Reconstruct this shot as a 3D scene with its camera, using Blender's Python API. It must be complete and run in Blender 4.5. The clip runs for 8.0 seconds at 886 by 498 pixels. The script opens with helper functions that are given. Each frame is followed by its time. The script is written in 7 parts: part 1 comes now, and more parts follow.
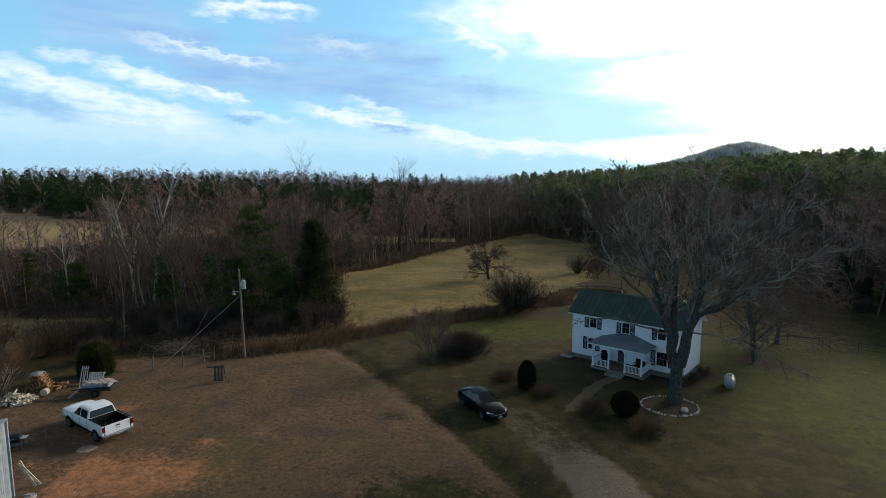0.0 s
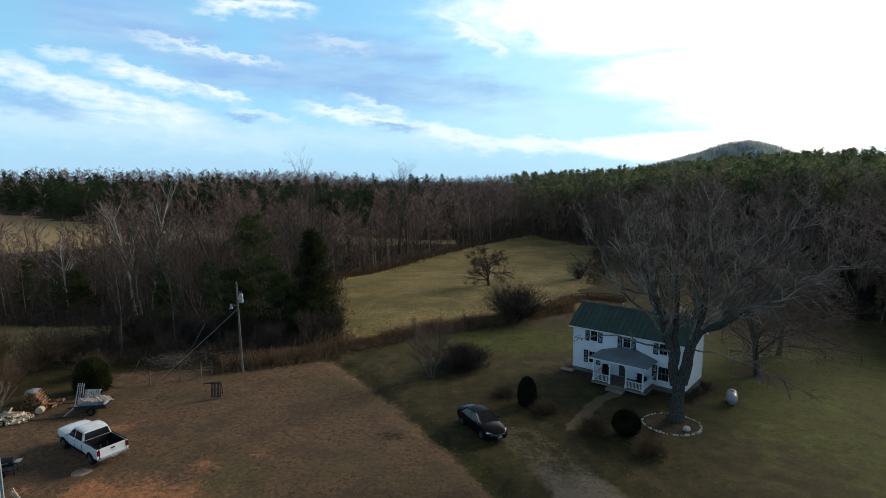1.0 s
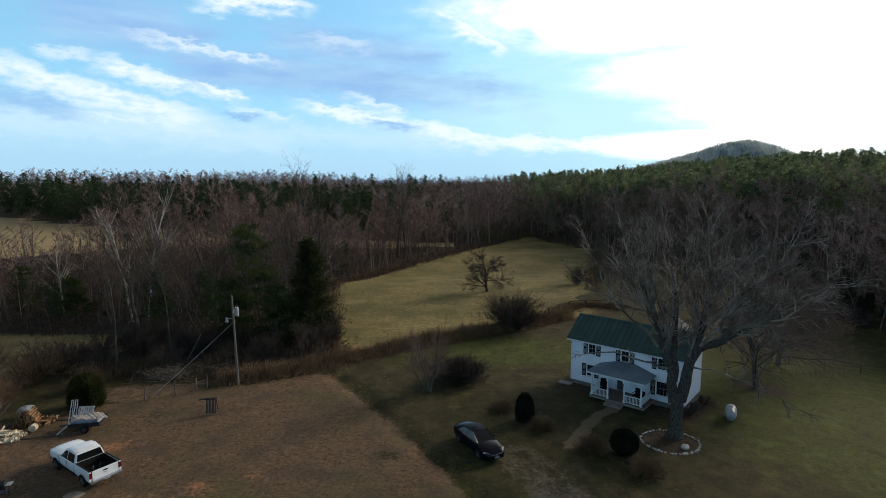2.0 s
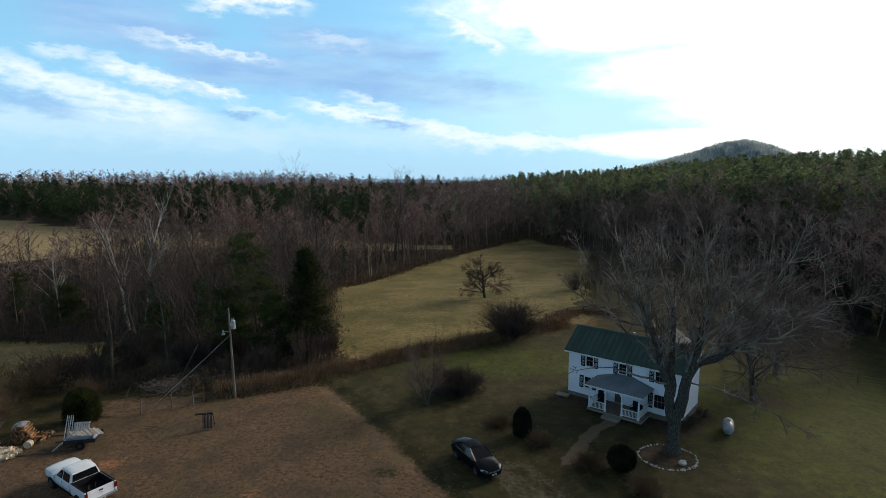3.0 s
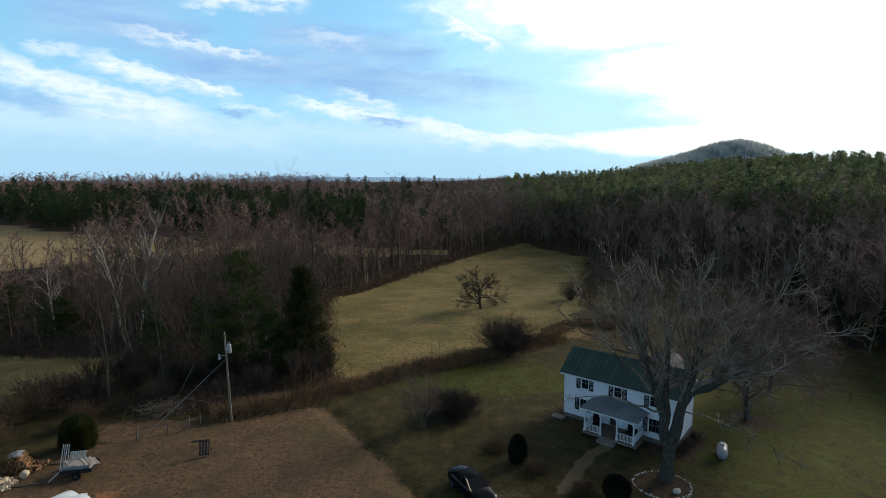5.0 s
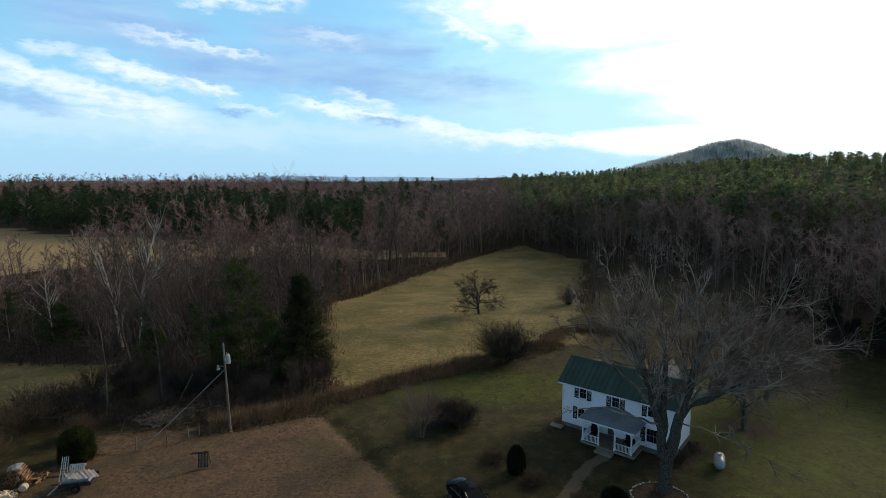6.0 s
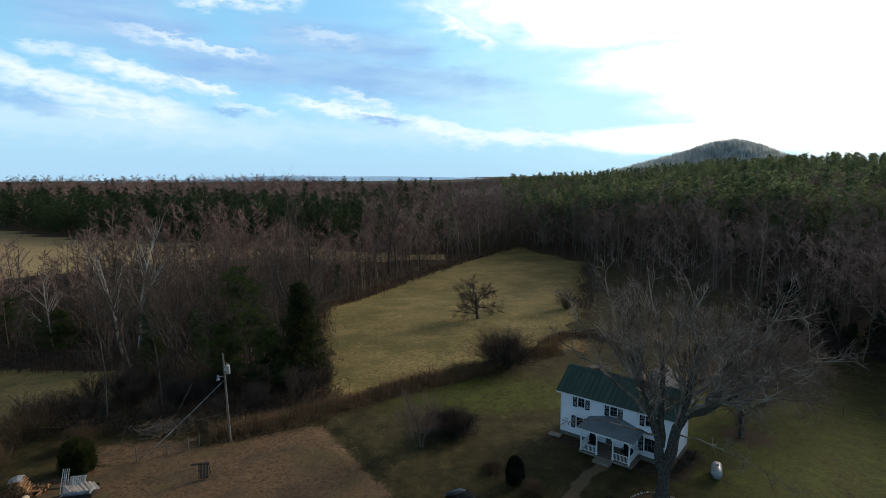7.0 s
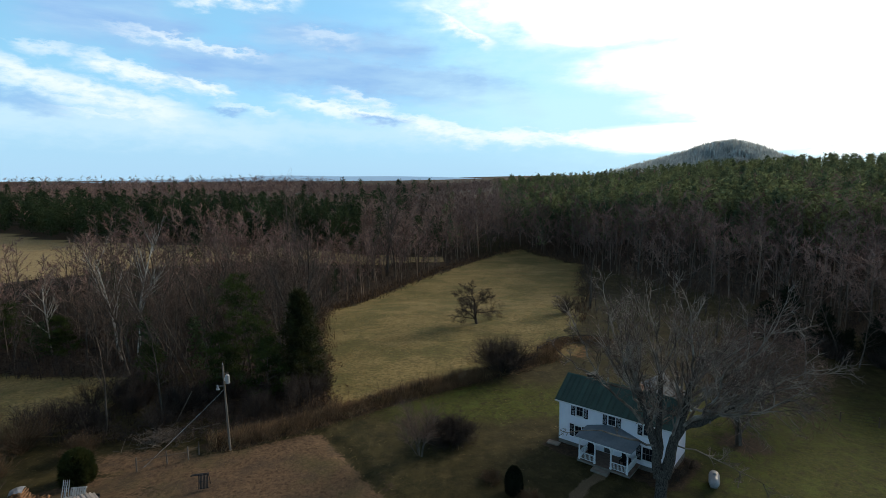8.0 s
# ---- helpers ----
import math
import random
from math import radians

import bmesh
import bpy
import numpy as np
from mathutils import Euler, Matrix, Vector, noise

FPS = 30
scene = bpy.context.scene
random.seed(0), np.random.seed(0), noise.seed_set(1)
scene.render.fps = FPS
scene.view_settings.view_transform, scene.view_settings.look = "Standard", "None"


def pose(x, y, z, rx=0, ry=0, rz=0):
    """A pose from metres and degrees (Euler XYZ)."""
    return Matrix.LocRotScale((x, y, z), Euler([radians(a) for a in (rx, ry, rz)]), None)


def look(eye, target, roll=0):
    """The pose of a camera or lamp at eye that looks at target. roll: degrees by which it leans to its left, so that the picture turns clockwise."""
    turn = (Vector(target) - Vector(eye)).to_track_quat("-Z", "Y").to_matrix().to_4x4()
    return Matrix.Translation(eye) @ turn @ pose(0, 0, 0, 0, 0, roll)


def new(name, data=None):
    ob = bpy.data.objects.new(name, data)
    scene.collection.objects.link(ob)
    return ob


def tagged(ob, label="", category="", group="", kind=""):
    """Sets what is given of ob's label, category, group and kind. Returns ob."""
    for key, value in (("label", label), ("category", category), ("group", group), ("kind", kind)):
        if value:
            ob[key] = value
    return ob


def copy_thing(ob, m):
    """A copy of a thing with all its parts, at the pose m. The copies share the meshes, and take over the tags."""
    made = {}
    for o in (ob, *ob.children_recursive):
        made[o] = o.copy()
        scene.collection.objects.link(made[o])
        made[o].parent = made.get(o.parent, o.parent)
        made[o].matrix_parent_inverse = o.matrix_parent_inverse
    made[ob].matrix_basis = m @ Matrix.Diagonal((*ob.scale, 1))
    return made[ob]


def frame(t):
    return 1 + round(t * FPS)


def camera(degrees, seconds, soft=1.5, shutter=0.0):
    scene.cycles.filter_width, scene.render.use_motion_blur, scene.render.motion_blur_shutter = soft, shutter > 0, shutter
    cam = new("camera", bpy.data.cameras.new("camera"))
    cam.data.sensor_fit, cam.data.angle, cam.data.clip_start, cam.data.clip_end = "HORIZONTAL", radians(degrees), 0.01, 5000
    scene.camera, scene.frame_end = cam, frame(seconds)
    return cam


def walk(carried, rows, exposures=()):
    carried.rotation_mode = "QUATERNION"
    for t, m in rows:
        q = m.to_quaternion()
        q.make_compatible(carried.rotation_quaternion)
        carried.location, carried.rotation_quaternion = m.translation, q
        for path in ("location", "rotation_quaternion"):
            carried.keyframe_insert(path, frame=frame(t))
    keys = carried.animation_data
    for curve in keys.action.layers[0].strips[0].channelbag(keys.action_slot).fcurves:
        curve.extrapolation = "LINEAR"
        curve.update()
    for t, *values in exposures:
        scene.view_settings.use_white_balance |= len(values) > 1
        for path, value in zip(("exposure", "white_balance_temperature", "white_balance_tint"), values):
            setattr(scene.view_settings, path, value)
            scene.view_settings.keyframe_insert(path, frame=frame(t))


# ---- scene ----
cam = camera(79.3, 8.0, soft=0.8)
METRES, EYE, TILT, LEAN, TURN = 9.6, 16.56, -7.0, 0.0, 0.0
ROWS = [
    (0.0, 0.0, 0.0, 0.0, -0.0, 0.0, 0.0),
    (0.5, 0.0059, 0.0263, 0.0754, 0.06, -0.1, 0.06),
    (1.0, 0.0147, 0.0507, 0.1452, 0.08, -0.21, 0.11),
    (1.5, 0.0248, 0.0734, 0.2143, 0.04, -0.29, 0.13),
    (3.0, 0.0423, 0.1035, 0.413, -0.24, -0.49, 0.25),
    (3.5, 0.0434, 0.1032, 0.4742, -0.34, -0.57, 0.28),
    (4.0, 0.045, 0.102, 0.5391, -0.44, -0.64, 0.32),
    (4.5, 0.0468, 0.0996, 0.605, -0.55, -0.7, 0.36),
    (6.0, 0.0463, 0.0812, 0.771, -0.85, -0.81, 0.49),
    (6.5, 0.0448, 0.0702, 0.8264, -0.93, -0.85, 0.56),
    (7.0, 0.045, 0.0591, 0.8782, -1.01, -0.89, 0.61),
    (7.5, 0.0444, 0.0487, 0.9271, -1.1, -0.91, 0.65),
    (8.0, 0.044, 0.0395, 0.9775, -1.16, -0.93, 0.68),
]
walk(cam, [(t, pose(0, 0, EYE, TILT, LEAN, TURN) @ pose(METRES * x, METRES * y, METRES * z, 90 + pitch, roll, yaw)) for t, x, y, z, yaw, pitch, roll in ROWS])

# ---- world, sun ----
SUN_AZ, SUN_EL = radians(53), radians(21)


def build_world():
    world = bpy.data.worlds.new("sky")
    scene.world = world
    world.use_nodes = True
    nt = world.node_tree
    nt.nodes.clear()
    N = lambda kind: nt.nodes.new("ShaderNode" + kind)

    def math_node(op, a, b=None, c=None, clamp=False):
        n = N("Math")
        n.operation, n.use_clamp = op, clamp
        for i, v in enumerate((a, b, c)):
            if v is None:
                continue
            if isinstance(v, (int, float)):
                n.inputs[i].default_value = v
            else:
                nt.links.new(v, n.inputs[i])
        return n.outputs[0]

    def mix(fac, a, b):
        n = N("MixRGB")
        for i, v in enumerate((fac, a, b)):
            if isinstance(v, (int, float, tuple)):
                n.inputs[i].default_value = v
            else:
                nt.links.new(v, n.inputs[i])
        return n.outputs[0]

    sky = N("TexSky")
    sky.sky_type, sky.sun_disc = "NISHITA", False
    sky.sun_elevation, sky.sun_rotation = SUN_EL, SUN_AZ
    sky.air_density, sky.dust_density, sky.ozone_density = 1.0, 0.3, 4.0
    dim = N("VectorMath")
    dim.operation = "SCALE"
    nt.links.new(sky.outputs[0], dim.inputs[0])
    dim.inputs["Scale"].default_value = SKY_GAIN
    coord = N("TexCoord")
    sep = N("SeparateXYZ")
    nt.links.new(coord.outputs["Generated"], sep.inputs[0])
    az = math_node("ARCTAN2", sep.outputs[0], sep.outputs[1])
    el = math_node("ARCSINE", sep.outputs[2])
    comb = N("CombineXYZ")
    nt.links.new(az, comb.inputs[0])
    nt.links.new(el, comb.inputs[1])
    # noise: long wisps that slope with the banks, and finer billows
    def cloud_noise(scale, turn, detail, roughness):
        m = N("Mapping")
        m.inputs["Rotation"].default_value = (0, 0, turn)
        m.inputs["Scale"].default_value = (*scale, 1)
        nt.links.new(comb.outputs[0], m.inputs[0])
        n = N("TexNoise")
        n.inputs["Scale"].default_value, n.inputs["Detail"].default_value, n.inputs["Roughness"].default_value = 1.0, detail, roughness
        nt.links.new(m.outputs[0], n.inputs[0])
        return n.outputs[0]

    wisp = cloud_noise((7, 34), 0.16, 6, 0.55)
    puff = cloud_noise((26, 62), 0.16, 6, 0.6)
    rough = math_node("ADD", math_node("MULTIPLY", math_node("SUBTRACT", wisp, 0.5), 1.5),
                      math_node("MULTIPLY", math_node("SUBTRACT", puff, 0.5), 1.1))
    lift = math_node("ADD", math_node("MULTIPLY", math_node("SUBTRACT", puff, 0.5), 0.05), math_node("MULTIPLY", math_node("SUBTRACT", wisp, 0.5), 0.022))

    def ramp(value, lo, hi, a=0.0, b=1.0):
        n = N("MapRange")
        n.interpolation_type = "SMOOTHSTEP"
        for k, v in enumerate((value, lo, hi, a, b)):
            if isinstance(v, (int, float)):
                n.inputs[k].default_value = v
            else:
                nt.links.new(v, n.inputs[k])
        return n.outputs[0]

    def streaks(rows, crest):
        """Cloud streaks from (a0, e0) to (a1, e1): crest is how sharply the upper rim ends, the underside fades over thick."""
        out = None
        for a0, e0, a1, e1, thick, gain in rows:
            k = (e1 - e0) / (a1 - a0)
            u = math_node("ADD", math_node("SUBTRACT", math_node("SUBTRACT", el, e0), math_node("MULTIPLY", math_node("SUBTRACT", az, a0), k)), lift)
            rim = ramp(u, crest * thick, -crest * thick * 0.6)
            under = ramp(u, -thick * 1.25, -thick * 0.15)
            along = math_node("ADD", az, math_node("MULTIPLY", math_node("SUBTRACT", wisp, 0.5), 0.12))
            fade = min(0.25 * (a1 - a0), 0.05)
            ends = math_node("MULTIPLY", ramp(along, a0 - fade, a0 + fade), ramp(along, a1 + fade, a1 - fade))
            body = math_node("MULTIPLY", math_node("MULTIPLY", math_node("MULTIPLY", rim, under), ends), gain)
            out = body if out is None else math_node("MAXIMUM", out, body)
        return out

    def bank(ellipses, gain, lo, hi, warp=1.0):
        out = None
        for a, e, ra, re, rot in ellipses:
            m = N("Mapping")
            m.vector_type = "TEXTURE"
            m.inputs["Location"].default_value = (a, e, 0)
            m.inputs["Rotation"].default_value = (0, 0, rot)
            m.inputs["Scale"].default_value = (ra * 1.6, re * 1.6, 1)
            nt.links.new(comb.outputs[0], m.inputs[0])
            g = N("TexGradient")
            g.gradient_type = "SPHERICAL"
            nt.links.new(m.outputs[0], g.inputs[0])
            out = g.outputs[1] if out is None else math_node("MAXIMUM", out, g.outputs[1])
        # the noise shapes the banks' rims and never makes cloud where there is none
        held = math_node("MULTIPLY", out, 3.0, clamp=True)
        body = math_node("ADD", out, math_node("MULTIPLY", math_node("MULTIPLY", rough, warp), held))
        n = N("MapRange")
        n.interpolation_type = "SMOOTHSTEP"
        n.inputs[1].default_value, n.inputs[2].default_value = lo, hi
        n.inputs[3].default_value, n.inputs[4].default_value = 0, gain
        nt.links.new(body, n.inputs[0])
        return n.outputs[0]

    grey = streaks([(-0.621, 0.266, -0.397, 0.245, 0.075, 0.8), (-0.457, 0.210, -0.177, 0.197, 0.062, 1.0), (-0.216, 0.206, 0.107, 0.168, 0.072, 1.0),
                    (-0.299, 0.258, 0.005, 0.230, 0.068, 0.75), (0.066, 0.194, 0.188, 0.138, 0.065, 0.6), (-0.558, 0.276, -0.420, 0.266, 0.05, 0.6)], 0.5)
    grey = math_node("MULTIPLY", grey, 1.45, clamp=True)
    white = streaks([(-0.700, 0.178, -0.416, 0.115, 0.044, 0.9), (-0.553, 0.187, -0.413, 0.156, 0.026, 0.95), (-0.413, 0.163, -0.347, 0.142, 0.022, 0.9),
                     (-0.628, 0.193, -0.566, 0.194, 0.018, 0.55), (-0.501, 0.231, -0.298, 0.206, 0.016, 0.65), (-0.392, 0.293, -0.247, 0.298, 0.024, 1.0),
                     (-0.248, 0.140, -0.057, 0.110, 0.028, 0.9), (-0.170, 0.154, -0.072, 0.126, 0.020, 0.65)], 0.28)
    white = math_node("MAXIMUM", white, streaks([(-0.061, 0.111, 0.108, 0.075, 0.033, 0.95), (0.012, 0.284, 0.100, 0.237, 0.022, 1.0), (-0.232, 0.251, -0.135, 0.242, 0.024, 0.4),
                     (-0.601, 0.109, -0.430, 0.095, 0.013, 0.55), (-0.367, 0.124, -0.271, 0.115, 0.015, 0.5), (0.077, 0.078, 0.450, 0.069, 0.029, 1.0)], 0.28))
    white = math_node("MULTIPLY", white, ramp(puff, 0.32, 0.56, 0.55, 1.0))
    low = streaks([(-0.75, 0.105, -0.25, 0.085, 0.05, 0.75), (-0.36, 0.098, 0.05, 0.078, 0.04, 0.6)], 0.5)
    shade = streaks([(-0.376, 0.113, -0.331, 0.110, 0.014, 0.85), (-0.124, 0.108, -0.049, 0.100, 0.015, 0.85), (-0.70, 0.128, -0.584, 0.116, 0.03, 0.7)], 0.5)
    glare = bank([(0.7, 0.29, 0.57, 0.085, 0.0), (0.27, 0.25, 0.11, 0.032, -0.1), (0.60, 0.175, 0.29, 0.05, 0.0), (0.75, 0.11, 0.32, 0.05, 0.0), (0.5, 0.058, 0.2, 0.024, 0.0),
                  (0.85, 0.2, 0.3, 0.2, 0.0), (0.62, 0.44, 0.46, 0.16, -0.2)], 1.0, 0.15, 0.5, 0.2)
    halo = bank([(0.45, 0.2, 0.42, 0.2, -0.2), (0.3, 0.1, 0.3, 0.06, -0.1)], 0.8, 0.0, 0.8, 0.3)
    tint = N("VectorMath")
    tint.operation = "MULTIPLY"
    nt.links.new(dim.outputs[0], tint.inputs[0])
    tint.inputs[1].default_value = (0.7, 1.2, 1.3)
    col = mix(0.5, tint.outputs[0], CLOUD_VAPOUR)
    # a thin bright veil low over the horizon
    veil = N("MapRange")
    veil.interpolation_type = "SMOOTHSTEP"
    veil.inputs[1].default_value, veil.inputs[2].default_value = 0.22, 0.0
    veil.inputs[3].default_value, veil.inputs[4].default_value = 0.0, 0.85
    nt.links.new(el, veil.inputs[0])
    col = mix(veil.outputs[0], col, VEIL)
    tone = N("MapRange")
    tone.inputs[1].default_value, tone.inputs[2].default_value = 0.35, 0.7
    nt.links.new(wisp, tone.inputs[0])
    col = mix(grey, col, mix(tone.outputs[0], CLOUD_GREY, CLOUD_THIN))
    col = mix(halo, col, CLOUD_HALO)
    col = mix(low, col, CLOUD_LOW)
    col = mix(white, col, CLOUD_WHITE)
    col = mix(shade, col, CLOUD_GREY)
    # an unseen dim grey deck is added overhead to cut the blue fill
    deck = N("MapRange")
    deck.interpolation_type = "SMOOTHSTEP"
    deck.inputs[1].default_value, deck.inputs[2].default_value = 0.30, 0.62
    deck.inputs[3].default_value, deck.inputs[4].default_value = 0.0, 0.92
    nt.links.new(el, deck.inputs[0])
    col = mix(deck.outputs[0], col, OVERHEAD_DIM)
    col = mix(glare, col, CLOUD_GLARE)
    bg = N("Background")
    bg.inputs[1].default_value = SKY_STRENGTH
    nt.links.new(col, bg.inputs[0])
    out = N("OutputWorld")
    nt.links.new(bg.outputs[0], out.inputs[0])


SKY_GAIN, SKY_STRENGTH = 1.6, 0.1
VEIL = (4.5, 7.1, 9.7, 1)
CLOUD_VAPOUR = (4.4, 7.9, 9.9, 1)
CLOUD_GREY = (3.0, 5.4, 8.9, 1)
CLOUD_THIN = (4.2, 6.8, 9.5, 1)
CLOUD_LOW = (6.6, 8.9, 10.4, 1)
CLOUD_HALO = (6.4, 9.6, 11.0, 1)
CLOUD_WHITE = (9.4, 10.4, 10.9, 1)
CLOUD_GLARE = (14, 13.8, 13.4, 1)
OVERHEAD_DIM = (1.5, 1.4, 1.4, 1)
build_world()
sun = new("sun", bpy.data.lights.new("sun", "SUN"))
sun.data.energy, sun.data.angle, sun.data.color = 3.7, radians(20), (1.0, 0.85, 0.66)
sun.matrix_world = look((math.sin(SUN_AZ) * 90, math.cos(SUN_AZ) * 90, math.tan(SUN_EL) * 90), (0, 0, 0))
scene.view_settings.exposure = 0.0


# ---- materials ----
class Nodes:
    """A node material with a Principled shader and short ways to wire it."""

    def __init__(self, name):
        self.mat = bpy.data.materials.new(name)
        self.mat.use_nodes = True
        self.nt = self.mat.node_tree
        self.bsdf = self.nt.nodes["Principled BSDF"]
        self.pos = None

    def node(self, kind):
        return self.nt.nodes.new("ShaderNode" + kind)

    def put(self, value, socket):
        if isinstance(value, (int, float)):
            socket.default_value = value
        elif isinstance(value, (tuple, list)):
            socket.default_value = (*value, 1) if len(value) == 3 and len(socket.default_value) == 4 else value
        else:
            self.nt.links.new(value, socket)

    def world(self):
        if self.pos is None:
            self.pos = self.node("NewGeometry").outputs["Position"]
        return self.pos

    def local(self):
        return self.node("TexCoord").outputs["Object"]

    def noise(self, scale, detail=4, rough=0.55, vec=None, stretch=None):
        vec = self.world() if vec is None else vec
        if stretch:
            m = self.node("Mapping")
            m.inputs["Scale"].default_value = stretch
            self.nt.links.new(vec, m.inputs[0])
            vec = m.outputs[0]
        n = self.node("TexNoise")
        n.inputs["Scale"].default_value, n.inputs["Detail"].default_value, n.inputs["Roughness"].default_value = scale, detail, rough
        self.nt.links.new(vec, n.inputs["Vector"])
        return n.outputs[0]

    def ramp(self, value, lo, hi, a=0.0, b=1.0):
        n = self.node("MapRange")
        n.interpolation_type = "SMOOTHSTEP"
        for i, v in enumerate((lo, hi, a, b)):
            n.inputs[i + 1].default_value = v
        self.put(value, n.inputs[0])
        return n.outputs[0]

    def math(self, op, a, b=0.0):
        n = self.node("Math")
        n.operation = op
        self.put(a, n.inputs[0])
        self.put(b, n.inputs[1])
        return n.outputs[0]

    def mix(self, fac, a, b, blend="MIX"):
        n = self.node("MixRGB")
        n.blend_type = blend
        self.put(fac, n.inputs[0])
        self.put(a, n.inputs[1])
        self.put(b, n.inputs[2])
        return n.outputs[0]

    def bump(self, height, strength, distance=0.02):
        n = self.node("Bump")
        n.inputs["Strength"].default_value, n.inputs["Distance"].default_value = strength, distance
        self.put(height, n.inputs["Height"])
        self.nt.links.new(n.outputs[0], self.bsdf.inputs["Normal"])

    def done(self, color, rough=0.7, metal=0.0, spec=0.4, coat=0.0):
        self.put(color, self.bsdf.inputs["Base Color"])
        self.put(rough, self.bsdf.inputs["Roughness"])
        self.bsdf.inputs["Metallic"].default_value = metal
        self.bsdf.inputs["Specular IOR Level"].default_value = spec
        self.bsdf.inputs["Coat Weight"].default_value = coat
        return self.mat


def plain(name, a, b, scale=3.0, rough=0.7, metal=0.0, fine=None, bump=0.0, coat=0.0, spec=0.4, by_object=0.0, island=0.0, stretch=None, thin=0.0):
    """Two tones mixed by coarse noise, darkened a little by fine grain."""
    m = Nodes(name)
    col = m.mix(m.ramp(m.noise(scale, stretch=stretch), 0.3, 0.7), a, b)
    grain = m.noise(fine or scale * 9, 3, stretch=stretch)
    col = m.mix(0.35, col, m.mix(grain, (0.55, 0.55, 0.55), (1.35, 1.35, 1.35)), "MULTIPLY")
    if by_object:
        r = m.node("ObjectInfo").outputs["Random"]
        col = m.mix(1.0, col, m.mix(r, (1 - by_object,) * 3, (1 + by_object,) * 3), "MULTIPLY")
    if island:
        r = m.node("NewGeometry").outputs["Random Per Island"]
        col = m.mix(1.0, col, m.mix(r, (1 - island,) * 3, (1 + island,) * 3), "MULTIPLY")
    if bump:
        m.bump(grain, bump)
    if thin:
        # thin leaves pass part of the light through
        leaf, blend = m.node("BsdfTranslucent"), m.node("MixShader")
        m.put(col, leaf.inputs[0])
        blend.inputs[0].default_value = thin
        m.nt.links.new(m.bsdf.outputs[0], blend.inputs[1])
        m.nt.links.new(leaf.outputs[0], blend.inputs[2])
        m.nt.links.new(blend.outputs[0], m.nt.nodes["Material Output"].inputs[0])
    return m.done(col, rough, metal, spec, coat)


def glass(name, tint=(0.03, 0.035, 0.04), rough=0.06, spec=0.5):
    m = Nodes(name)
    return m.done(m.mix(m.noise(2.0), tint, tuple(c * 1.6 for c in tint)), rough, 0.0, spec)


M = {}
M["bark"] = plain("bark", (0.045, 0.037, 0.031), (0.115, 0.094, 0.078), 3, 0.9, bump=0.6, by_object=0.2, stretch=(1, 1, 0.3), spec=0.12)
M["bark_old"] = plain("bark_old", (0.016, 0.014, 0.012), (0.10, 0.09, 0.08), 15, 0.95, fine=45, bump=1.0, stretch=(1, 1, 0.4), spec=0.12)
M["bough"] = plain("bough", (0.062, 0.051, 0.044), (0.30, 0.258, 0.22), 0.7, 0.9, fine=9, bump=0.4, spec=0.12)
M["bark_pale"] = plain("bark_pale", (0.50, 0.47, 0.42), (0.16, 0.14, 0.12), 0.6, 0.85, bump=0.3, spec=0.12)
M["bark_birch"] = plain("bark_birch", (0.42, 0.39, 0.34), (0.24, 0.21, 0.18), 1.5, 0.85, bump=0.3, spec=0.12)
M["twigs"] = plain("twigs", (0.052, 0.037, 0.031), (0.148, 0.104, 0.083), 0.1, 0.95, fine=1.2, by_object=0.3, island=0.25, spec=0.12)
# paler than twigs: the far woods' haze and light are in the colour
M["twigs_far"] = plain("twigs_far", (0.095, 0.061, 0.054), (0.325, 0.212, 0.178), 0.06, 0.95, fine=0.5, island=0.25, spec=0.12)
M["twigs_red"] = plain("twigs_red", (0.17, 0.06, 0.045), (0.12, 0.06, 0.05), 0.4, 0.9, island=0.2, spec=0.12)
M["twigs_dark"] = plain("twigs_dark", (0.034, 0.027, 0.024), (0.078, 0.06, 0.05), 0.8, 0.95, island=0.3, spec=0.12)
M["needles"] = plain("needles", (0.018, 0.031, 0.011), (0.055, 0.078, 0.022), 0.5, 0.8, fine=5, island=0.35, spec=0.12, thin=0.4)
# glare haze over the far slope is put into this lighter green
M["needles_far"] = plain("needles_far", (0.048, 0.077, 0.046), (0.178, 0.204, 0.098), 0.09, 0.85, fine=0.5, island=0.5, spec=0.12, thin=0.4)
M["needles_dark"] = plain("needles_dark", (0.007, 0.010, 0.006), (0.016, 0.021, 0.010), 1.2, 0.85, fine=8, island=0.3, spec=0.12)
M["cedar"] = plain("cedar", (0.015, 0.021, 0.009), (0.045, 0.05, 0.018), 0.8, 0.85, fine=8, island=0.35, spec=0.12, thin=0.3)
M["juniper"] = plain("juniper", (0.022, 0.032, 0.011), (0.055, 0.062, 0.02), 1.0, 0.85, fine=8, island=0.35, spec=0.12, thin=0.4)
M["dead_grass"] = plain("dead_grass", (0.32, 0.23, 0.13), (0.20, 0.14, 0.085), 0.6, 0.95, island=0.35, spec=0.12, thin=0.4)
M["brush"] = plain("brush", (0.165, 0.108, 0.068), (0.075, 0.054, 0.036), 0.5, 0.95, island=0.4, spec=0.12, thin=0.2)
# distance haze over the hilltop is put into this pale grey-blue
M["twigs_hazed"] = plain("twigs_hazed", (0.36, 0.41, 0.42), (0.46, 0.51, 0.51), 0.06, 0.95, fine=0.2, island=0.25, spec=0.12, thin=0.5)
M["trunk_far"] = plain("trunk_far", (0.075, 0.06, 0.048), (0.20, 0.158, 0.128), 0.12, 0.95, island=0.35, spec=0.12)
M["twigs_tree"] = plain("twigs_tree", (0.075, 0.048, 0.043), (0.135, 0.09, 0.079), 0.5, 0.95, island=0.3, spec=0.12)
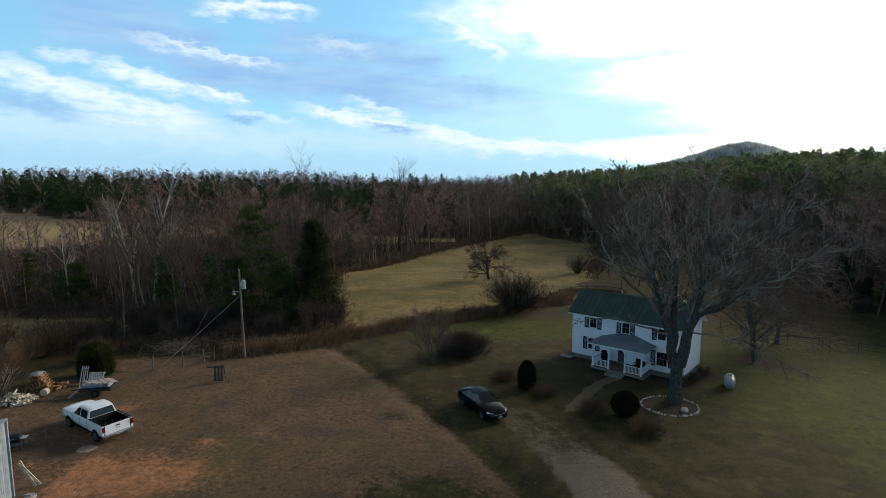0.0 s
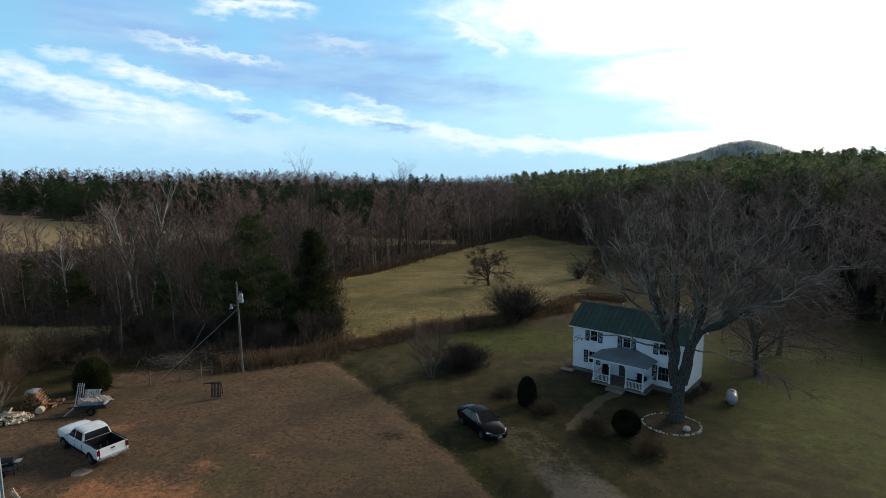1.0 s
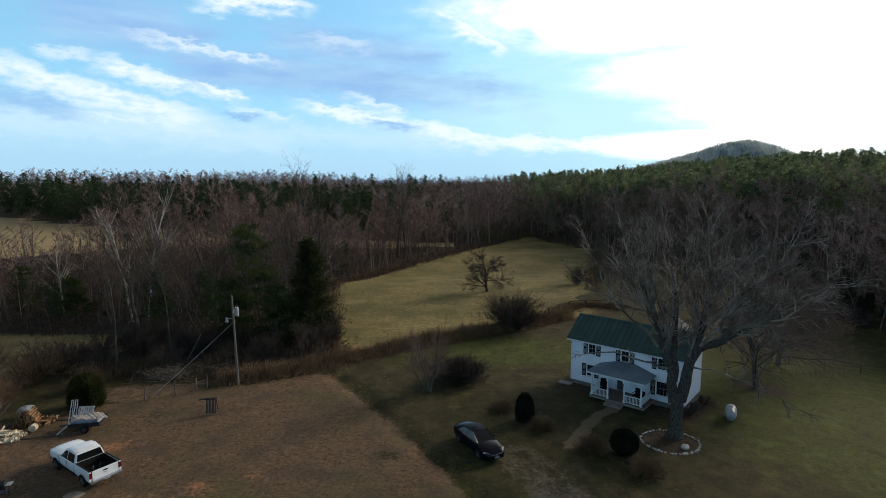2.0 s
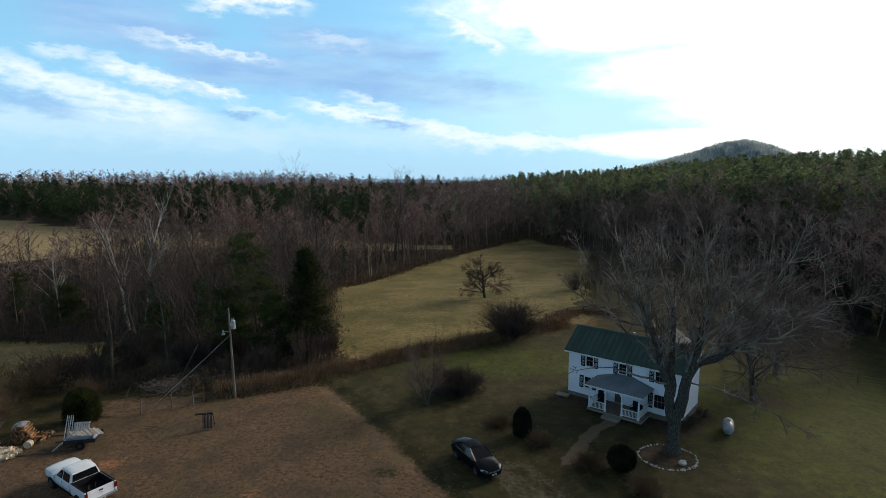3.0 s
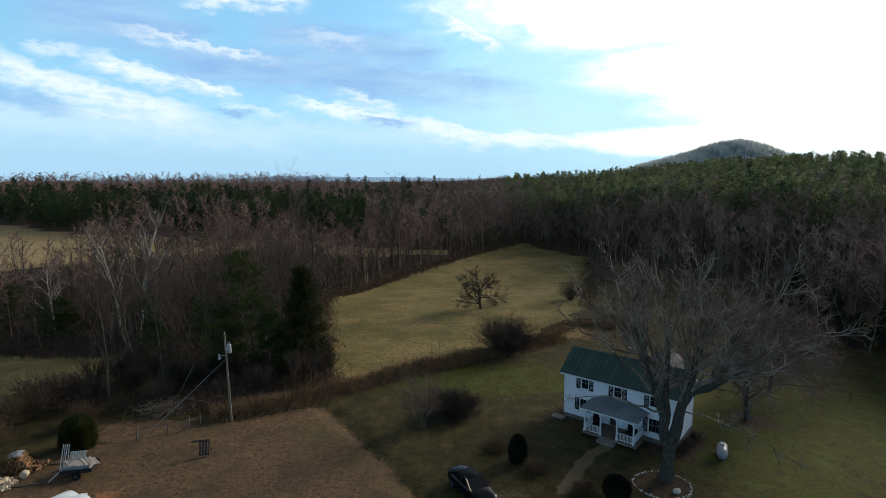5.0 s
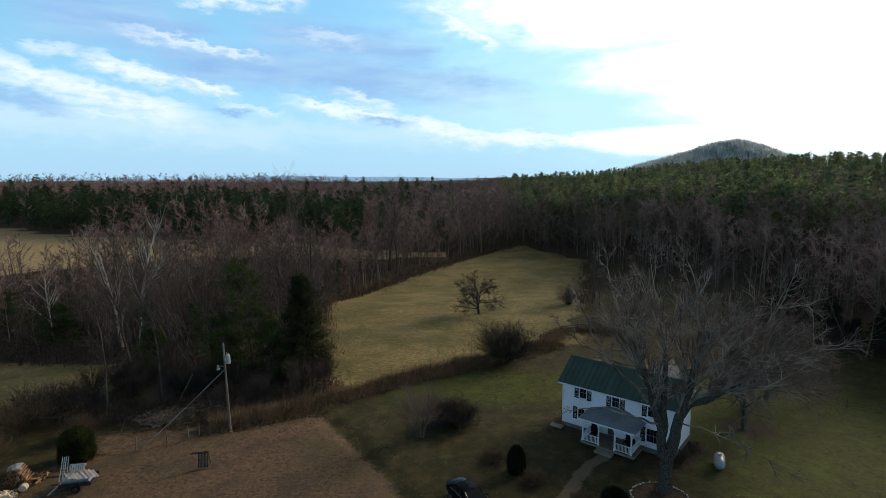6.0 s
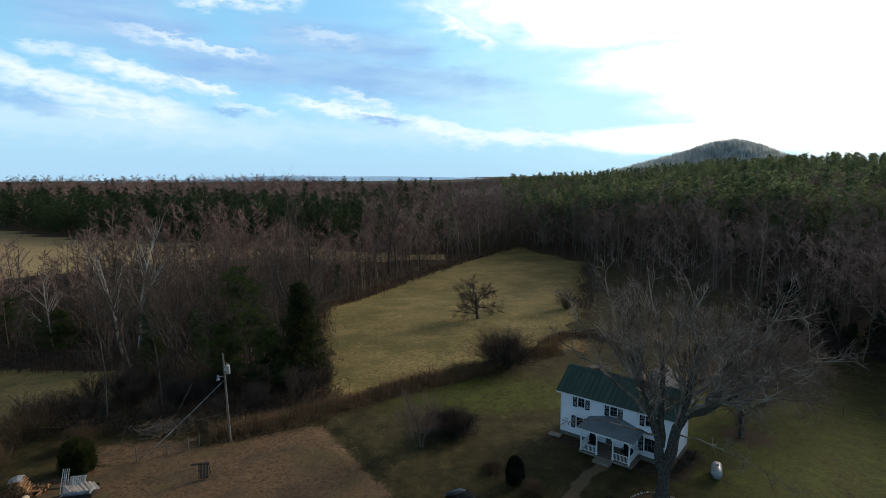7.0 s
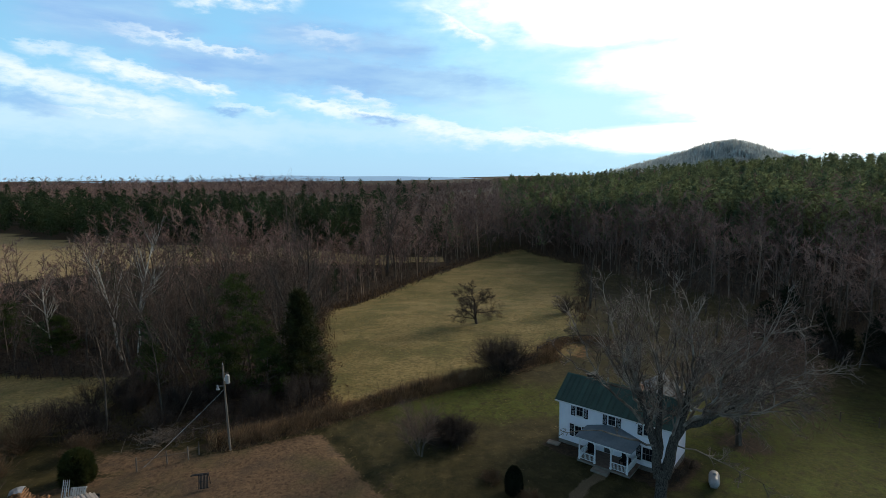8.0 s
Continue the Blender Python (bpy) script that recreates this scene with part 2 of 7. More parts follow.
M["twigs_lawn"] = plain("twigs_lawn", (0.125, 0.08, 0.064), (0.20, 0.132, 0.108), 0.4, 0.95, island=0.3, spec=0.12)
# darker copy for the left pines, with their dimmer light in the colour
M["needles_dim"] = plain("needles_dim", (0.02, 0.035, 0.018), (0.047, 0.07, 0.032), 0.05, 0.85, fine=0.6, island=0.4, spec=0.12, thin=0.4)


# ---- shaping helpers ----
def smooth(a, b, v):
    t = np.clip((v - a) / (b - a), 0, 1)
    return t * t * (3 - 2 * t)


def gauss(x, y, cx, cy, sx, sy):
    return np.exp(-((x - cx) / sx) ** 2 - ((y - cy) / sy) ** 2)


def height(x, y):
    """The land: a level yard, a wooded hollow behind it, higher fields and a ridge beyond."""
    x, y = np.asarray(x, float), np.asarray(y, float)
    r, az = np.hypot(x, y), np.arctan2(x, np.maximum(y, 1e-6))
    z = -5.2 * gauss(x, y, -74, 88, 42, 27) - 2.6 * gauss(x, y, 58, 58, 26, 22) - 0.6 * gauss(x, y, -20, 122, 45, 26)
    z = z - 2.3 * smooth(96, 128, y) * smooth(-48, -22, x) * smooth(72, 46, x) * smooth(214, 180, y)
    z = z + 1.6 * smooth(112, 170, y) * smooth(10, 85, -x)
    far = 11 - 5 * smooth(-0.3, -0.1, az) + 4 * smooth(-0.1, 0.25, az) + 10 * smooth(0.2, 0.6, az)
    z = z + np.where(y > 0, (far - 1.6 * smooth(10, 85, -x) * smooth(-0.1, -0.3, az)) * smooth(0, 1, (r - 190 + 90 * smooth(0.1, 0.4, az)) / (210 + 90 * smooth(0.1, 0.4, az))), 0)
    z = z - 12 * smooth(450, 800, r) * smooth(0.25, -0.1, az)
    z = z + 4.0 * smooth(75, 140, x + 0.25 * y) * smooth(200, 120, y)
    z = z + 24 * gauss(x, y, 322, 566, 42, 80) + 22 * gauss(x, y, 264, 586, 78, 80)
    return z


def ground_z(x, y):
    return float(height(x, y))


def mesh_object(name, verts, faces, material, parent=None, smooth_shade=False):
    me = bpy.data.meshes.new(name)
    me.from_pydata([tuple(v) for v in verts], [], faces)
    me.materials.append(material)
    if smooth_shade:
        me.shade_smooth()
    ob = new(name, me)
    ob.parent = parent
    return ob


def part(name, bm, material, parent=None, label="", smooth_shade=False, m=None):
    me = bpy.data.meshes.new(name)
    bm.normal_update()
    bm.to_mesh(me)
    bm.free()
    me.materials.append(material)
    if smooth_shade:
        me.shade_smooth()
        me.set_sharp_from_angle(angle=radians(38))
    ob = new(name, me)
    ob.parent = parent
    if m is not None:
        ob.matrix_basis = m
    return tagged(ob, label)


def empty(name, m, label, category, group="", kind=""):
    ob = new(name)
    ob.matrix_basis = m
    return tagged(ob, label, category, group, kind)


def box(bm, x0, y0, z0, x1, y1, z1, bevel=0.0, m=None):
    made = bmesh.ops.create_cube(bm, size=1.0)["verts"]
    t = Matrix.Translation(((x0 + x1) / 2, (y0 + y1) / 2, (z0 + z1) / 2)) @ Matrix.Diagonal((abs(x1 - x0), abs(y1 - y0), abs(z1 - z0), 1))
    bmesh.ops.transform(bm, matrix=(m @ t) if m is not None else t, verts=made)
    if bevel:
        edges = list({e for v in made for e in v.link_edges})
        bmesh.ops.bevel(bm, geom=edges, offset=bevel, segments=2, profile=0.6, affect="EDGES")
    return bm


def boxed(*args, **kw):
    return box(bmesh.new(), *args, **kw)


def rod(bm, p, q, r0, r1=None, sides=8, caps=True):
    p, q = Vector(p), Vector(q)
    d = q - p
    m = Matrix.Translation((p + q) / 2) @ d.to_track_quat("Z", "Y").to_matrix().to_4x4()
    bmesh.ops.create_cone(bm, cap_ends=caps, segments=sides, radius1=r0, radius2=r0 if r1 is None else r1, depth=d.length, matrix=m)
    return bm


def poly(bm, pts, thick=None):
    """A flat face, or a slab when thick is a vector."""
    f = bm.faces.new([bm.verts.new(p) for p in pts])
    if thick is not None:
        top = bmesh.ops.extrude_face_region(bm, geom=[f])["geom"]
        bmesh.ops.translate(bm, vec=thick, verts=[g for g in top if isinstance(g, bmesh.types.BMVert)])
        bmesh.ops.recalc_face_normals(bm, faces=bm.faces)
    return bm


# ---- woody plants ----
class Tubes:
    """Collects tapered tubes and loose triangles into one mesh."""

    def __init__(self):
        self.v, self.f = [], []

    def tube(self, pts, radii, sides):
        base = len(self.v)
        n = len(pts)
        for i in range(n):
            a, b = pts[max(i - 1, 0)], pts[min(i + 1, n - 1)]
            d = (b - a).normalized()
            u = d.cross(Vector((0.31, 0.95, 0.1))).normalized()
            w = d.cross(u)
            for k in range(sides):
                t = 2 * math.pi * k / sides
                self.v.append(pts[i] + (u * math.cos(t) + w * math.sin(t)) * radii[i])
        for i in range(n - 1):
            for k in range(sides):
                a, b = base + i * sides + k, base + i * sides + (k + 1) % sides
                self.f.append((a, b, b + sides, a + sides))

    def blade(self, p, q, w, rng):
        side = (q - p).cross(Vector((rng.uniform(-1, 1), rng.uniform(-1, 1), rng.uniform(-1, 1)))).normalized() * w
        b = len(self.v)
        self.v += [p - side, p + side, q]
        self.f.append((b, b + 1, b + 2))

    def mesh(self, name, material):
        me = bpy.data.meshes.new(name)
        me.from_pydata([tuple(v) for v in self.v], [], self.f)
        me.materials.append(material)
        return me


def bend(rng, p, d, length, steps, wob, lift):
    pts, d = [p.copy()], d.normalized()
    for i in range(steps):
        d = (d + Vector((rng.gauss(0, wob), rng.gauss(0, wob), rng.gauss(0, wob) + lift))).normalized()
        pts.append(pts[-1] + d * (length / steps))
    return pts, d


def grow(wood, twig, rng, p, d, length, r, level, spec):
    """One limb and, from it, its side limbs; the last levels are fine blades."""
    steps = spec["steps"][level]
    pts, _ = bend(rng, p, d, length, steps, spec["wob"], spec["lift"][level])
    radii = [r * (1 - spec["taper"] * i / steps) for i in range(steps + 1)]
    if spec["sides"][level]:
        (wood if level < spec["fine"] else twig).tube(pts, radii, spec["sides"][level])
    else:
        twig.blade(pts[0], pts[-1], r, rng)
    if level + 1 >= len(spec["sides"]):
        return
    for k in range(spec["kids"][level]):
        t = spec["from"][level] + (1 - spec["from"][level]) * (k + rng.random()) / spec["kids"][level]
        i = min(int(t * steps), steps - 1)
        at = pts[i].lerp(pts[i + 1], t * steps - i)
        along = (pts[i + 1] - pts[i]).normalized()
        side = along.orthogonal().normalized()
        side.rotate(Matrix.Rotation(rng.uniform(0, 2 * math.pi), 3, along))
        spread = radians(rng.uniform(*spec["angle"][level]))
        grow(wood, twig, rng, at, along * math.cos(spread) + side * math.sin(spread),
             length * spec["ratio"][level] * rng.uniform(0.7, 1.15) * (1.1 - 0.45 * t), max(radii[i] * spec["thin"][level], spec["least"]), level + 1, spec)


WOOD_SPEC = dict(sides=[5, 4, 3, 0], steps=[6, 3, 2, 1], kids=[14, 5, 6, 0], angle=[(28, 58), (25, 60), (25, 80)], ratio=[0.42, 0.5, 0.42],
                 thin=[0.42, 0.55, 0.6], lift=[0.02, 0.12, 0.06, 0.03], wob=0.09, taper=0.82, least=0.016, fine=2)
WOOD_SPEC["from"] = [0.33, 0.25, 0.2]
FAR_SPEC = dict(sides=[3, 3, 0], steps=[2, 1, 1], kids=[10, 6, 0], angle=[(25, 55), (20, 60)], ratio=[0.42, 0.55], thin=[0.45, 0.8],
                lift=[0.02, 0.12, 0.05], wob=0.08, taper=0.8, least=0.075, fine=1)
FAR_SPEC["from"] = [0.35, 0.15]


def bare_meshes(name, seed, tall, r, spec, bark, twig_mat):
    rng = random.Random(seed)
    wood, twig = Tubes(), Tubes()
    grow(wood, twig, rng, Vector((0, 0, -0.3)), Vector((rng.gauss(0, 0.04), rng.gauss(0, 0.04), 1)), tall, r, 0, spec)
    return wood.mesh(name + "_trunk", bark), twig.mesh(name + "_twigs", twig_mat)


def far_meshes(name, seed, tall, r, bark, twig_mat, blades=140, w=0.062, foot=0.38, loose=0.75, long=1.0):
    """A distant hardwood: trunk, a few limbs and a crown of short crossing twigs."""
    rng = random.Random(seed)
    wood, twig = Tubes(), Tubes()
    pts, _ = bend(rng, Vector((0, 0, -0.3)), Vector((rng.gauss(0, 0.03), rng.gauss(0, 0.03), 1)), tall * 0.92, 3, 0.05, 0.02)
    wood.tube(pts, [r * 0.8, r * 0.6, r * 0.35, r * 0.08], 3)
    spots = []
    for k in range(7):
        t = foot + (0.98 - foot) * (k + rng.random()) / 7
        i = min(int(t * 3), 2)
        at = pts[i].lerp(pts[i + 1], t * 3 - i)
        a = rng.uniform(0, 6.28)
        L = tall * 0.27 * (1.25 - t) * rng.uniform(0.8, 1.3) + 0.5
        d = Vector((math.cos(a), math.sin(a), rng.uniform(0.6, 1.4))).normalized()
        end = at + d * L
        wood.tube([at, end], [r * 0.33, 0.02], 3)
        spots += [(at.lerp(end, s), d) for s in (0.3, 0.5, 0.7, 0.85, 0.95)]
    spots += [(pts[-1], Vector((0, 0, 1))), (pts[-1].lerp(pts[-2], 0.3), Vector((0, 0, 1)))]
    for k in range(blades):
        c, along = spots[rng.randrange(len(spots))]
        d = (along * 1.1 + Vector((rng.gauss(0, loose), rng.gauss(0, loose), rng.gauss(0.15, loose)))).normalized()
        twig.blade(c, c + d * rng.uniform(0.7, 2.3) * long, w, rng)
    return wood.mesh(name + "_trunk", bark), twig.mesh(name + "_twigs", twig_mat)


def tree_thing(name, meshes, m, label, category, group="", names=("trunk", "crown")):
    thing = empty(name, m, label, category, group)
    for n, me in zip(names, meshes):
        new(n, me).parent = thing
    return thing


def tree_pose(x, y, turn, size=1.0, wide=1.0):
    return Matrix.LocRotScale((x, y, ground_z(x, y)), Euler((0, 0, turn)), (size * wide, size * wide, size))


def clump(t, rng, c, rad, n, long, w, droop=0.0):
    """A tuft of n pointed sprays about c."""
    for _ in range(n):
        d = Vector((rng.gauss(0, 1), rng.gauss(0, 1), rng.gauss(0, 0.8) - droop)).normalized()
        p = c + d * rad * rng.random() ** 0.5
        t.blade(p, p + (d + Vector((rng.gauss(0, 0.5), rng.gauss(0, 0.5), rng.gauss(0, 0.5)))) * long * rng.uniform(0.6, 1.2), w, rng)


def conifer_meshes(name, seed, tall, wide, whorls, per, n, long, w, bark, needle, start=0.15, cone=1.0, top_round=0.0):
    """Trunk, boughs in whorls and needle tufts along them."""
    rng = random.Random(seed)
    wood, leaf = Tubes(), Tubes()
    pts, _ = bend(rng, Vector((0, 0, -0.3)), Vector((0, 0, 1)), tall, 5, 0.025, 0.0)
    wood.tube(pts, [tall * 0.017 * (1 - 0.9 * i / 5) for i in range(6)], 5)
    for k in range(whorls):
        t = start + (1 - start) * (k + rng.random() * 0.7) / whorls
        i = min(int(t * 5), 4)
        at = pts[i].lerp(pts[i + 1], t * 5 - i)
        u = (t - start) / (1 - start)
        reach = wide * ((1 - u) ** cone * (1 - top_round) + top_round * math.sqrt(max(1 - u * u, 0.02))) * min(1, 0.55 + u * 4)
        turn = rng.uniform(0, 6.28)
        for b in range(per):
            a = turn + 6.28 * b / per + rng.uniform(-0.4, 0.4)
            L = reach * rng.uniform(0.55, 1.15)
            d = Vector((math.cos(a), math.sin(a), rng.uniform(-0.15, 0.35)))
            bp, _ = bend(rng, at, d, L, 2, 0.08, 0.05)
            wood.tube(bp, [0.012 + L * 0.012, 0.01 + L * 0.006, 0.006], 3)
            for s in (0.35, 0.6, 0.85, 1.0):
                if L * s < 0.25 and s < 0.8:
                    continue
                j = min(int(s * 2), 1)
                clump(leaf, rng, bp[j].lerp(bp[j + 1], s * 2 - j), long * 0.9, n, long, w)
    return wood.mesh(name + "_trunk", bark), leaf.mesh(name + "_needles", needle)


def pine_meshes(name, seed, tall, wide, whorls, bark, needle, start=0.3):
    """An open pine: level boughs whose ends carry flat pads of needle tufts, sky between them."""
    rng = random.Random(seed)
    wood, leaf = Tubes(), Tubes()
    pts, _ = bend(rng, Vector((0, 0, -0.3)), Vector((0, 0, 1)), tall, 6, 0.04, 0.0)
    wood.tube(pts, [tall * 0.014 * (1 - 0.85 * i / 6) for i in range(7)], 6)
    for k in range(whorls):
        t = start + (0.99 - start) * (k + rng.random() * 0.5) / whorls
        i = min(int(t * 6), 5)
        at = pts[i].lerp(pts[i + 1], t * 6 - i)
        u = (t - start) / (1 - start)
        turn = rng.uniform(0, 6.28)
        for b in range(rng.choice((3, 4, 4, 5))):
            a = turn + b * 1.5 + rng.uniform(-0.5, 0.5)
            L = wide * (1 - 0.72 * u ** 1.4) * rng.uniform(0.45, 1.1)
            bp, _ = bend(rng, at, Vector((math.cos(a), math.sin(a), rng.uniform(0.0, 0.35) + 0.3 * u)), L, 3, 0.08, 0.05)
            wood.tube(bp, [0.02 + L * 0.014, 0.015 + L * 0.01, 0.012 + L * 0.005, 0.006], 4)
            for s, n in ((0.55, 2), (0.8, 3), (1.0, 4)):
                j = min(int(s * 3), 2)
                c = bp[j].lerp(bp[j + 1], s * 3 - j)
                for _ in range(n):
                    q = c + Vector((rng.gauss(0, 0.42), rng.gauss(0, 0.42), rng.uniform(-0.05, 0.3)))
                    clump(leaf, rng, q, 0.28, 22, 0.32, 0.04, -0.5)
    return wood.mesh(name + "_trunk", bark), leaf.mesh(name + "_needles", needle)


def join_far(name, sources, places, material, label, category):
    """Many distant trees as one mesh: numpy copies of a few source meshes."""
    allv, alli, off = [], [], 0
    data = []
    for me in sources:
        co = np.empty(len(me.vertices) * 3)
        me.vertices.foreach_get("co", co)
        me.calc_loop_triangles()
        tri = np.empty(len(me.loop_triangles) * 3, dtype=np.int64)
        me.loop_triangles.foreach_get("vertices", tri)
        data.append((co.reshape(-1, 3), tri.reshape(-1, 3)))
    for x, y, turn, size, wide, k in places:
        co, tri = data[int(k) % len(data)]
        c, s = math.cos(turn) * size * wide, math.sin(turn) * size * wide
        p = np.empty_like(co)
        p[:, 0] = co[:, 0] * c - co[:, 1] * s + x
        p[:, 1] = co[:, 0] * s + co[:, 1] * c + y
        p[:, 2] = co[:, 2] * size + ground_z(x, y)
        allv.append(p)
        alli.append(tri + off)
        off += len(co)
    v, f = np.concatenate(allv), np.concatenate(alli)
    me = bpy.data.meshes.new(name)
    me.vertices.add(len(v))
    me.vertices.foreach_set("co", v.ravel())
    me.loops.add(f.size)
    me.loops.foreach_set("vertex_index", f.ravel().astype(np.int32))
    me.polygons.add(len(f))
    me.polygons.foreach_set("loop_start", np.arange(0, f.size, 3, dtype=np.int32))
    me.update(calc_edges=True)
    me.materials.append(material)
    return tagged(new(name, me), label, category, "", "stuff")


# ---- ground ----
def side_of(x, y, ax, ay, bx, by):
    """Metres to the right of the line a to b."""
    l = math.hypot(bx - ax, by - ay)
    return ((x - ax) * (by - ay) - (y - ay) * (bx - ax)) / l


def near_line(x, y, pts):
    """Distance to a chain of points."""
    best = np.full(np.shape(x), 1e9)
    for (ax, ay), (bx, by) in zip(pts, pts[1:]):
        l2 = (bx - ax) ** 2 + (by - ay) ** 2
        t = np.clip(((x - ax) * (bx - ax) + (y - ay) * (by - ay)) / l2, 0, 1)
        best = np.minimum(best, np.hypot(x - ax - t * (bx - ax), y - ay - t * (by - ay)))
    return best


HEDGE = [(-21.5, 51.0), (-15.5, 53.3), (-11.0, 56.8), (-5.2, 60.8), (0.5, 64.2), (6.0, 67.5), (12.0, 71.5), (18.0, 75.5)]
FIELD_EDGE = [(-11, 57.5), (-13.5, 66), (-17, 82), (-19.5, 93), (-22, 109), (-7.2, 138.5), (5.6, 161.5), (20.3, 184), (33, 195)]


def in_field(x, y):
    """The mown hay field behind the hedge: metres inside its edges, at most 10."""
    left = np.minimum(side_of(x, y, -11, 57.5, -19.5, 93), 10)
    left = np.where(y > 93, np.minimum(side_of(x, y, -19.5, 93, -22, 109), 10), left)
    left = np.where(y > 109, np.minimum(side_of(x, y, -22, 109, -7.2, 138.5), 10), left)
    left = np.where(y > 138.5, np.minimum(side_of(x, y, -7.2, 138.5, 20.3, 184), 10), left)
    left = np.where(y > 184, np.minimum(side_of(x, y, 20.3, 184, 33, 195.5), 10), left)
    right = np.where(y < 90, side_of(x, y, 25, 92, 22, 76), np.where(y < 160, side_of(x, y, 46, 160, 25, 90), side_of(x, y, 33, 196, 46, 160)))
    south = -side_of(x, y, -11, 57.5, 18, 76)
    return np.minimum(np.minimum(left, right), south)


def far_field(x, y):
    """The tan field beyond the hollow: true between its near and far edges."""
    near = np.interp(x, [-240, -110, -75, -40, -20, 5], [176, 130, 150, 163, 170, 172])
    far = np.interp(x, [-240, -168, -135, -93, -60, -12, 8], [236, 212, 199, 193, 186, 186, 184])
    return (y > near) & (y < far) & (x < 4)


def spaced(stops):
    """Grid lines whose spacing grows away from the middle."""
    out = [stops[0][0]]
    for (a, s), (b, e) in zip(stops, stops[1:]):
        n = max(int(2 * (b - a) / (s + e)), 1)
        t = (np.arange(n) + 1) / n
        out += list(a + (b - a) * (t * s + t * t * (e - s) / 2) / ((s + e) / 2))
    return np.array(out)


def build_ground():
    xs = spaced([(-4200, 420), (-400, 30), (-130, 5), (-48, 0.55), (48, 0.55), (130, 5), (400, 30), (4200, 420)])
    ys = spaced([(-1500, 300), (-100, 20), (14, 0.55), (70, 0.55), (190, 4), (420, 15), (900, 40), (4600, 420)])
    X, Y = np.meshgrid(xs, ys)
    nx, ny = len(xs), len(ys)
    Z = height(X, Y)
    rng = np.random.default_rng(4)
    fine = (np.abs(X) < 60) & (Y > 10) & (Y < 90)
    Z = Z + np.where(fine, rng.normal(0, 0.018, X.shape), 0)
    # the sunk edge of the drive and the bank along the tilled plot
    edge = near_line(X, Y, [(-11.4, 53.4), (-7.6, 48.4), (-3.8, 41.5), (0.6, 34.9), (2.3, 31.4), (4.7, 26.5), (7, 20)])
    Z = Z - 0.26 * np.exp(-((edge - 0.2) / 0.55) ** 2)
    track = near_line(X, Y, [(7.6, 34.4), (9.7, 31.4), (11.9, 26.5), (14, 21)])
    Z = Z - 0.10 * np.exp(-(track / 0.45) ** 2)
    verts = np.stack([X, Y, Z], -1).reshape(-1, 3)
    i = np.arange((ny - 1) * nx).reshape(ny - 1, nx)[:, :-1].ravel()
    f = np.stack([i, i + 1, i + nx + 1, i + nx], -1)
    me = bpy.data.meshes.new("ground")
    me.vertices.add(len(verts))
    me.vertices.foreach_set("co", verts.ravel())
    me.loops.add(f.size)
    me.loops.foreach_set("vertex_index", f.ravel().astype(np.int32))
    me.polygons.add(len(f))
    me.polygons.foreach_set("loop_start", np.arange(0, f.size, 4, dtype=np.int32))
    me.update(calc_edges=True)
    me.shade_smooth()
    # what covers the soil: R bare tilled soil, G gravel, B red clay, A leaf litter
    brown = smooth(-1.5, 1.3, side_of(X, Y, -11.4, 53.4, 0.6, 34.9)) * smooth(-0.7, 0.7, side_of(X, Y, -24, 47.5, -11.4, 53.2))
    brown = brown * smooth(-0.8, 0.8, side_of(X, Y, 0.6, 34.9, 4.7, 26.5)) * smooth(-40, -30, X)
    brown = np.maximum(brown - 0.75 * gauss(X, Y, -1.0, 25.5, 5.5, 4.5) - 0.5 * gauss(X, Y, -3.5, 36.5, 1.8, 1.6) - 0.45 * gauss(X, Y, -23.5, 43.0, 2.6, 2.2), 0.9 * gauss(X, Y, -26, 48, 7, 3.5))
    gravel = smooth(2.9, 1.4, near_line(X, Y, [(5.6, 36.2), (7.2, 32.8), (8.4, 29.5), (9.4, 25.5), (10.4, 18)]))
    gravel = np.maximum(gravel * (0.5 + 0.5 * smooth(34, 28, Y)), 0.35 * smooth(1.8, 0.6, near_line(X, Y, [(2.4, 38), (6.3, 35)])))
    walk_path = smooth(0.75, 0.3, near_line(X, Y, [(15.0, 44.6), (13.2, 43.2), (11.6, 41), (9.6, 38)]))
    red = 0.85 * gauss(X, Y, -20.4, 27.6, 1.1, 2.4) + 0.62 * gauss(X, Y, -17.4, 28.4, 4.0, 3.0) + 0.6 * gauss(X, Y, -21.2, 30.2, 0.7, 1.6) + 0.7 * gauss(X, Y, -23.4, 38.0, 1.6, 1.2)
    red = red + 0.7 * gauss(X, Y, -15.2, 32.8, 1.0, 0.7) + 0.38 * gauss(X, Y, -16, 29, 6, 3) + 0.6 * gauss(X, Y, -24.6, 29.8, 1.6, 0.8)
    red = red + 0.3 * smooth(0.7, 0.1, edge) * smooth(25, 33, Y) * smooth(58, 48, Y) + 0.5 * gauss(X, Y, -12, 34, 1.5, 0.8)
    red = red + 0.5 * np.exp(-(((X - 21.0) / 4.4) ** 2 + ((Y - 77.0) / 4.4) ** 2) ** 2) + 0.22 * smooth(0.9, 0.2, track)
    woods = np.where((Y > 50) & (in_field(X, Y) < 0), 1.0, 0.0) * smooth(2.5, 0, side_of(X, Y, -21.5, 49.5, 18, 75))
    woods = np.where(X > 15, smooth(-5, 6, ((X - 45) * 70 + (Y - 158) * 21) / 73) * smooth(-4, 6, X * 0.62 + Y - 104) * (in_field(X, Y) < 0), woods)
    woods = np.where((X < -21) & (Y < 75), smooth(0, 6, Y - 50 - 0.12 * (X + 60)) * smooth(-36, -28, X), woods)
    woods = woods * np.where(far_field(X, Y), 0, 1)
    woods = woods * np.where((X < -38) & (Y < 74 + (-38 - X) * 0.35), 0, 1)
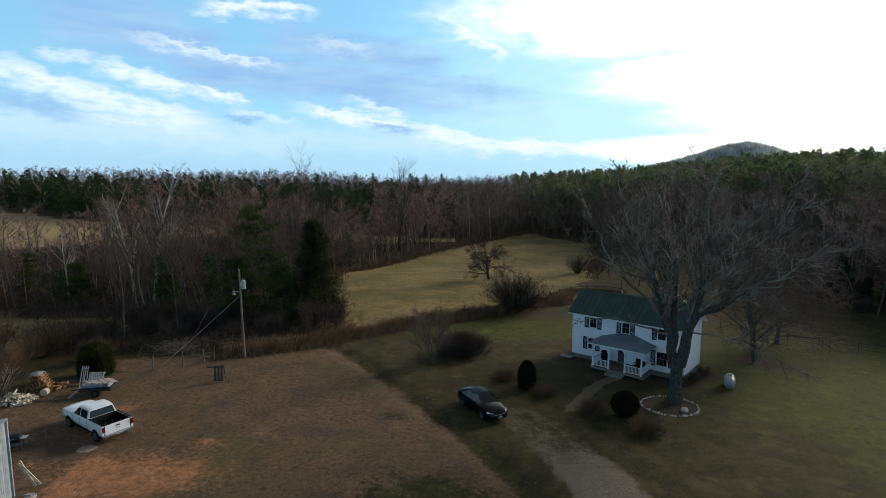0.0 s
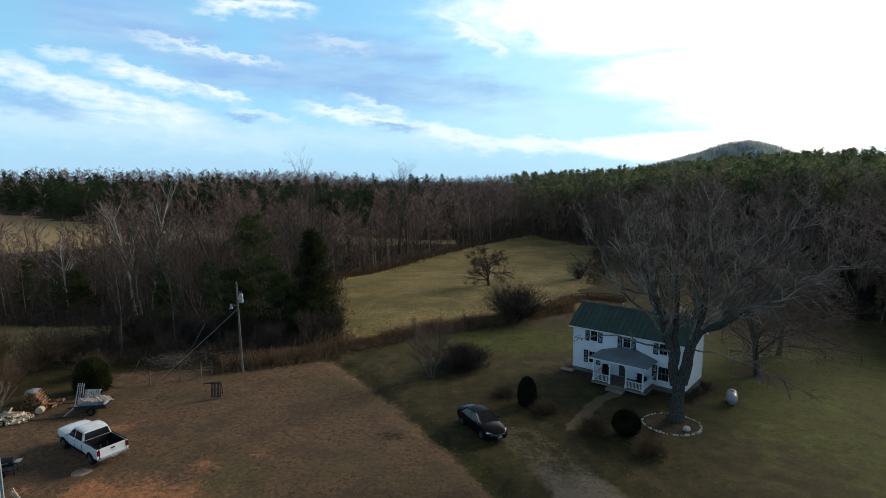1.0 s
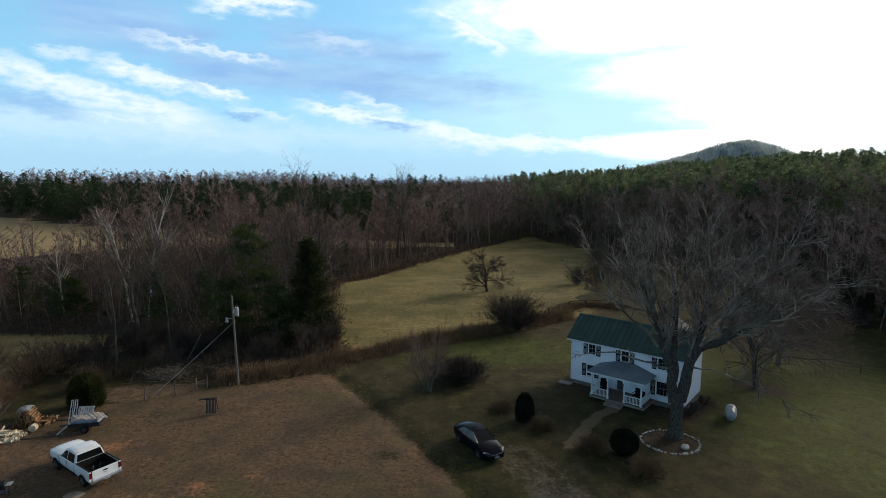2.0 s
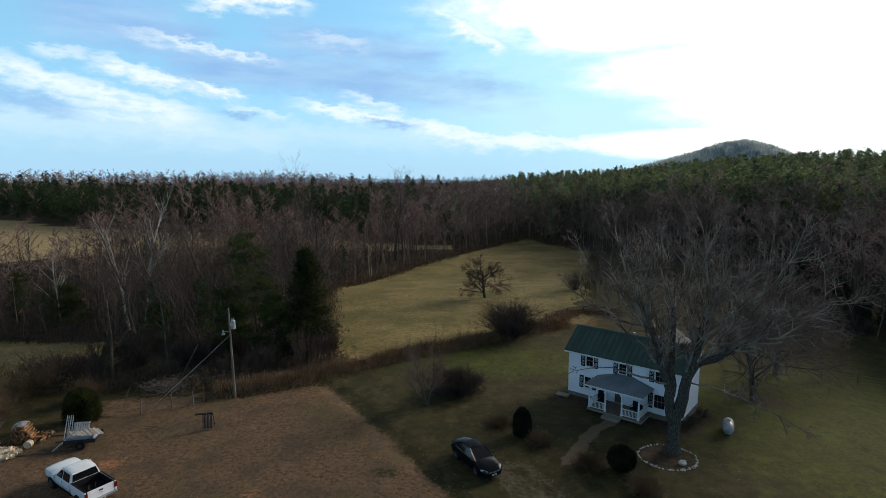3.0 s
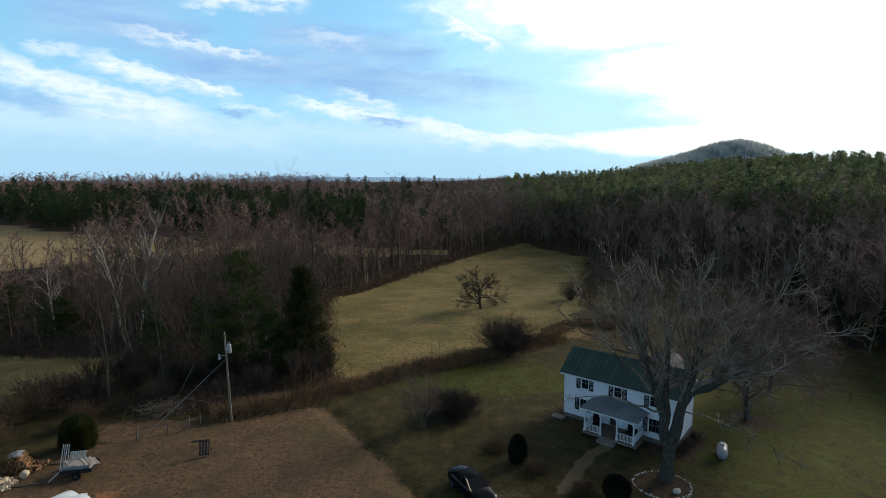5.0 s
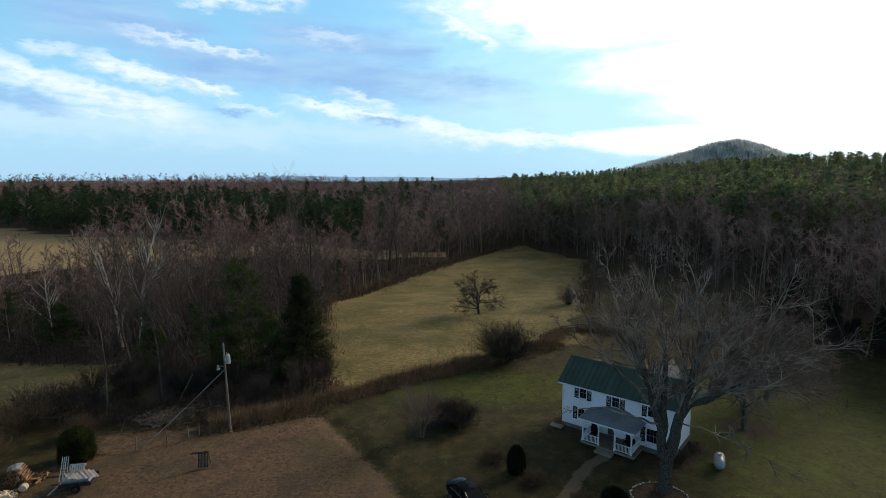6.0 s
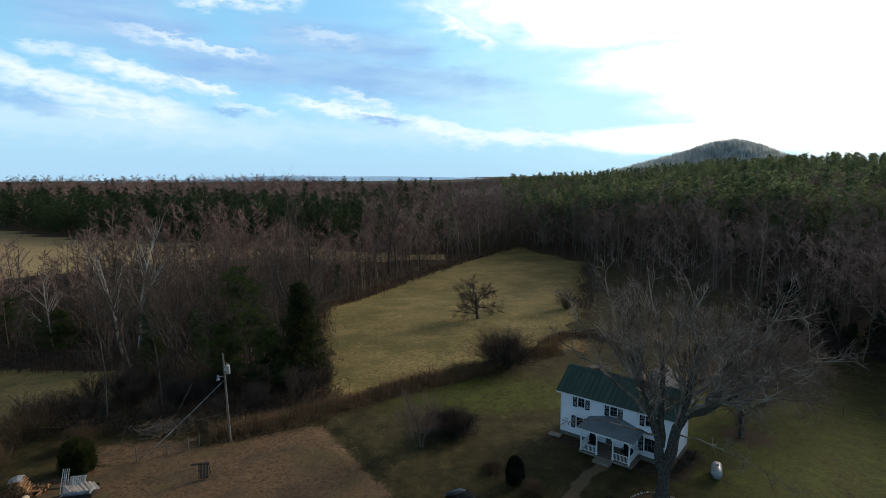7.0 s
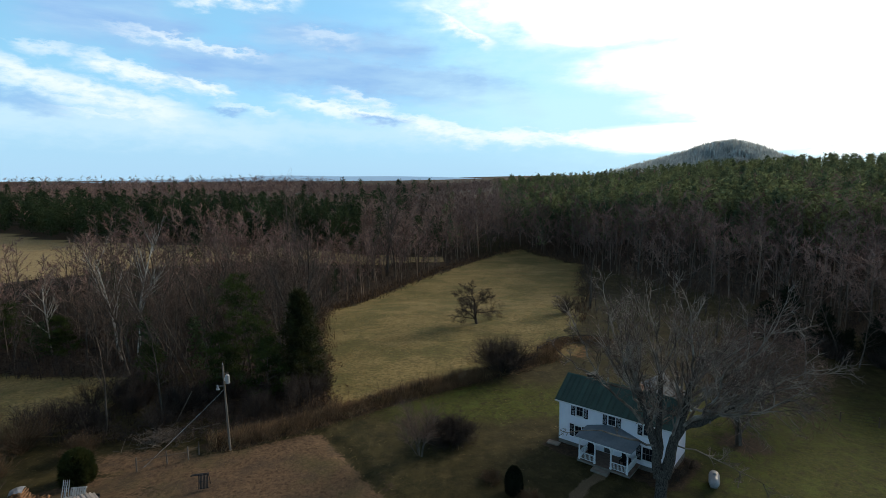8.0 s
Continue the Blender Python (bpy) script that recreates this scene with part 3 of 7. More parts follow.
    litter = np.maximum(woods, 0.9 * gauss(X, Y, 31, 50.5, 3.2, 2.6))
    litter = np.maximum(litter, np.exp(-np.clip(np.hypot((X - 17.1) / 2.3, (Y - 38.55) / 2.1), 0, 9) ** 8))
    litter = np.maximum(litter, 0.7 * smooth(1.6, 0.4, near_line(X, Y, HEDGE)))
    # worn rut between plot and drive
    rut = near_line(X, Y, [(-6.6, 48.6), (-2.7, 41.9), (1.7, 35.3), (3.4, 31.7), (5.8, 26.8), (8.2, 20)])
    litter = np.maximum(litter, 0.42 * smooth(1.1, 0.3, rut) * smooth(55, 44, Y))
    litter = np.maximum(litter, 0.85 * smooth(1.9, 0.7, near_line(X, Y, [(12.2, 49.8), (16.5, 46.2), (19.9, 43.0), (23.2, 46.4)])))
    wx = X + 1.1 * np.sin(Y * 0.31) + 0.7 * np.sin(Y * 0.83 + X * 0.2) + 0.5 * np.sin(X * 0.9)
    wy = Y + 1.0 * np.sin(X * 0.37 + 1) + 0.6 * np.sin(X * 0.95)
    tan = np.maximum(smooth(-2, 2, in_field(wx, wy)), np.where(far_field(X, Y), 1.0, 0))
    # left meadow: green-tan grass, lightened to hay to stand in for sunlight
    tan = np.maximum(tan, np.where((X < -38) & (Y > 54), 1.0, 0) * smooth(6, -2, Y - 72 - (-38 - X) * 0.35))
    green = 0.75 * smooth(11, 30, X + 0.15 * (Y - 40)) * smooth(75, 55, Y) + 1.5 * gauss(X, Y, 8, 60, 12, 5) + 0.6 * gauss(X, Y, 36, 50, 9, 7)
    green = green + 0.9 * gauss(X, Y, -54, 68, 14, 9) + 0.4 * gauss(X, Y, -1, 26, 5, 4) + 0.5 * gauss(X, Y, 3, 33, 3, 5)
    for name, chans in (("cover", (brown, gravel, red, litter)), ("grass", (tan, green, walk_path, np.where(far_field(X, Y), 1.0, 0.0)))):
        at = me.color_attributes.new(name, "FLOAT_COLOR", "POINT")
        at.data.foreach_set("color", np.clip(np.stack(chans, -1), 0, 1).reshape(-1).astype(np.float32))
    me.materials.append(ground_material())
    return tagged(new("ground", me), "winter yard grass, tilled soil and fields", "ground", "", "structure")


def ground_material():
    m = Nodes("ground")

    def attr(name):
        a = m.node("Attribute")
        a.attribute_name = name
        s = m.node("SeparateColor")
        m.nt.links.new(a.outputs["Color"], s.inputs[0])
        return s.outputs[0], s.outputs[1], s.outputs[2], a.outputs["Alpha"]

    brown, gravel, red, litter = attr("cover")
    tan, green, path, stubble = attr("grass")
    big, mid, small, tiny = m.noise(0.12, 5, 0.6), m.noise(0.7, 5, 0.6), m.noise(3.2, 5, 0.65), m.noise(14, 4, 0.7)
    ragged = m.math("ADD", m.math("MULTIPLY", m.math("SUBTRACT", small, 0.5), 0.9), m.math("MULTIPLY", m.math("SUBTRACT", mid, 0.5), 0.8))

    def edge(mask, lo=0.35, hi=0.65):
        return m.ramp(m.math("ADD", mask, ragged), lo, hi)

    dormant = m.mix(m.ramp(mid, 0.35, 0.65), (0.022, 0.021, 0.008), (0.046, 0.039, 0.015))
    fresh = m.mix(m.ramp(small, 0.3, 0.7), (0.024, 0.038, 0.005), (0.070, 0.080, 0.010))
    lawn = m.mix(m.ramp(m.math("ADD", green, m.math("MULTIPLY", m.math("SUBTRACT", big, 0.5), 1.4)), 0.2, 0.95, 0.05, 0.9), dormant, fresh)
    lawn = m.mix(m.ramp(m.noise(2.6, 8, 0.8), 0.5, 0.66, 0, 0.5), lawn, (0.080, 0.066, 0.032))
    lawn = m.mix(m.ramp(m.noise(0.45, 6, 0.65), 0.5, 0.68, 0, 0.8), lawn, m.mix(m.ramp(green, 0.1, 0.7), (0.075, 0.060, 0.026), (0.066, 0.092, 0.014)))
    lawn = m.mix(m.ramp(m.noise(1.1, 7, 0.7), 0.5, 0.66, 0, 0.7), lawn, (0.024, 0.022, 0.011))
    hay = m.mix(m.ramp(m.noise(0.25, 6, 0.65, stretch=(0.5, 1.2, 1)), 0.32, 0.68), (0.145, 0.122, 0.046), (0.29, 0.23, 0.097))
    hay = m.mix(m.ramp(m.noise(1.3, 6, 0.7, stretch=(0.7, 1.3, 1)), 0.38, 0.66, 0, 0.75), hay, (0.28, 0.212, 0.092))
    hay = m.mix(m.ramp(big, 0.42, 0.64, 0, 0.85), hay, (0.105, 0.108, 0.036))
    hay = m.mix(m.ramp(m.noise(2.4, 8, 0.8), 0.43, 0.57, 0.75, 0), hay, (0.085, 0.072, 0.03))
    # far field: its own tan, with the grazing sun's paleness in the colour
    hay = m.mix(m.math("MULTIPLY", stubble, 0.85), hay, m.mix(m.ramp(mid, 0.3, 0.7), (0.27, 0.202, 0.104), (0.36, 0.276, 0.15)))
    soil = m.mix(m.ramp(small, 0.32, 0.68), (0.058, 0.038, 0.024), (0.145, 0.095, 0.058))
    soil = m.mix(m.ramp(mid, 0.5, 0.75, 0, 0.5), soil, (0.18, 0.122, 0.072))
    soil = m.mix(m.ramp(big, 0.47, 0.64, 0, 0.75), soil, (0.072, 0.064, 0.030))
    soil = m.mix(m.ramp(m.noise(1.9, 6, 0.75), 0.52, 0.7, 0, 0.35), soil, (0.225, 0.158, 0.1))
    soil = m.mix(m.ramp(m.noise(0.33, 5, 0.6), 0.46, 0.64, 0, 0.65), soil, (0.062, 0.046, 0.034))
    # straw lying on soil and turf
    straw = m.ramp(m.noise(8.5, 6, 0.8), 0.54, 0.66, 0, 0.6)
    soil = m.mix(straw, soil, (0.24, 0.172, 0.105))
    lawn = m.mix(m.math("MULTIPLY", straw, 0.55), lawn, (0.125, 0.105, 0.048))
    clay = m.mix(m.ramp(small, 0.3, 0.7), (0.33, 0.13, 0.054), (0.43, 0.215, 0.115))
    stone = m.mix(m.ramp(tiny, 0.3, 0.7), (0.10, 0.085, 0.068), (0.25, 0.215, 0.18))
    duff = m.mix(m.ramp(small, 0.3, 0.7), (0.03, 0.023, 0.017), (0.07, 0.049, 0.031))
    col = m.mix(edge(tan), lawn, hay)
    col = m.mix(edge(brown), col, soil)
    col = m.mix(m.math("MULTIPLY", edge(red, 0.3, 0.95), m.ramp(m.noise(1.4, 6, 0.7), 0.3, 0.7, 0.35, 0.9)), col, clay)
    col = m.mix(m.math("MULTIPLY", edge(gravel, 0.35, 0.95), 0.75), col, stone)
    col = m.mix(m.math("MULTIPLY", edge(path, 0.35, 0.7), 0.55), col, (0.20, 0.155, 0.11))
    col = m.mix(edge(litter), col, duff)
    col = m.mix(0.7, col, m.mix(m.ramp(tiny, 0.2, 0.8), (0.5, 0.5, 0.5), (1.5, 1.5, 1.5)), "MULTIPLY")
    m.bump(m.math("ADD", m.math("MULTIPLY", tiny, 0.6), m.math("MULTIPLY", small, 0.5)), 0.6, 0.08)
    return m.done(col, 0.95, spec=0.15)


ground = build_ground()


# ---- woods ----
def wooded(x, y):
    """0 open ground, 1 bare hardwoods, 2 pines mixed in, 3 mostly pines."""
    az = math.atan2(x, y)
    r = math.hypot(x, y)
    if y < 52 or in_field(x, y) > -1.5:
        return 0
    if far_field(x, y):
        return 0
    if x < 12 and y < np.interp(x, [-240, -110, -75, -40, -20, 5], [176, 130, 150, 163, 170, 190]):
        # the hollow: open grass at its near left end
        if x < -38 and y < 72 + (-38 - x) * 0.35:
            return 0
        if -side_of(x, y, -21.5, 52, 18, 77) < 4:
            return 0
        return 1
    if x >= 12:
        if 0.62 * x + y < 104:
            return 0
        if (x - 45) * 70 + (y - 158) * 21 < 0 and y < 165:
            return 4 if x > 26 and 0.62 * x + y > 106 else 0
        if r > 470 and az > 0.2:
            return 1
        if az > 0.13 and r > 222 - 170 * (az - 0.13):
            return 3 if noise.noise((x * 0.012, y * 0.012, 3)) > -0.4 else 1
        if r > 190 and az > 0.3:
            return 2
        return 1
    if az < -0.13:
        return 3 if y < 262 and noise.noise((x * 0.02, y * 0.02, 7)) > -0.45 else 1
    return 2 if noise.noise((x * 0.02, y * 0.02, 5)) > 0.15 else 1


def build_woods():
    rng = random.Random(11)
    near = [bare_meshes("wood", 20 + i, 13 + 1.2 * i, 0.15 + 0.015 * i, WOOD_SPEC, M["bark"], M["twigs"]) for i in range(6)]
    far = []
    for i in range(6):
        # every other kind is brushy to the ground
        a, b = far_meshes("far", 60 + i, 14.5 + i * 0.7, 0.2, M["trunk_far"], M["twigs_far"], foot=0.1 if i % 2 else 0.38)
        far += [(a, b)]
    horizon = [far_meshes("horizon", 66 + i, 14.5 + i * 0.8, 0.2, M["trunk_far"], M["twigs_far"], 130, 0.065, 0.3, 0.7, 0.7) for i in range(4)]
    pine_far = [conifer_meshes("far_pine", 80 + i, 14 + 1.2 * i, 2.5 + 0.2 * i, 10, 4, 3, 0.75, 0.2, M["bark"], M["needles_far"], 0.18, 0.95, 0.3) for i in range(4)]
    spots = {"near": [], "bare": [], "pine": []}
    # jittered rows that widen with distance
    r = 55.0
    while r < 760:
        step = 2.9 if r < 120 else (3.5 if r < 200 else min(3.9 + (r - 200) * 0.016, 6))
        half = 0.745
        n = int(2 * half * r / step)
        for k in range(n):
            az = -half + 2 * half * (k + rng.random()) / n
            rr = r + rng.uniform(-0.5, 0.5) * step
            x, y = rr * math.sin(az), rr * math.cos(az)
            kind = wooded(x, y)
            if not kind:
                continue
            if (-28 < x < -9 and y < 72) or (-46 < x < -9 and y < 69 and rng.random() < 0.8):
                continue
            size = rng.uniform(0.62, 1.15)
            if x < -25 and y < 160:
                size *= (1.0 if y < 100 else 0.92) if az > -0.57 else 0.78
                if rng.random() < (0.1 if az > -0.57 else 0.12):
                    continue
            elif rr < 118:
                size *= 0.85
            elif x < 0:
                size *= 0.84 if kind == 3 else (1.08 if rr > 245 else 0.9)
            if rr < 125:
                size = min(size, 0.84)
            if rr > 430:
                size *= 0.6
            if rr < 175:
                # uneven stand: taller groups, thin places
                stand = noise.noise((x * 0.06, y * 0.06, 2.5))
                size *= 1 + (0.42 if x < 20 else 0.12) * stand
                if stand < -0.22 and rng.random() < 0.5:
                    continue
            if rr > 245:
                size = 0.45 * size + 0.5
            row = (x, y, rng.uniform(0, 6.28), size, rng.uniform(0.85, 1.2), rng.randrange(24))
            if rr > 100 and not row[5] % 2 and (x > 24 or rng.random() < 0.25):
                row = (*row[:5], row[5] + 1)
            if kind == 4:
                if rng.random() < 0.8:
                    continue
                row = (x, y, row[2], size * 0.62, 1.25, row[5])
            pines = {1: 0.03, 2: 0.3, 3: 0.85, 4: 0}[kind]
            if x < -12 and 78 < rr < 150 and rng.random() < 0.07:
                spots["pine"].append((x, y, row[2], size * rng.uniform(0.5, 0.8), 1.1, row[5]))
            elif rng.random() < pines and 150 < rr < 440:
                spots["pine"].append(row)
            elif rr > 470 and x > 60:
                for _ in range(3):
                    spots["bare"].append((x + rng.uniform(-4, 4), y + rng.uniform(-6, 6), rng.uniform(0, 6), size * rng.uniform(0.9, 1.2), 1.2, rng.randrange(24)))
            elif kind == 4 or (rr < 118 and (x < 10 or rr < 105)):
                if rng.random() < 0.8:
                    spots["near"].append(row)
            else:
                spots["bare"].append(row)
        r += step * (0.9 if r < 300 else 1.25)
    # unseen trees added past the view's right side to shade the lawn
    for _ in range(420):
        az, rr = rng.uniform(0.73, 1.3), rng.uniform(84, 150)
        x, y = rr * math.sin(az), rr * math.cos(az)
        if 0.62 * x + y > 104:
            spots["bare"].append((x, y, rng.uniform(0, 6.28), rng.uniform(0.7, 1.0), 1.1, rng.randrange(24)))
    for x, y, turn, size, wide, k in spots["near"]:
        tree_thing("bare_tree", near[k % 6], tree_pose(x, y, turn, size, wide), "leafless grey-brown hardwood tree in the hollow wood", "tree", "trees of the wood")
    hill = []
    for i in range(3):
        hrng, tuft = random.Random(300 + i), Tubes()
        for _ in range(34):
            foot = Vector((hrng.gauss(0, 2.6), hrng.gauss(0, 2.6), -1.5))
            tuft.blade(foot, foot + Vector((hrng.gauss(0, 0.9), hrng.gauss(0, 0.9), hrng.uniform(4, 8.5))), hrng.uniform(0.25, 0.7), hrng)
        hill.append(tuft.mesh("hill_tuft", M["twigs_hazed"]))
    join_far("hilltop_trees", hill, [q for q in spots["bare"] if math.hypot(q[0], q[1]) > 470 and q[0] > 150 and q[1] < 610], M["twigs_hazed"], "bare woods on the distant hilltop, haze in their pale colour", "woodland")
    spots["bare"] = [q for q in spots["bare"] if not (math.hypot(q[0], q[1]) > 470 and q[0] > 60)]
    last = [q for q in spots["bare"] if math.hypot(q[0], q[1]) > 255]
    spots["bare"] = [q for q in spots["bare"] if math.hypot(q[0], q[1]) <= 255]
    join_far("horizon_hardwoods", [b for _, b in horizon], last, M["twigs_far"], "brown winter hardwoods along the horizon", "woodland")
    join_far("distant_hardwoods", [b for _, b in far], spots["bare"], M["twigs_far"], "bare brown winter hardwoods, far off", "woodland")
    join_far("distant_trunks", [a for a, _ in far], spots["bare"], M["trunk_far"], "grey-brown trunks of the distant winter wood", "woodland")
    join_far("distant_pines", [b for _, b in pine_far], [q for q in spots["pine"] if q[0] > 5], M["needles_far"], "yellow-green pine plantation on the far slope, glare haze in its colour", "woodland")
    join_far("old_pines", [b for _, b in pine_far], [q for q in spots["pine"] if q[0] <= 5], M["needles_dim"], "pines beyond the far field, dimmer light in their dark green", "woodland")
    return {k: len(v) for k, v in spots.items()}


print(build_woods())


def build_far_ridge():
    """Low hills on the horizon, kilometres away, with blue haze in their glowing colour."""
    v, f = [], []
    for i in range(90):
        x = -1900 + i * 45
        top = 4 + 24 * math.exp(-((x + 780) / 420) ** 2) + 13 * math.exp(-((x + 150) / 260) ** 2) + 3 * noise.noise((x * 0.004, 0, 0))
        v += [(x, 2900, -30), (x, 2960, top), (x, 3200, -30)]
    for i in range(89):
        a = i * 3
        f += [(a, a + 3, a + 4, a + 1), (a + 1, a + 4, a + 5, a + 2)]
    m = Nodes("far_hills")
    # distance haze is put into the colour and made to glow
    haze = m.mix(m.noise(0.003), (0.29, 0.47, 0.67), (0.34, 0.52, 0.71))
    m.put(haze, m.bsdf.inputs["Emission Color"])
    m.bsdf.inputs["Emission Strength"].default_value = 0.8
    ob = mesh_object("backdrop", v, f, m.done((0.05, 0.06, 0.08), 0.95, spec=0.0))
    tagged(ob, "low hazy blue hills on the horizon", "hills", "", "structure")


build_far_ridge()


# ---- house ----
M["siding"] = None


def siding_material():
    m = Nodes("siding")
    sep = m.node("SeparateXYZ")
    m.nt.links.new(m.local(), sep.inputs[0])
    saw = m.math("FRACT", m.math("MULTIPLY", sep.outputs[2], 8.0))
    lap = m.ramp(saw, 0.0, 0.12)
    # white siding; the shaded front's lavender tint is put into the colour
    col = m.mix(m.ramp(m.noise(0.8), 0.3, 0.7), (0.67, 0.65, 0.72), (0.73, 0.715, 0.765))
    col = m.mix(m.ramp(m.noise(2.5, 6), 0.55, 0.8, 0, 0.25), col, (0.50, 0.48, 0.44))
    m.bump(m.math("MULTIPLY", lap, 1.0), 0.6, 0.02)
    return m.done(col, 0.55)


M["siding"] = siding_material()
M["trim"] = plain("trim", (0.66, 0.67, 0.70), (0.58, 0.585, 0.59), 2.0, 0.5)
M["green_metal"] = plain("green_metal", (0.012, 0.046, 0.042), (0.026, 0.068, 0.058), 0.8, 0.6, 0.0, fine=6, by_object=0.14, spec=0.5)
M["porch_metal"] = plain("porch_metal", (0.10, 0.135, 0.17), (0.14, 0.18, 0.215), 0.9, 0.6, 0.0, fine=6)
M["sash_grey"] = plain("sash_grey", (0.20, 0.21, 0.23), (0.15, 0.155, 0.17), 3, 0.6)
M["curtain"] = plain("curtain", (0.16, 0.155, 0.15), (0.10, 0.098, 0.096), 4, 0.9)
M["shutter"] = plain("shutter", (0.005, 0.005, 0.006), (0.009, 0.009, 0.010), 4, 0.7, spec=0.1)
M["window_glass"] = glass("window_glass", (0.008, 0.009, 0.012), 0.08, 0.3)
M["concrete"] = plain("concrete", (0.22, 0.20, 0.175), (0.14, 0.128, 0.112), 1.5, 0.9, bump=0.3)
M["foundation"] = plain("foundation", (0.11, 0.10, 0.09), (0.17, 0.155, 0.14), 2.5, 0.95, bump=0.5)
M["deck"] = plain("deck", (0.11, 0.075, 0.06), (0.16, 0.115, 0.092), 3, 0.8, bump=0.2)
M["dull_metal"] = plain("dull_metal", (0.11, 0.12, 0.13), (0.16, 0.17, 0.18), 1.0, 0.95, spec=0.08)
M["galvanised"] = plain("galvanised", (0.42, 0.44, 0.46), (0.32, 0.34, 0.36), 2.0, 0.45, 0.5)

HOUSE = pose(12.6, 50.56, 0, 0, 0, -40.5)
HW, HD, EAVE, RIDGE = 10.35, 4.7, 4.45, 6.05


def build_house():
    """Two storeys, local x along the front, y into the house, z up."""
    house = empty("house", HOUSE, "white two-storey farmhouse with a green metal roof", "house")
    bm = bmesh.new()
    box(bm, -0.02, -0.02, -0.6, HW + 0.02, HD + 0.02, 0.22)
    part("foundation", bm, M["foundation"], house, "grey stone foundation")
    t = 0.18
    # front wall with real openings
    holes = [(1.72, 3.02, 2.42, 4.12), (4.85, 3.02, 5.55, 4.12), (8.05, 3.02, 8.75, 4.12), (1.62, 0.92, 2.3, 2.0), (4.5, 0.24, 5.35, 2.2), (8.02, 0.72, 8.95, 1.96)]
    wall_with_holes("front_wall", HW, 0.22, EAVE, holes, t, Matrix.Identity(4), house)
    wall_with_holes("back_wall", HW, 0.22, EAVE, [], t, pose(0, HD - t, 0), house)
    for name, x in (("left_wall", 0.0), ("right_wall", HW - t)):
        bm = bmesh.new()
        poly(bm, [(x, t, 0.22), (x, HD - t, 0.22), (x, HD - t, EAVE), (x, HD / 2, RIDGE - 0.12), (x, t, EAVE)], Vector((t, 0, 0)))
        part(name, bm, M["siding"], house)
    for x in (-0.02, HW - 0.10):
        for y in (-0.02, HD - 0.10):
            part("corner_board", boxed(x, y, 0.22, x + 0.12, y + 0.12, EAVE - 0.02), M["trim"], house, "white corner board")
    bm = bmesh.new()
    box(bm, t, t, 0.20, HW - t, HD - t, 0.24)
    box(bm, t, t, 2.3, HW - t, HD - t, 2.4)
    part("inner_floors", bm, M["deck"], house)
    for i, (x0, z0, x1, z1) in enumerate(holes):
        if i == 4:
            continue
        window(house, x0, z0, x1, z1, i == 5)
        w = 0.40
        if i == 5:
            shutter(house, x0 - w - 0.085, z0, w, z1)
        else:
            shutter(house, x0 - w - 0.085, z0, w, z1)
            shutter(house, x1 + 0.085, z0, w, z1)
    door = part("front_door", boxed(4.56, 0.06, 0.26, 5.29, 0.12, 2.14), plain("door_paint", (0.05, 0.045, 0.045), (0.07, 0.06, 0.055), 3, 0.5), house, "dark front door")
    part("door_pane", boxed(4.68, 0.045, 1.2, 5.17, 0.062, 2.0), M["window_glass"], door)
    for x in (4.44, 5.29):
        part("door_jamb", boxed(x, -0.03, 0.22, x + 0.12, 0.1, 2.26), M["trim"], house)
    roof(house)
    part("chimney", boxed(6.6, HD / 2 + 0.15, 5.6, 7.0, HD / 2 + 0.55, 6.45, bevel=0.01), plain("chimney_brick", (0.16, 0.08, 0.06), (0.22, 0.12, 0.09), 6, 0.9), house, "short brick chimney")
    vent = rod(bmesh.new(), (3.6, HD / 2 + 0.5, 5.7), (3.6, HD / 2 + 0.5, 6.35), 0.06)
    part("vent_pipe", vent, M["galvanised"], house)
    rear_addition(house)
    porch(house)
    return house


def wall_with_holes(name, w, z0, z1, holes, t, m, parent):
    """A slab cut into a grid of blocks that leaves the openings free."""
    xs = sorted({0, w, *(v for h in holes for v in (h[0], h[2]))})
    zs = sorted({z0, z1, *(v for h in holes for v in (h[1], h[3]))})
    bm = bmesh.new()
    for a, b in zip(xs, xs[1:]):
        run = None
        for c, d in zip(zs, zs[1:]):
            inside = any(h[0] <= (a + b) / 2 <= h[2] and h[1] <= (c + d) / 2 <= h[3] for h in holes)
            if inside:
                if run:
                    box(bm, a, 0, run[0], b, t, run[1], m=m)
                run = None
            else:
                run = (run[0] if run else c, d)
        if run:
            box(bm, a, 0, run[0], b, t, run[1], m=m)
    return part(name, bm, M["siding"], parent)


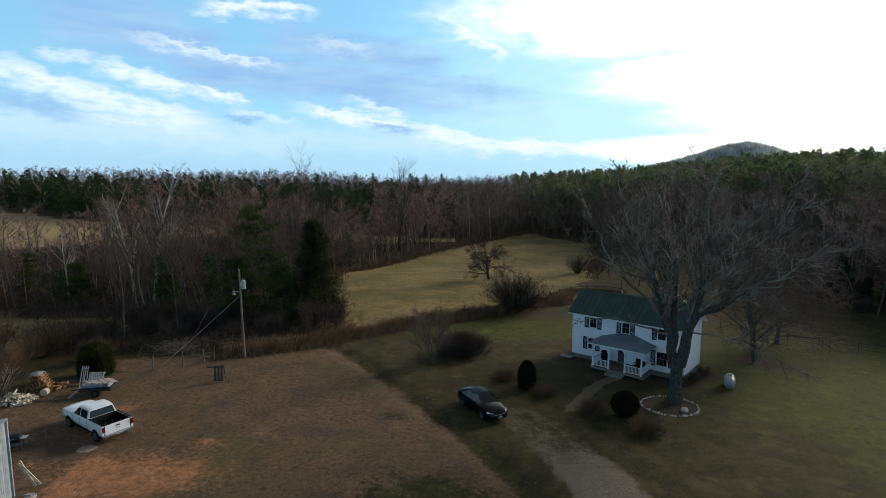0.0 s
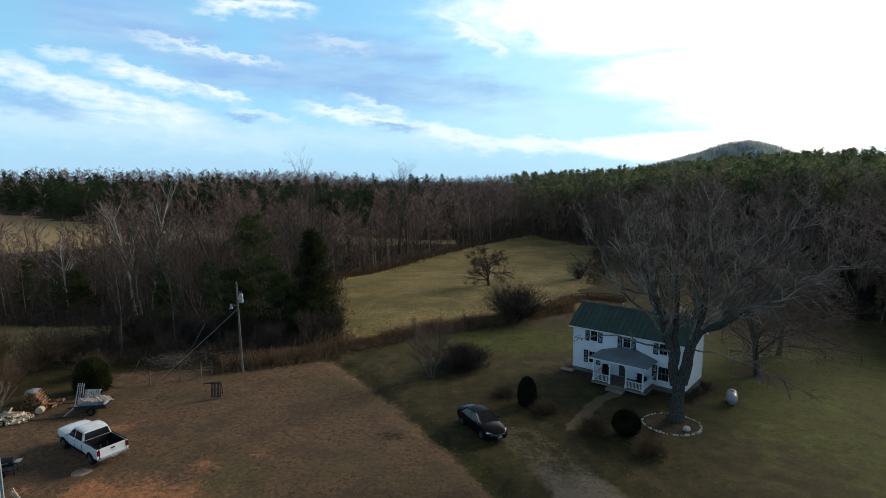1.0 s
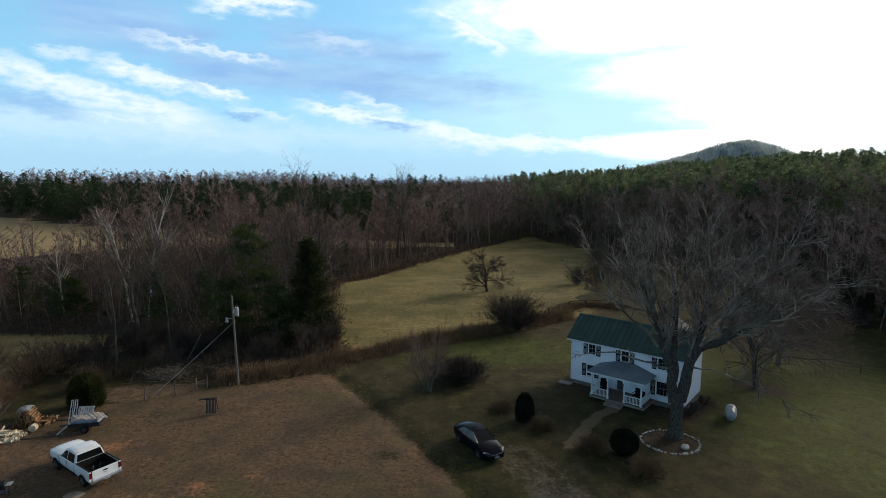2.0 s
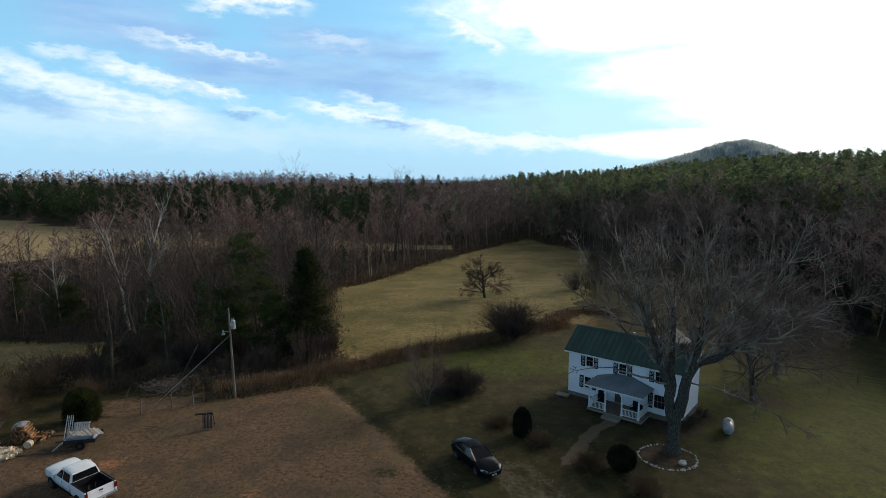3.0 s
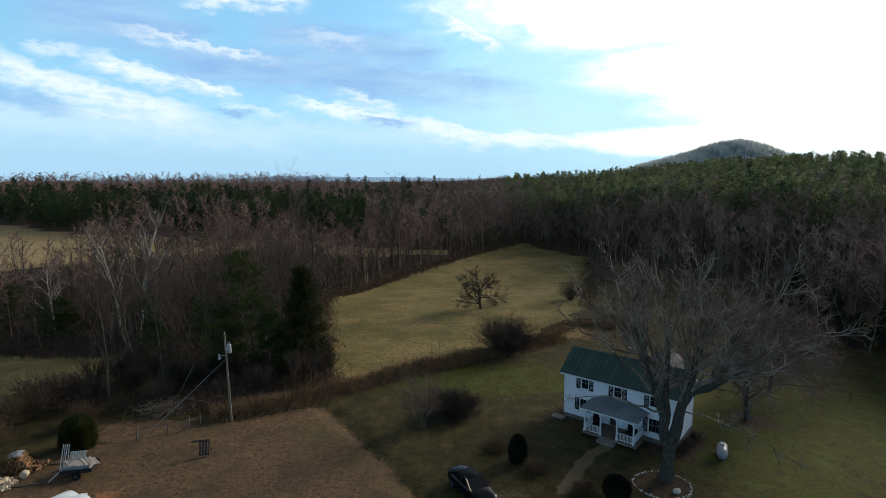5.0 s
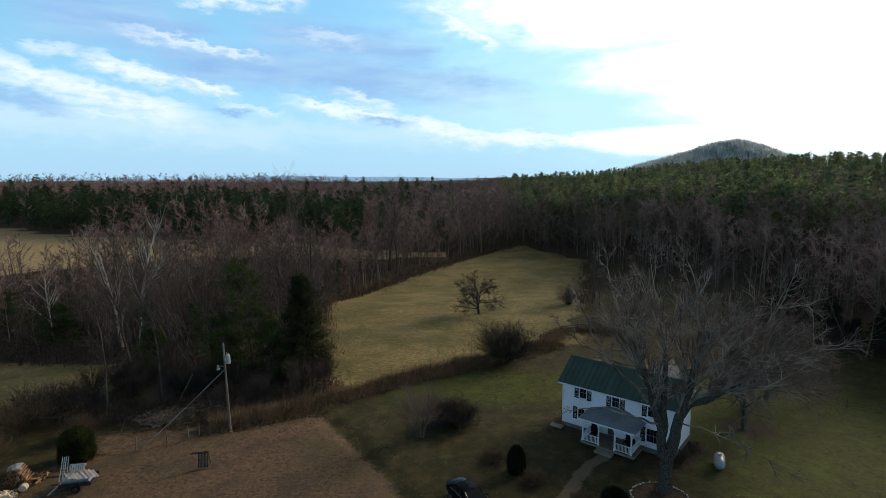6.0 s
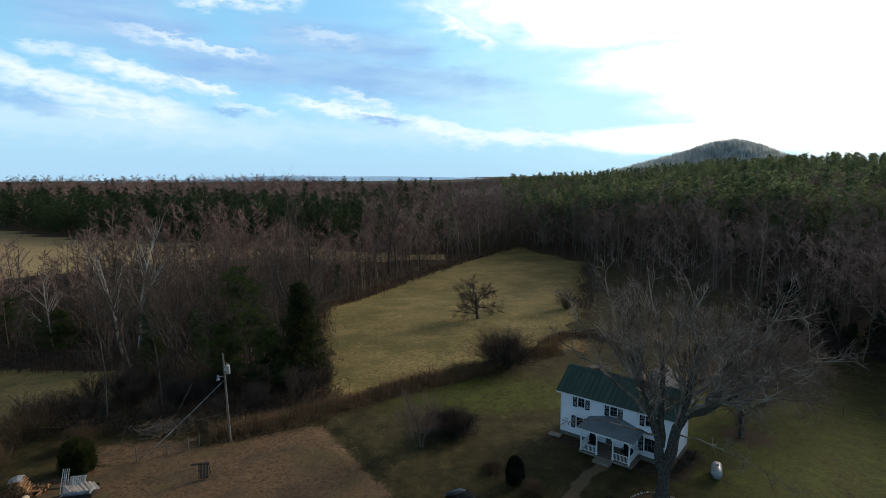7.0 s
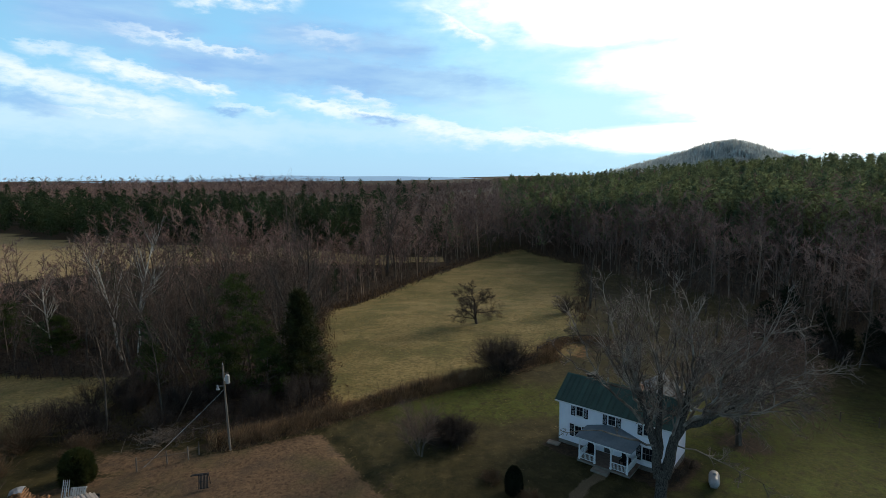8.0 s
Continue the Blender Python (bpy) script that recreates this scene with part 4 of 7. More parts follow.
def window(house, x0, z0, x1, z1, wide):
    frame_bm = bmesh.new()
    f = 0.07
    for a in ((x0 - f, z0 - f, x0 + 0.02, z1 + f), (x1 - 0.02, z0 - f, x1 + f, z1 + f), (x0 + 0.02, z1 - 0.02, x1 - 0.02, z1 + f), (x0 + 0.02, z0 - f, x1 - 0.02, z0 + 0.02)):
        box(frame_bm, a[0], -0.045, a[1], a[2], 0.06, a[3])
    win = part("window", frame_bm, M["trim"], house, "white-framed sash window")
    part("sill", boxed(x0 - 0.12, -0.1, z0 - 0.12, x1 + 0.12, -0.005, z0 - 0.072), M["trim"], win)
    bars = bmesh.new()
    mid = (z0 + z1) / 2
    box(bars, x0 + 0.02, 0.015, mid - 0.016, x1 - 0.02, 0.055, mid + 0.016)
    n = 3 if wide else 2
    for k in range(1, n):
        x = x0 + (x1 - x0) * k / n
        box(bars, x - 0.008, 0.02, z0 + 0.02, x + 0.008, 0.05, mid - 0.022)
        box(bars, x - 0.008, 0.02, mid + 0.022, x + 0.008, 0.05, z1 - 0.02)
    part("sash_bars", bars, M["sash_grey"], win)
    for a, b in ((z0, mid), (mid, z1)):
        part("pane", boxed(x0 + 0.005, 0.058, a + 0.012, x1 - 0.005, 0.066, b - 0.012), M["window_glass"], win)
    cur = bmesh.new()
    for k in range(6):
        w = (x1 - x0) / 14
        for base in (x0 + 0.03 + k * w * 0.7, x1 - 0.03 - k * w * 0.7):
            rod(cur, (base, 0.16, z0), (base, 0.16, z1), w * 0.5, sides=5)
    part("curtain", cur, M["curtain"], win, "dim curtain")


def shutter(house, x, z0, w, z1):
    bm = bmesh.new()
    box(bm, x, -0.05, z0 - 0.05, x + 0.05, -0.012, z1 + 0.05)
    box(bm, x + w - 0.05, -0.05, z0 - 0.05, x + w, -0.012, z1 + 0.05)
    for z in (z0 - 0.05, (z0 + z1) / 2 - 0.03, z1 - 0.01):
        box(bm, x + 0.05, -0.05, z, x + w - 0.05, -0.012, z + 0.06)
    s = part("shutter", bm, M["shutter"], house, "black louvred shutter")
    lv = bmesh.new()
    n = int((z1 - z0) / 0.07)
    for k in range(n):
        z = z0 + (z1 - z0) * k / n + 0.02
        box(lv, x + 0.05, -0.035, z, x + w - 0.05, -0.018, z + 0.045, m=None)
    part("louvres", lv, M["shutter"], s)


def roof(house):
    over, gable = 0.32, 0.34
    run = HD / 2 + over
    slope = (RIDGE - EAVE) / (HD / 2)
    x0, x1 = -gable, HW + gable
    n = 22
    pitch = (x1 - x0) / n
    ze = EAVE - over * slope
    length = math.hypot(run, run * slope)
    ang = math.degrees(math.atan(slope))
    # one standing-seam sheet: pan with an upturned seam, shared by all sheets
    bm = bmesh.new()
    box(bm, 0.006, 0, 0, pitch - 0.006, length, 0.03)
    box(bm, -0.015, 0, 0.03, 0.015, length, 0.075)
    sheet = bpy.data.meshes.new("roof_panel")
    bm.to_mesh(sheet)
    bm.free()
    sheet.materials.append(M["green_metal"])
    base = bmesh.new()
    poly(base, [(x0 + 0.03, -over + 0.03, ze - 0.05), (x1 - 0.03, -over + 0.03, ze - 0.05), (x1 - 0.03, HD / 2, RIDGE - 0.05), (x0 + 0.03, HD / 2, RIDGE - 0.05)], Vector((0, 0, -0.07)))
    poly(base, [(x0 + 0.03, HD / 2, RIDGE - 0.05), (x1 - 0.03, HD / 2, RIDGE - 0.05), (x1 - 0.03, HD + over - 0.03, ze - 0.05), (x0 + 0.03, HD + over - 0.03, ze - 0.05)], Vector((0, 0, -0.07)))
    deck = part("roof", base, M["trim"], house, "green standing-seam metal roof")
    for k in range(n):
        for m in (pose(x0 + k * pitch, -over, ze - 0.02, ang), pose(x0 + (k + 1) * pitch, HD + over, ze - 0.02, ang, 0, 180)):
            ob = new("roof_panel", sheet)
            ob.parent, ob.matrix_basis = deck, m
    cap = bmesh.new()
    for s in (-1, 1):
        poly(cap, [(x0, HD / 2, RIDGE + 0.09), (x1, HD / 2, RIDGE + 0.09), (x1, HD / 2 + s * 0.16, RIDGE + 0.09 - 0.16 * slope), (x0, HD / 2 + s * 0.16, RIDGE + 0.09 - 0.16 * slope)], Vector((0, 0, -0.02)))
    part("ridge_cap", cap, M["green_metal"], deck)
    part("fascia", boxed(x0, -over - 0.025, ze - 0.16, x1, -over - 0.002, ze - 0.025), M["trim"], deck, "white fascia board")
    part("gutter", boxed(x0, -over - 0.12, ze - 0.12, x1, -over - 0.03, ze - 0.03, bevel=0.02), M["trim"], deck, "white gutter")
    for x in (x0 - 0.02, x1 - 0.005):
        for s in (1, -1):
            bm = bmesh.new()
            y0, y1 = HD / 2 - s * run, HD / 2
            poly(bm, [(x, y0, ze - 0.16), (x, y1, RIDGE - 0.14), (x, y1, RIDGE - 0.02), (x, y0, ze - 0.03)], Vector((0.025, 0, 0)))
            part("rake_board", bm, M["trim"], deck)


def rear_addition(house):
    """A low kitchen wing behind, under a pale metal gable."""
    x0, x1, y0, y1 = 4.0, 8.8, HD + 0.01, HD + 6.0
    part("rear_wing", boxed(x0, y0, 0.0, x1, y1, 3.2), M["siding"], house)
    xm = (x0 + x1) / 2
    bm = bmesh.new()
    for s in (-1, 1):
        xe = xm + s * (x1 - xm + 0.3)
        poly(bm, [(xm, y0, 5.0), (xe, y0, 3.16), (xe, y1 + 0.3, 3.16), (xm, y1 + 0.3, 5.0)], Vector((0, 0, 0.05)))
    r = part("rear_roof", bm, M["dull_metal"], house, "dull grey metal roof of the rear wing")
    bm = bmesh.new()
    poly(bm, [(x0, y1 - 0.1, 3.2), (x1, y1 - 0.1, 3.2), (xm, y1 - 0.1, 4.9)], Vector((0, 0.1, 0)))
    part("rear_gable", bm, M["siding"], house)
    bm = bmesh.new()
    for k in range(10):
        y = y0 + 0.3 + k * 0.55
        for s in (-1, 1):
            rod(bm, (xm, y, 5.06), (xm + s * 2.65, y, 3.24), 0.02, sides=4)
    part("seam_rib", bm, M["dull_metal"], r)


def porch(house):
    s0, s1, p, fl = 3.1, 7.9, 2.55, 0.26
    part("porch_floor", boxed(s0, -p, 0.06, s1, -0.02, fl - 0.03), M["concrete"], house, "porch floor slab")
    for k in range(12):
        y = -p + k * (p - 0.02) / 12
        part("floor_board", boxed(s0 - 0.04, y + 0.006, fl - 0.028, s1 + 0.04, y + (p - 0.02) / 12 - 0.006, fl), M["deck"], house)
    part("porch_step", boxed(4.7, -p - 0.7, -0.1, 6.2, -p - 0.01, 0.12, bevel=0.02), M["concrete"], house, "concrete porch step")
    posts = [3.25, 4.72, 6.18, 7.62]
    for s in posts:
        bm = bmesh.new()
        box(bm, s - 0.055, -p + 0.06, fl, s + 0.055, -p + 0.17, 2.24)
        box(bm, s - 0.08, -p + 0.035, fl, s + 0.08, -p + 0.195, fl + 0.22, bevel=0.01)
        box(bm, s - 0.075, -p + 0.04, 2.12, s + 0.075, -p + 0.19, 2.24, bevel=0.01)
        post = part("porch_post", bm, M["trim"], house, "white turned porch post")
        for side in (-1, 1):
            if (s == posts[0] and side < 0) or (s == posts[-1] and side > 0):
                continue
            bm = bmesh.new()
            pts = [(s + side * 0.055, 2.2), (s + side * 0.34, 2.2), (s + side * 0.18, 2.1), (s + side * 0.09, 1.9), (s + side * 0.055, 1.86)]
            poly(bm, [(x, -p + 0.1, z) for x, z in pts], Vector((0, 0.03, 0)))
            part("bracket", bm, M["trim"], post)
    part("porch_beam", boxed(s0 + 0.05, -p + 0.05, 2.24, s1 - 0.05, -p + 0.18, 2.42), M["trim"], house)
    for x in (s0 + 0.05, s1 - 0.18):
        part("porch_beam", boxed(x, -p + 0.18, 2.24, x + 0.13, -0.02, 2.42), M["trim"], house)
    railing(house, Vector((posts[0], -p + 0.115, fl)), Vector((posts[1], -p + 0.115, fl)))
    railing(house, Vector((posts[2], -p + 0.115, fl)), Vector((posts[3], -p + 0.115, fl)))
    railing(house, Vector((posts[0], -p + 0.115, fl)), Vector((posts[0], -0.02, fl)))
    railing(house, Vector((posts[3], -p + 0.115, fl)), Vector((posts[3], -0.02, fl)))
    # low hipped roof
    a, b, e = s0 - 0.22, s1 + 0.1, -p - 0.22
    z0, z1 = 2.42, 3.02
    r0, r1 = 4.75, 6.1
    bm = bmesh.new()
    v = [bm.verts.new(c) for c in ((a, e, z0), (b, e, z0), (b, -0.01, z0), (a, -0.01, z0), (r0, -0.01, z1), (r1, -0.01, z1),
                                   (a, e, z0 - 0.07), (b, e, z0 - 0.07), (b, -0.01, z0 - 0.07), (a, -0.01, z0 - 0.07))]
    for f in ((0, 1, 5, 4), (1, 2, 5), (3, 0, 4), (0, 6, 7, 1), (1, 7, 8, 2), (3, 9, 6, 0), (6, 9, 8, 7), (2, 8, 9, 3), (2, 3, 4, 5)):
        bm.faces.new([v[i] for i in f])
    bmesh.ops.recalc_face_normals(bm, faces=bm.faces)
    proof = part("porch_roof", bm, M["porch_metal"], house, "grey-green metal hipped porch roof")
    bm = bmesh.new()
    for k in range(1, 12):
        x = a + (b - a) * k / 12
        top = Vector((min(max(x, r0), r1), -0.02, z1 + 0.015))
        if x < r0:
            t = (x - a) / (r0 - a)
            top = Vector((a, e, z0)).lerp(Vector((r0, -0.01, z1)), t) + Vector((0, 0, 0.015))
        elif x > r1:
            t = (b - x) / (b - r1)
            top = Vector((b, e, z0)).lerp(Vector((r1, -0.01, z1)), t) + Vector((0, 0, 0.015))
        rod(bm, (x, e, z0 + 0.012), top, 0.014, sides=4)
    part("seam_rib", bm, M["porch_metal"], proof)
    part("porch_fascia", boxed(a, e - 0.02, z0 - 0.13, b, e - 0.002, z0 - 0.01), M["trim"], proof)


def railing(house, p, q):
    d = q - p
    n = d.normalized()
    turn = Matrix.Translation(p) @ Matrix.Rotation(math.atan2(d.y, d.x), 4, "Z")
    L = d.length
    rail = part("porch_railing", boxed(0.06, -0.03, 0.66, L - 0.06, 0.03, 0.72, m=turn), M["trim"], house, "white porch railing")
    part("bottom_rail", boxed(0.06, -0.02, 0.08, L - 0.06, 0.02, 0.13, m=turn), M["trim"], rail)
    k = int(L / 0.125)
    for i in range(k):
        x = 0.06 + (L - 0.12) * (i + 0.5) / k
        part("baluster", boxed(x - 0.016, -0.016, 0.13, x + 0.016, 0.016, 0.66, m=turn), M["trim"], rail)


build_house()


# ---- single trees and shrubs ----
BIG = (17.75, 39.35)
VIEW_TURN = -24.2


def build_big_tree():
    """The old spreading tree in the stone ring: trunk, two stems and long limbs, then twigs."""
    rng = random.Random(5)
    tree = empty("old_tree", pose(*BIG, ground_z(*BIG), 0, 0, VIEW_TURN) @ Matrix.Diagonal((1.12, 1.12, 1.17, 1)), "huge old leafless tree, forked trunk, beside the house", "tree")
    V = lambda p: Vector((p[0], p[2], p[1]))
    trunk, limbs, twig = Tubes(), Tubes(), Tubes()
    spec = dict(sides=[5, 4, 3, 0], steps=[4, 3, 2, 1], kids=[5, 4, 3, 0], angle=[(25, 60), (22, 60), (22, 70)], ratio=[0.66, 0.62, 0.5],
                thin=[0.7, 0.66, 0.66], lift=[0.04, 0.02, 0.0, 0.0], wob=0.17, taper=0.7, least=0.016, fine=3)
    spec["from"] = [0.2, 0.2, 0.15]

    def chain(name, pts, radii, sides, every, kid_len, lo=0.25, droop=0.0):
        ps, store = [], Tubes()
        for a, b in zip(pts, pts[1:]):
            for k in range(3):
                ps.append(V(a).lerp(V(b), k / 3) + Vector((rng.gauss(0, 0.05), rng.gauss(0, 0.05), rng.gauss(0, 0.04))))
        ps.append(V(pts[-1]))
        n = len(ps) - 1
        rs = [(1.22 if radii[0] > 0.25 else 1.0) * (radii[0] + (radii[1] - radii[0]) * (i / n) ** 0.9) for i in range(n + 1)]
        store.tube(ps, rs, sides)
        me = store.mesh("old_tree_limb", M["bark_old" if radii[0] > 0.25 else "bough"])
        me.shade_smooth()
        new(name, me).parent = tree
        for k in range(every):
            t = lo + (1 - lo) * (k + rng.random()) / every
            i = min(int(t * n), n - 1)
            along = (ps[i + 1] - ps[i]).normalized()
            side = along.orthogonal().normalized()
            side.rotate(Matrix.Rotation(rng.uniform(0, 6.28), 3, along))
            a = radians(rng.uniform(22, 58))
            grow(limbs, twig, rng, ps[i], along * math.cos(a) + side * math.sin(a) + Vector((0, 0, 0.18 - droop)),
                 kid_len * rng.uniform(0.6, 1.1) * (1.15 - 0.5 * t), max(rs[i] * 0.45, 0.035), 0, spec)
        grow(limbs, twig, rng, ps[-1], (ps[-1] - ps[-2]), kid_len * 0.7, rs[-1], 0, spec)

    # flared foot and ridged trunk
    rings = 26
    for i in range(rings):
        h = 3.3 * i / (rings - 1) - 0.25
        r = 0.37 + 0.22 * math.exp(-max(h, 0) * 2.4) + 0.05 * math.exp(-((h - 3.0) / 0.5) ** 2)
        for k in range(30):
            t = 6.283 * k / 30
            rr = r * (1 + 0.07 * math.sin(5 * t + 0.6) * math.exp(-max(h, 0) * 0.8) + 0.035 * math.sin(9 * t + h * 2) + 0.06 * noise.noise((math.cos(t) * 5, math.sin(t) * 5, h * 1.3)) + rng.gauss(0, 0.022))
            trunk.v.append(Vector((rr * math.cos(t) + 0.03 * h, rr * 0.95 * math.sin(t), h)))
    for i in range(rings - 1):
        for k in range(30):
            a, b = i * 30 + k, i * 30 + (k + 1) % 30
            trunk.f.append((a, b, b + 30, a + 30))
    chain("main_limb", [(-0.12, 2.3, 0), (-0.35, 4.2, 0), (-1.0, 6.2, 0.1), (-1.6, 8.0, 0.2)], (0.30, 0.17), 9, 5, 2.6, 0.5)
    chain("main_limb", [(0.25, 2.5, 0), (0.6, 4.4, -0.1), (1.1, 6.6, 0.1), (1.6, 9.0, 0.2)], (0.34, 0.17), 9, 6, 2.6, 0.5)
    chain("main_limb", [(-0.3, 3.7, 0), (-0.3, 6.0, 0.4), (-0.4, 9.4, 0.6)], (0.26, 0.11), 8, 5, 2.4, 0.4)
    chain("main_limb", [(1.0, 5.9, 0.1), (2.6, 6.6, 0.4), (4.2, 7.7, 0.6)], (0.26, 0.10), 8, 5, 2.2, 0.4)
    for pts, radii, every, klen in (
            ([(-1.25, 5.9, 0.1), (-2.6, 7.3, -0.3), (-4.0, 8.4, -0.5), (-5.0, 10.2, -0.5), (-5.9, 12.2, -0.7)], (0.16, 0.025), 7, 2.3),
            ([(-1.9, 8.5, 0.4), (-2.9, 10.2, 0.9), (-3.8, 12.0, 1.2), (-4.2, 13.6, 1.5)], (0.13, 0.025), 7, 2.4),
            ([(-0.5, 4.6, 0), (-2.1, 5.0, -0.8), (-4.0, 5.5, -1.4), (-5.8, 5.3, -1.8)], (0.12, 0.02), 1, 0.8),
            ([(-1.6, 7.0, 0.2), (-1.9, 8.4, -1.6), (-2.4, 10.4, -3.0), (-2.6, 12.2, -3.8)], (0.13, 0.025), 7, 2.4),
            ([(-1.0, 5.4, 0.1), (-1.6, 7.2, 1.8), (-2.2, 9.0, 3.6), (-2.8, 11, 5.2)], (0.14, 0.025), 7, 2.5),
            ([(1.2, 6.2, 0.1), (3.1, 7.3, 0.4), (5.2, 8.3, 0.8), (7.0, 9.7, 1.0), (8.4, 10.4, 1.2)], (0.15, 0.025), 9, 2.8),
            ([(1.6, 8.1, 0.3), (3.4, 9.6, 0.2), (5.2, 11.4, 0.4), (6.2, 13.2, 0.6)], (0.15, 0.025), 8, 2.6),
            ([(1.2, 6.1, 0.1), (0.8, 8.4, 0.6), (0.5, 10.8, 1.0), (0.3, 13.4, 1.3)], (0.18, 0.03), 8, 2.6),
            ([(1.2, 6.2, 0), (2.1, 7.8, -1.8), (2.8, 9.8, -3.6), (2.9, 11.6, -5.0)], (0.15, 0.025), 8, 2.5),
            ([(1.0, 5.6, 0.1), (2.2, 7.0, 2.2), (3.6, 8.6, 4.2), (4.4, 10.6, 5.8)], (0.16, 0.025), 8, 2.7),
            ([(1.5, 7.4, 0.2), (3.4, 8.0, -1.6), (5.2, 9.0, -3.0), (6.6, 10.6, -4.0)], (0.13, 0.025), 8, 2.4),
            ([(1.7, 8.6, 0.3), (1.5, 10.4, -1.0), (1.3, 12.4, -1.8), (1.2, 14.0, -2.2)], (0.13, 0.025), 7, 2.3)):
        chain("limb", pts, (radii[0] * 0.75, 0.028), 6, every, klen * 1.2, 0.3, 0.0)
    chain("limb", [(0.8, 4.8, 0), (2.6, 4.9, -0.8), (4.5, 4.4, -1.2), (6.4, 3.7, -1.5)], (0.06, 0.012), 6, 6, 1.5, 0.3, 0.2)
    chain("limb", [(-1.6, 8.0, 0.2), (-3.6, 8.5, -0.6), (-5.6, 9.6, -1.0), (-7.0, 10.6, -1.3)], (0.09, 0.03), 6, 4, 1.2, 0.3)
    # where the crown was topped, fans of slender shoots
    sprout = dict(spec, kids=[5, 4, 3, 0], angle=[(14, 42), (20, 55), (22, 65)], ratio=[0.5, 0.55, 0.55], thin=[0.55, 0.6, 0.66], wob=0.09)
    for head, count, out in (((-1.6, 8.0, 0.2), 11, (-0.5, 0)), ((-0.4, 9.4, 0.6), 8, (-0.1, 0.2)), ((1.6, 9.0, 0.2), 10, (0.25, 0)), ((4.2, 7.7, 0.6), 12, (0.6, 0.1)),
                             ((1.2, 7.0, 0.1), 6, (0.1, 0.6)), ((-0.6, 6.6, 0.2), 5, (-0.3, -0.7)), ((1.3, 7.6, 0.1), 6, (0.3, -0.7)), ((2.8, 6.8, 0.4), 8, (0.5, 0.3))):
        for _ in range(count):
            d = Vector((out[0] + rng.gauss(0, 0.42), out[1] + rng.gauss(0, 0.42), 1.0))
            grow(limbs, twig, rng, V(head) + Vector((rng.gauss(0, 0.1), rng.gauss(0, 0.1), rng.uniform(-0.5, 0.05))), d, rng.uniform(3.2, 5.4), rng.uniform(0.045, 0.075), 0, sprout)
    for name, t, mat in (("trunk", trunk, "bark_old"), ("branchwork", limbs, "bough"), ("crown", twig, "twigs_tree")):
        me = t.mesh("old_tree_" + name, M[mat])
        me.shade_smooth()
        new(name, me).parent = tree
    return tree


def bushy(name, seed, wide, tall, n, stem, mat_wood, mat_twig, spread=0.9, twigs=(5, 5), steps=3):
    """Many stems fanning out of one root, with twigs."""
    rng = random.Random(seed)
    wood, twig = Tubes(), Tubes()
    spec = dict(sides=[3, 3, 0], steps=[steps, 2, 1], kids=[twigs[0], twigs[1], 0], angle=[(18, 50), (20, 60)], ratio=[0.45, 0.6], thin=[0.6, 0.6],
                lift=[0.04, 0.05, 0.02], wob=0.12, taper=0.75, least=0.008, fine=1)
    spec["from"] = [0.25, 0.1]
    for _ in range(n):
        a, u = rng.uniform(0, 6.28), rng.random() ** 0.6 * spread
        d = Vector((math.cos(a) * u * wide / 2, math.sin(a) * u * wide / 2, tall * math.sqrt(max(1 - u * u * 0.75, 0.08))))
        grow(wood, twig, rng, Vector((d.x * 0.12, d.y * 0.12, -0.1)), d, d.length * rng.uniform(0.75, 1.0), stem, 0, spec)
    return wood.mesh(name + "_stems", mat_wood), twig.mesh(name + "_twigs", mat_twig)


def leafy_shape(name, seed, profile, n, long, w, mat):
    """Evergreen foliage: sprays standing on an uneven shell and inside it. profile(u) gives radius at height share u."""
    rng = random.Random(seed)
    t = Tubes()
    tall = profile(None)
    for _ in range(n):
        u, a = rng.random(), rng.uniform(0, 6.28)
        r = profile(u) * (rng.random() ** 0.22) * (1 + 0.10 * noise.noise((math.cos(a) * 2, math.sin(a) * 2, u * 4 + seed)))
        p = Vector((r * math.cos(a), r * math.sin(a), u * tall))
        d = Vector((math.cos(a), math.sin(a), 0.5 + u)) + Vector((rng.gauss(0, 0.5), rng.gauss(0, 0.5), rng.gauss(0, 0.5)))
        t.blade(p, p + d.normalized() * long * rng.uniform(0.6, 1.3), w, rng)
    return t.mesh(name, mat)


def core(name, profile, mat, shrink=0.8):
    """The dark woody inside of a clipped shrub."""
    tall = profile(None)
    v, f, n, k = [], [], 8, 10
    for i in range(n + 1):
        u = i / n
        for j in range(k):
            t = 6.283 * j / k
            r = max(profile(u) * shrink * (1 + 0.1 * math.sin(j * 2.3 + i)), 0.02)
            v.append((r * math.cos(t), r * math.sin(t), u * tall * 0.96))
    for i in range(n):
        for j in range(k):
            a, b = i * k + j, i * k + (j + 1) % k
            f.append((a, b, b + k, a + k))
    me = bpy.data.meshes.new(name)
    me.from_pydata(v, [], f)
    me.materials.append(mat)
    return me


def shrub(name, x, y, meshes, names, label, category="shrub", turn=0.0, group=""):
    return tree_thing(name, meshes, tree_pose(x, y, turn), label, category, group, names)


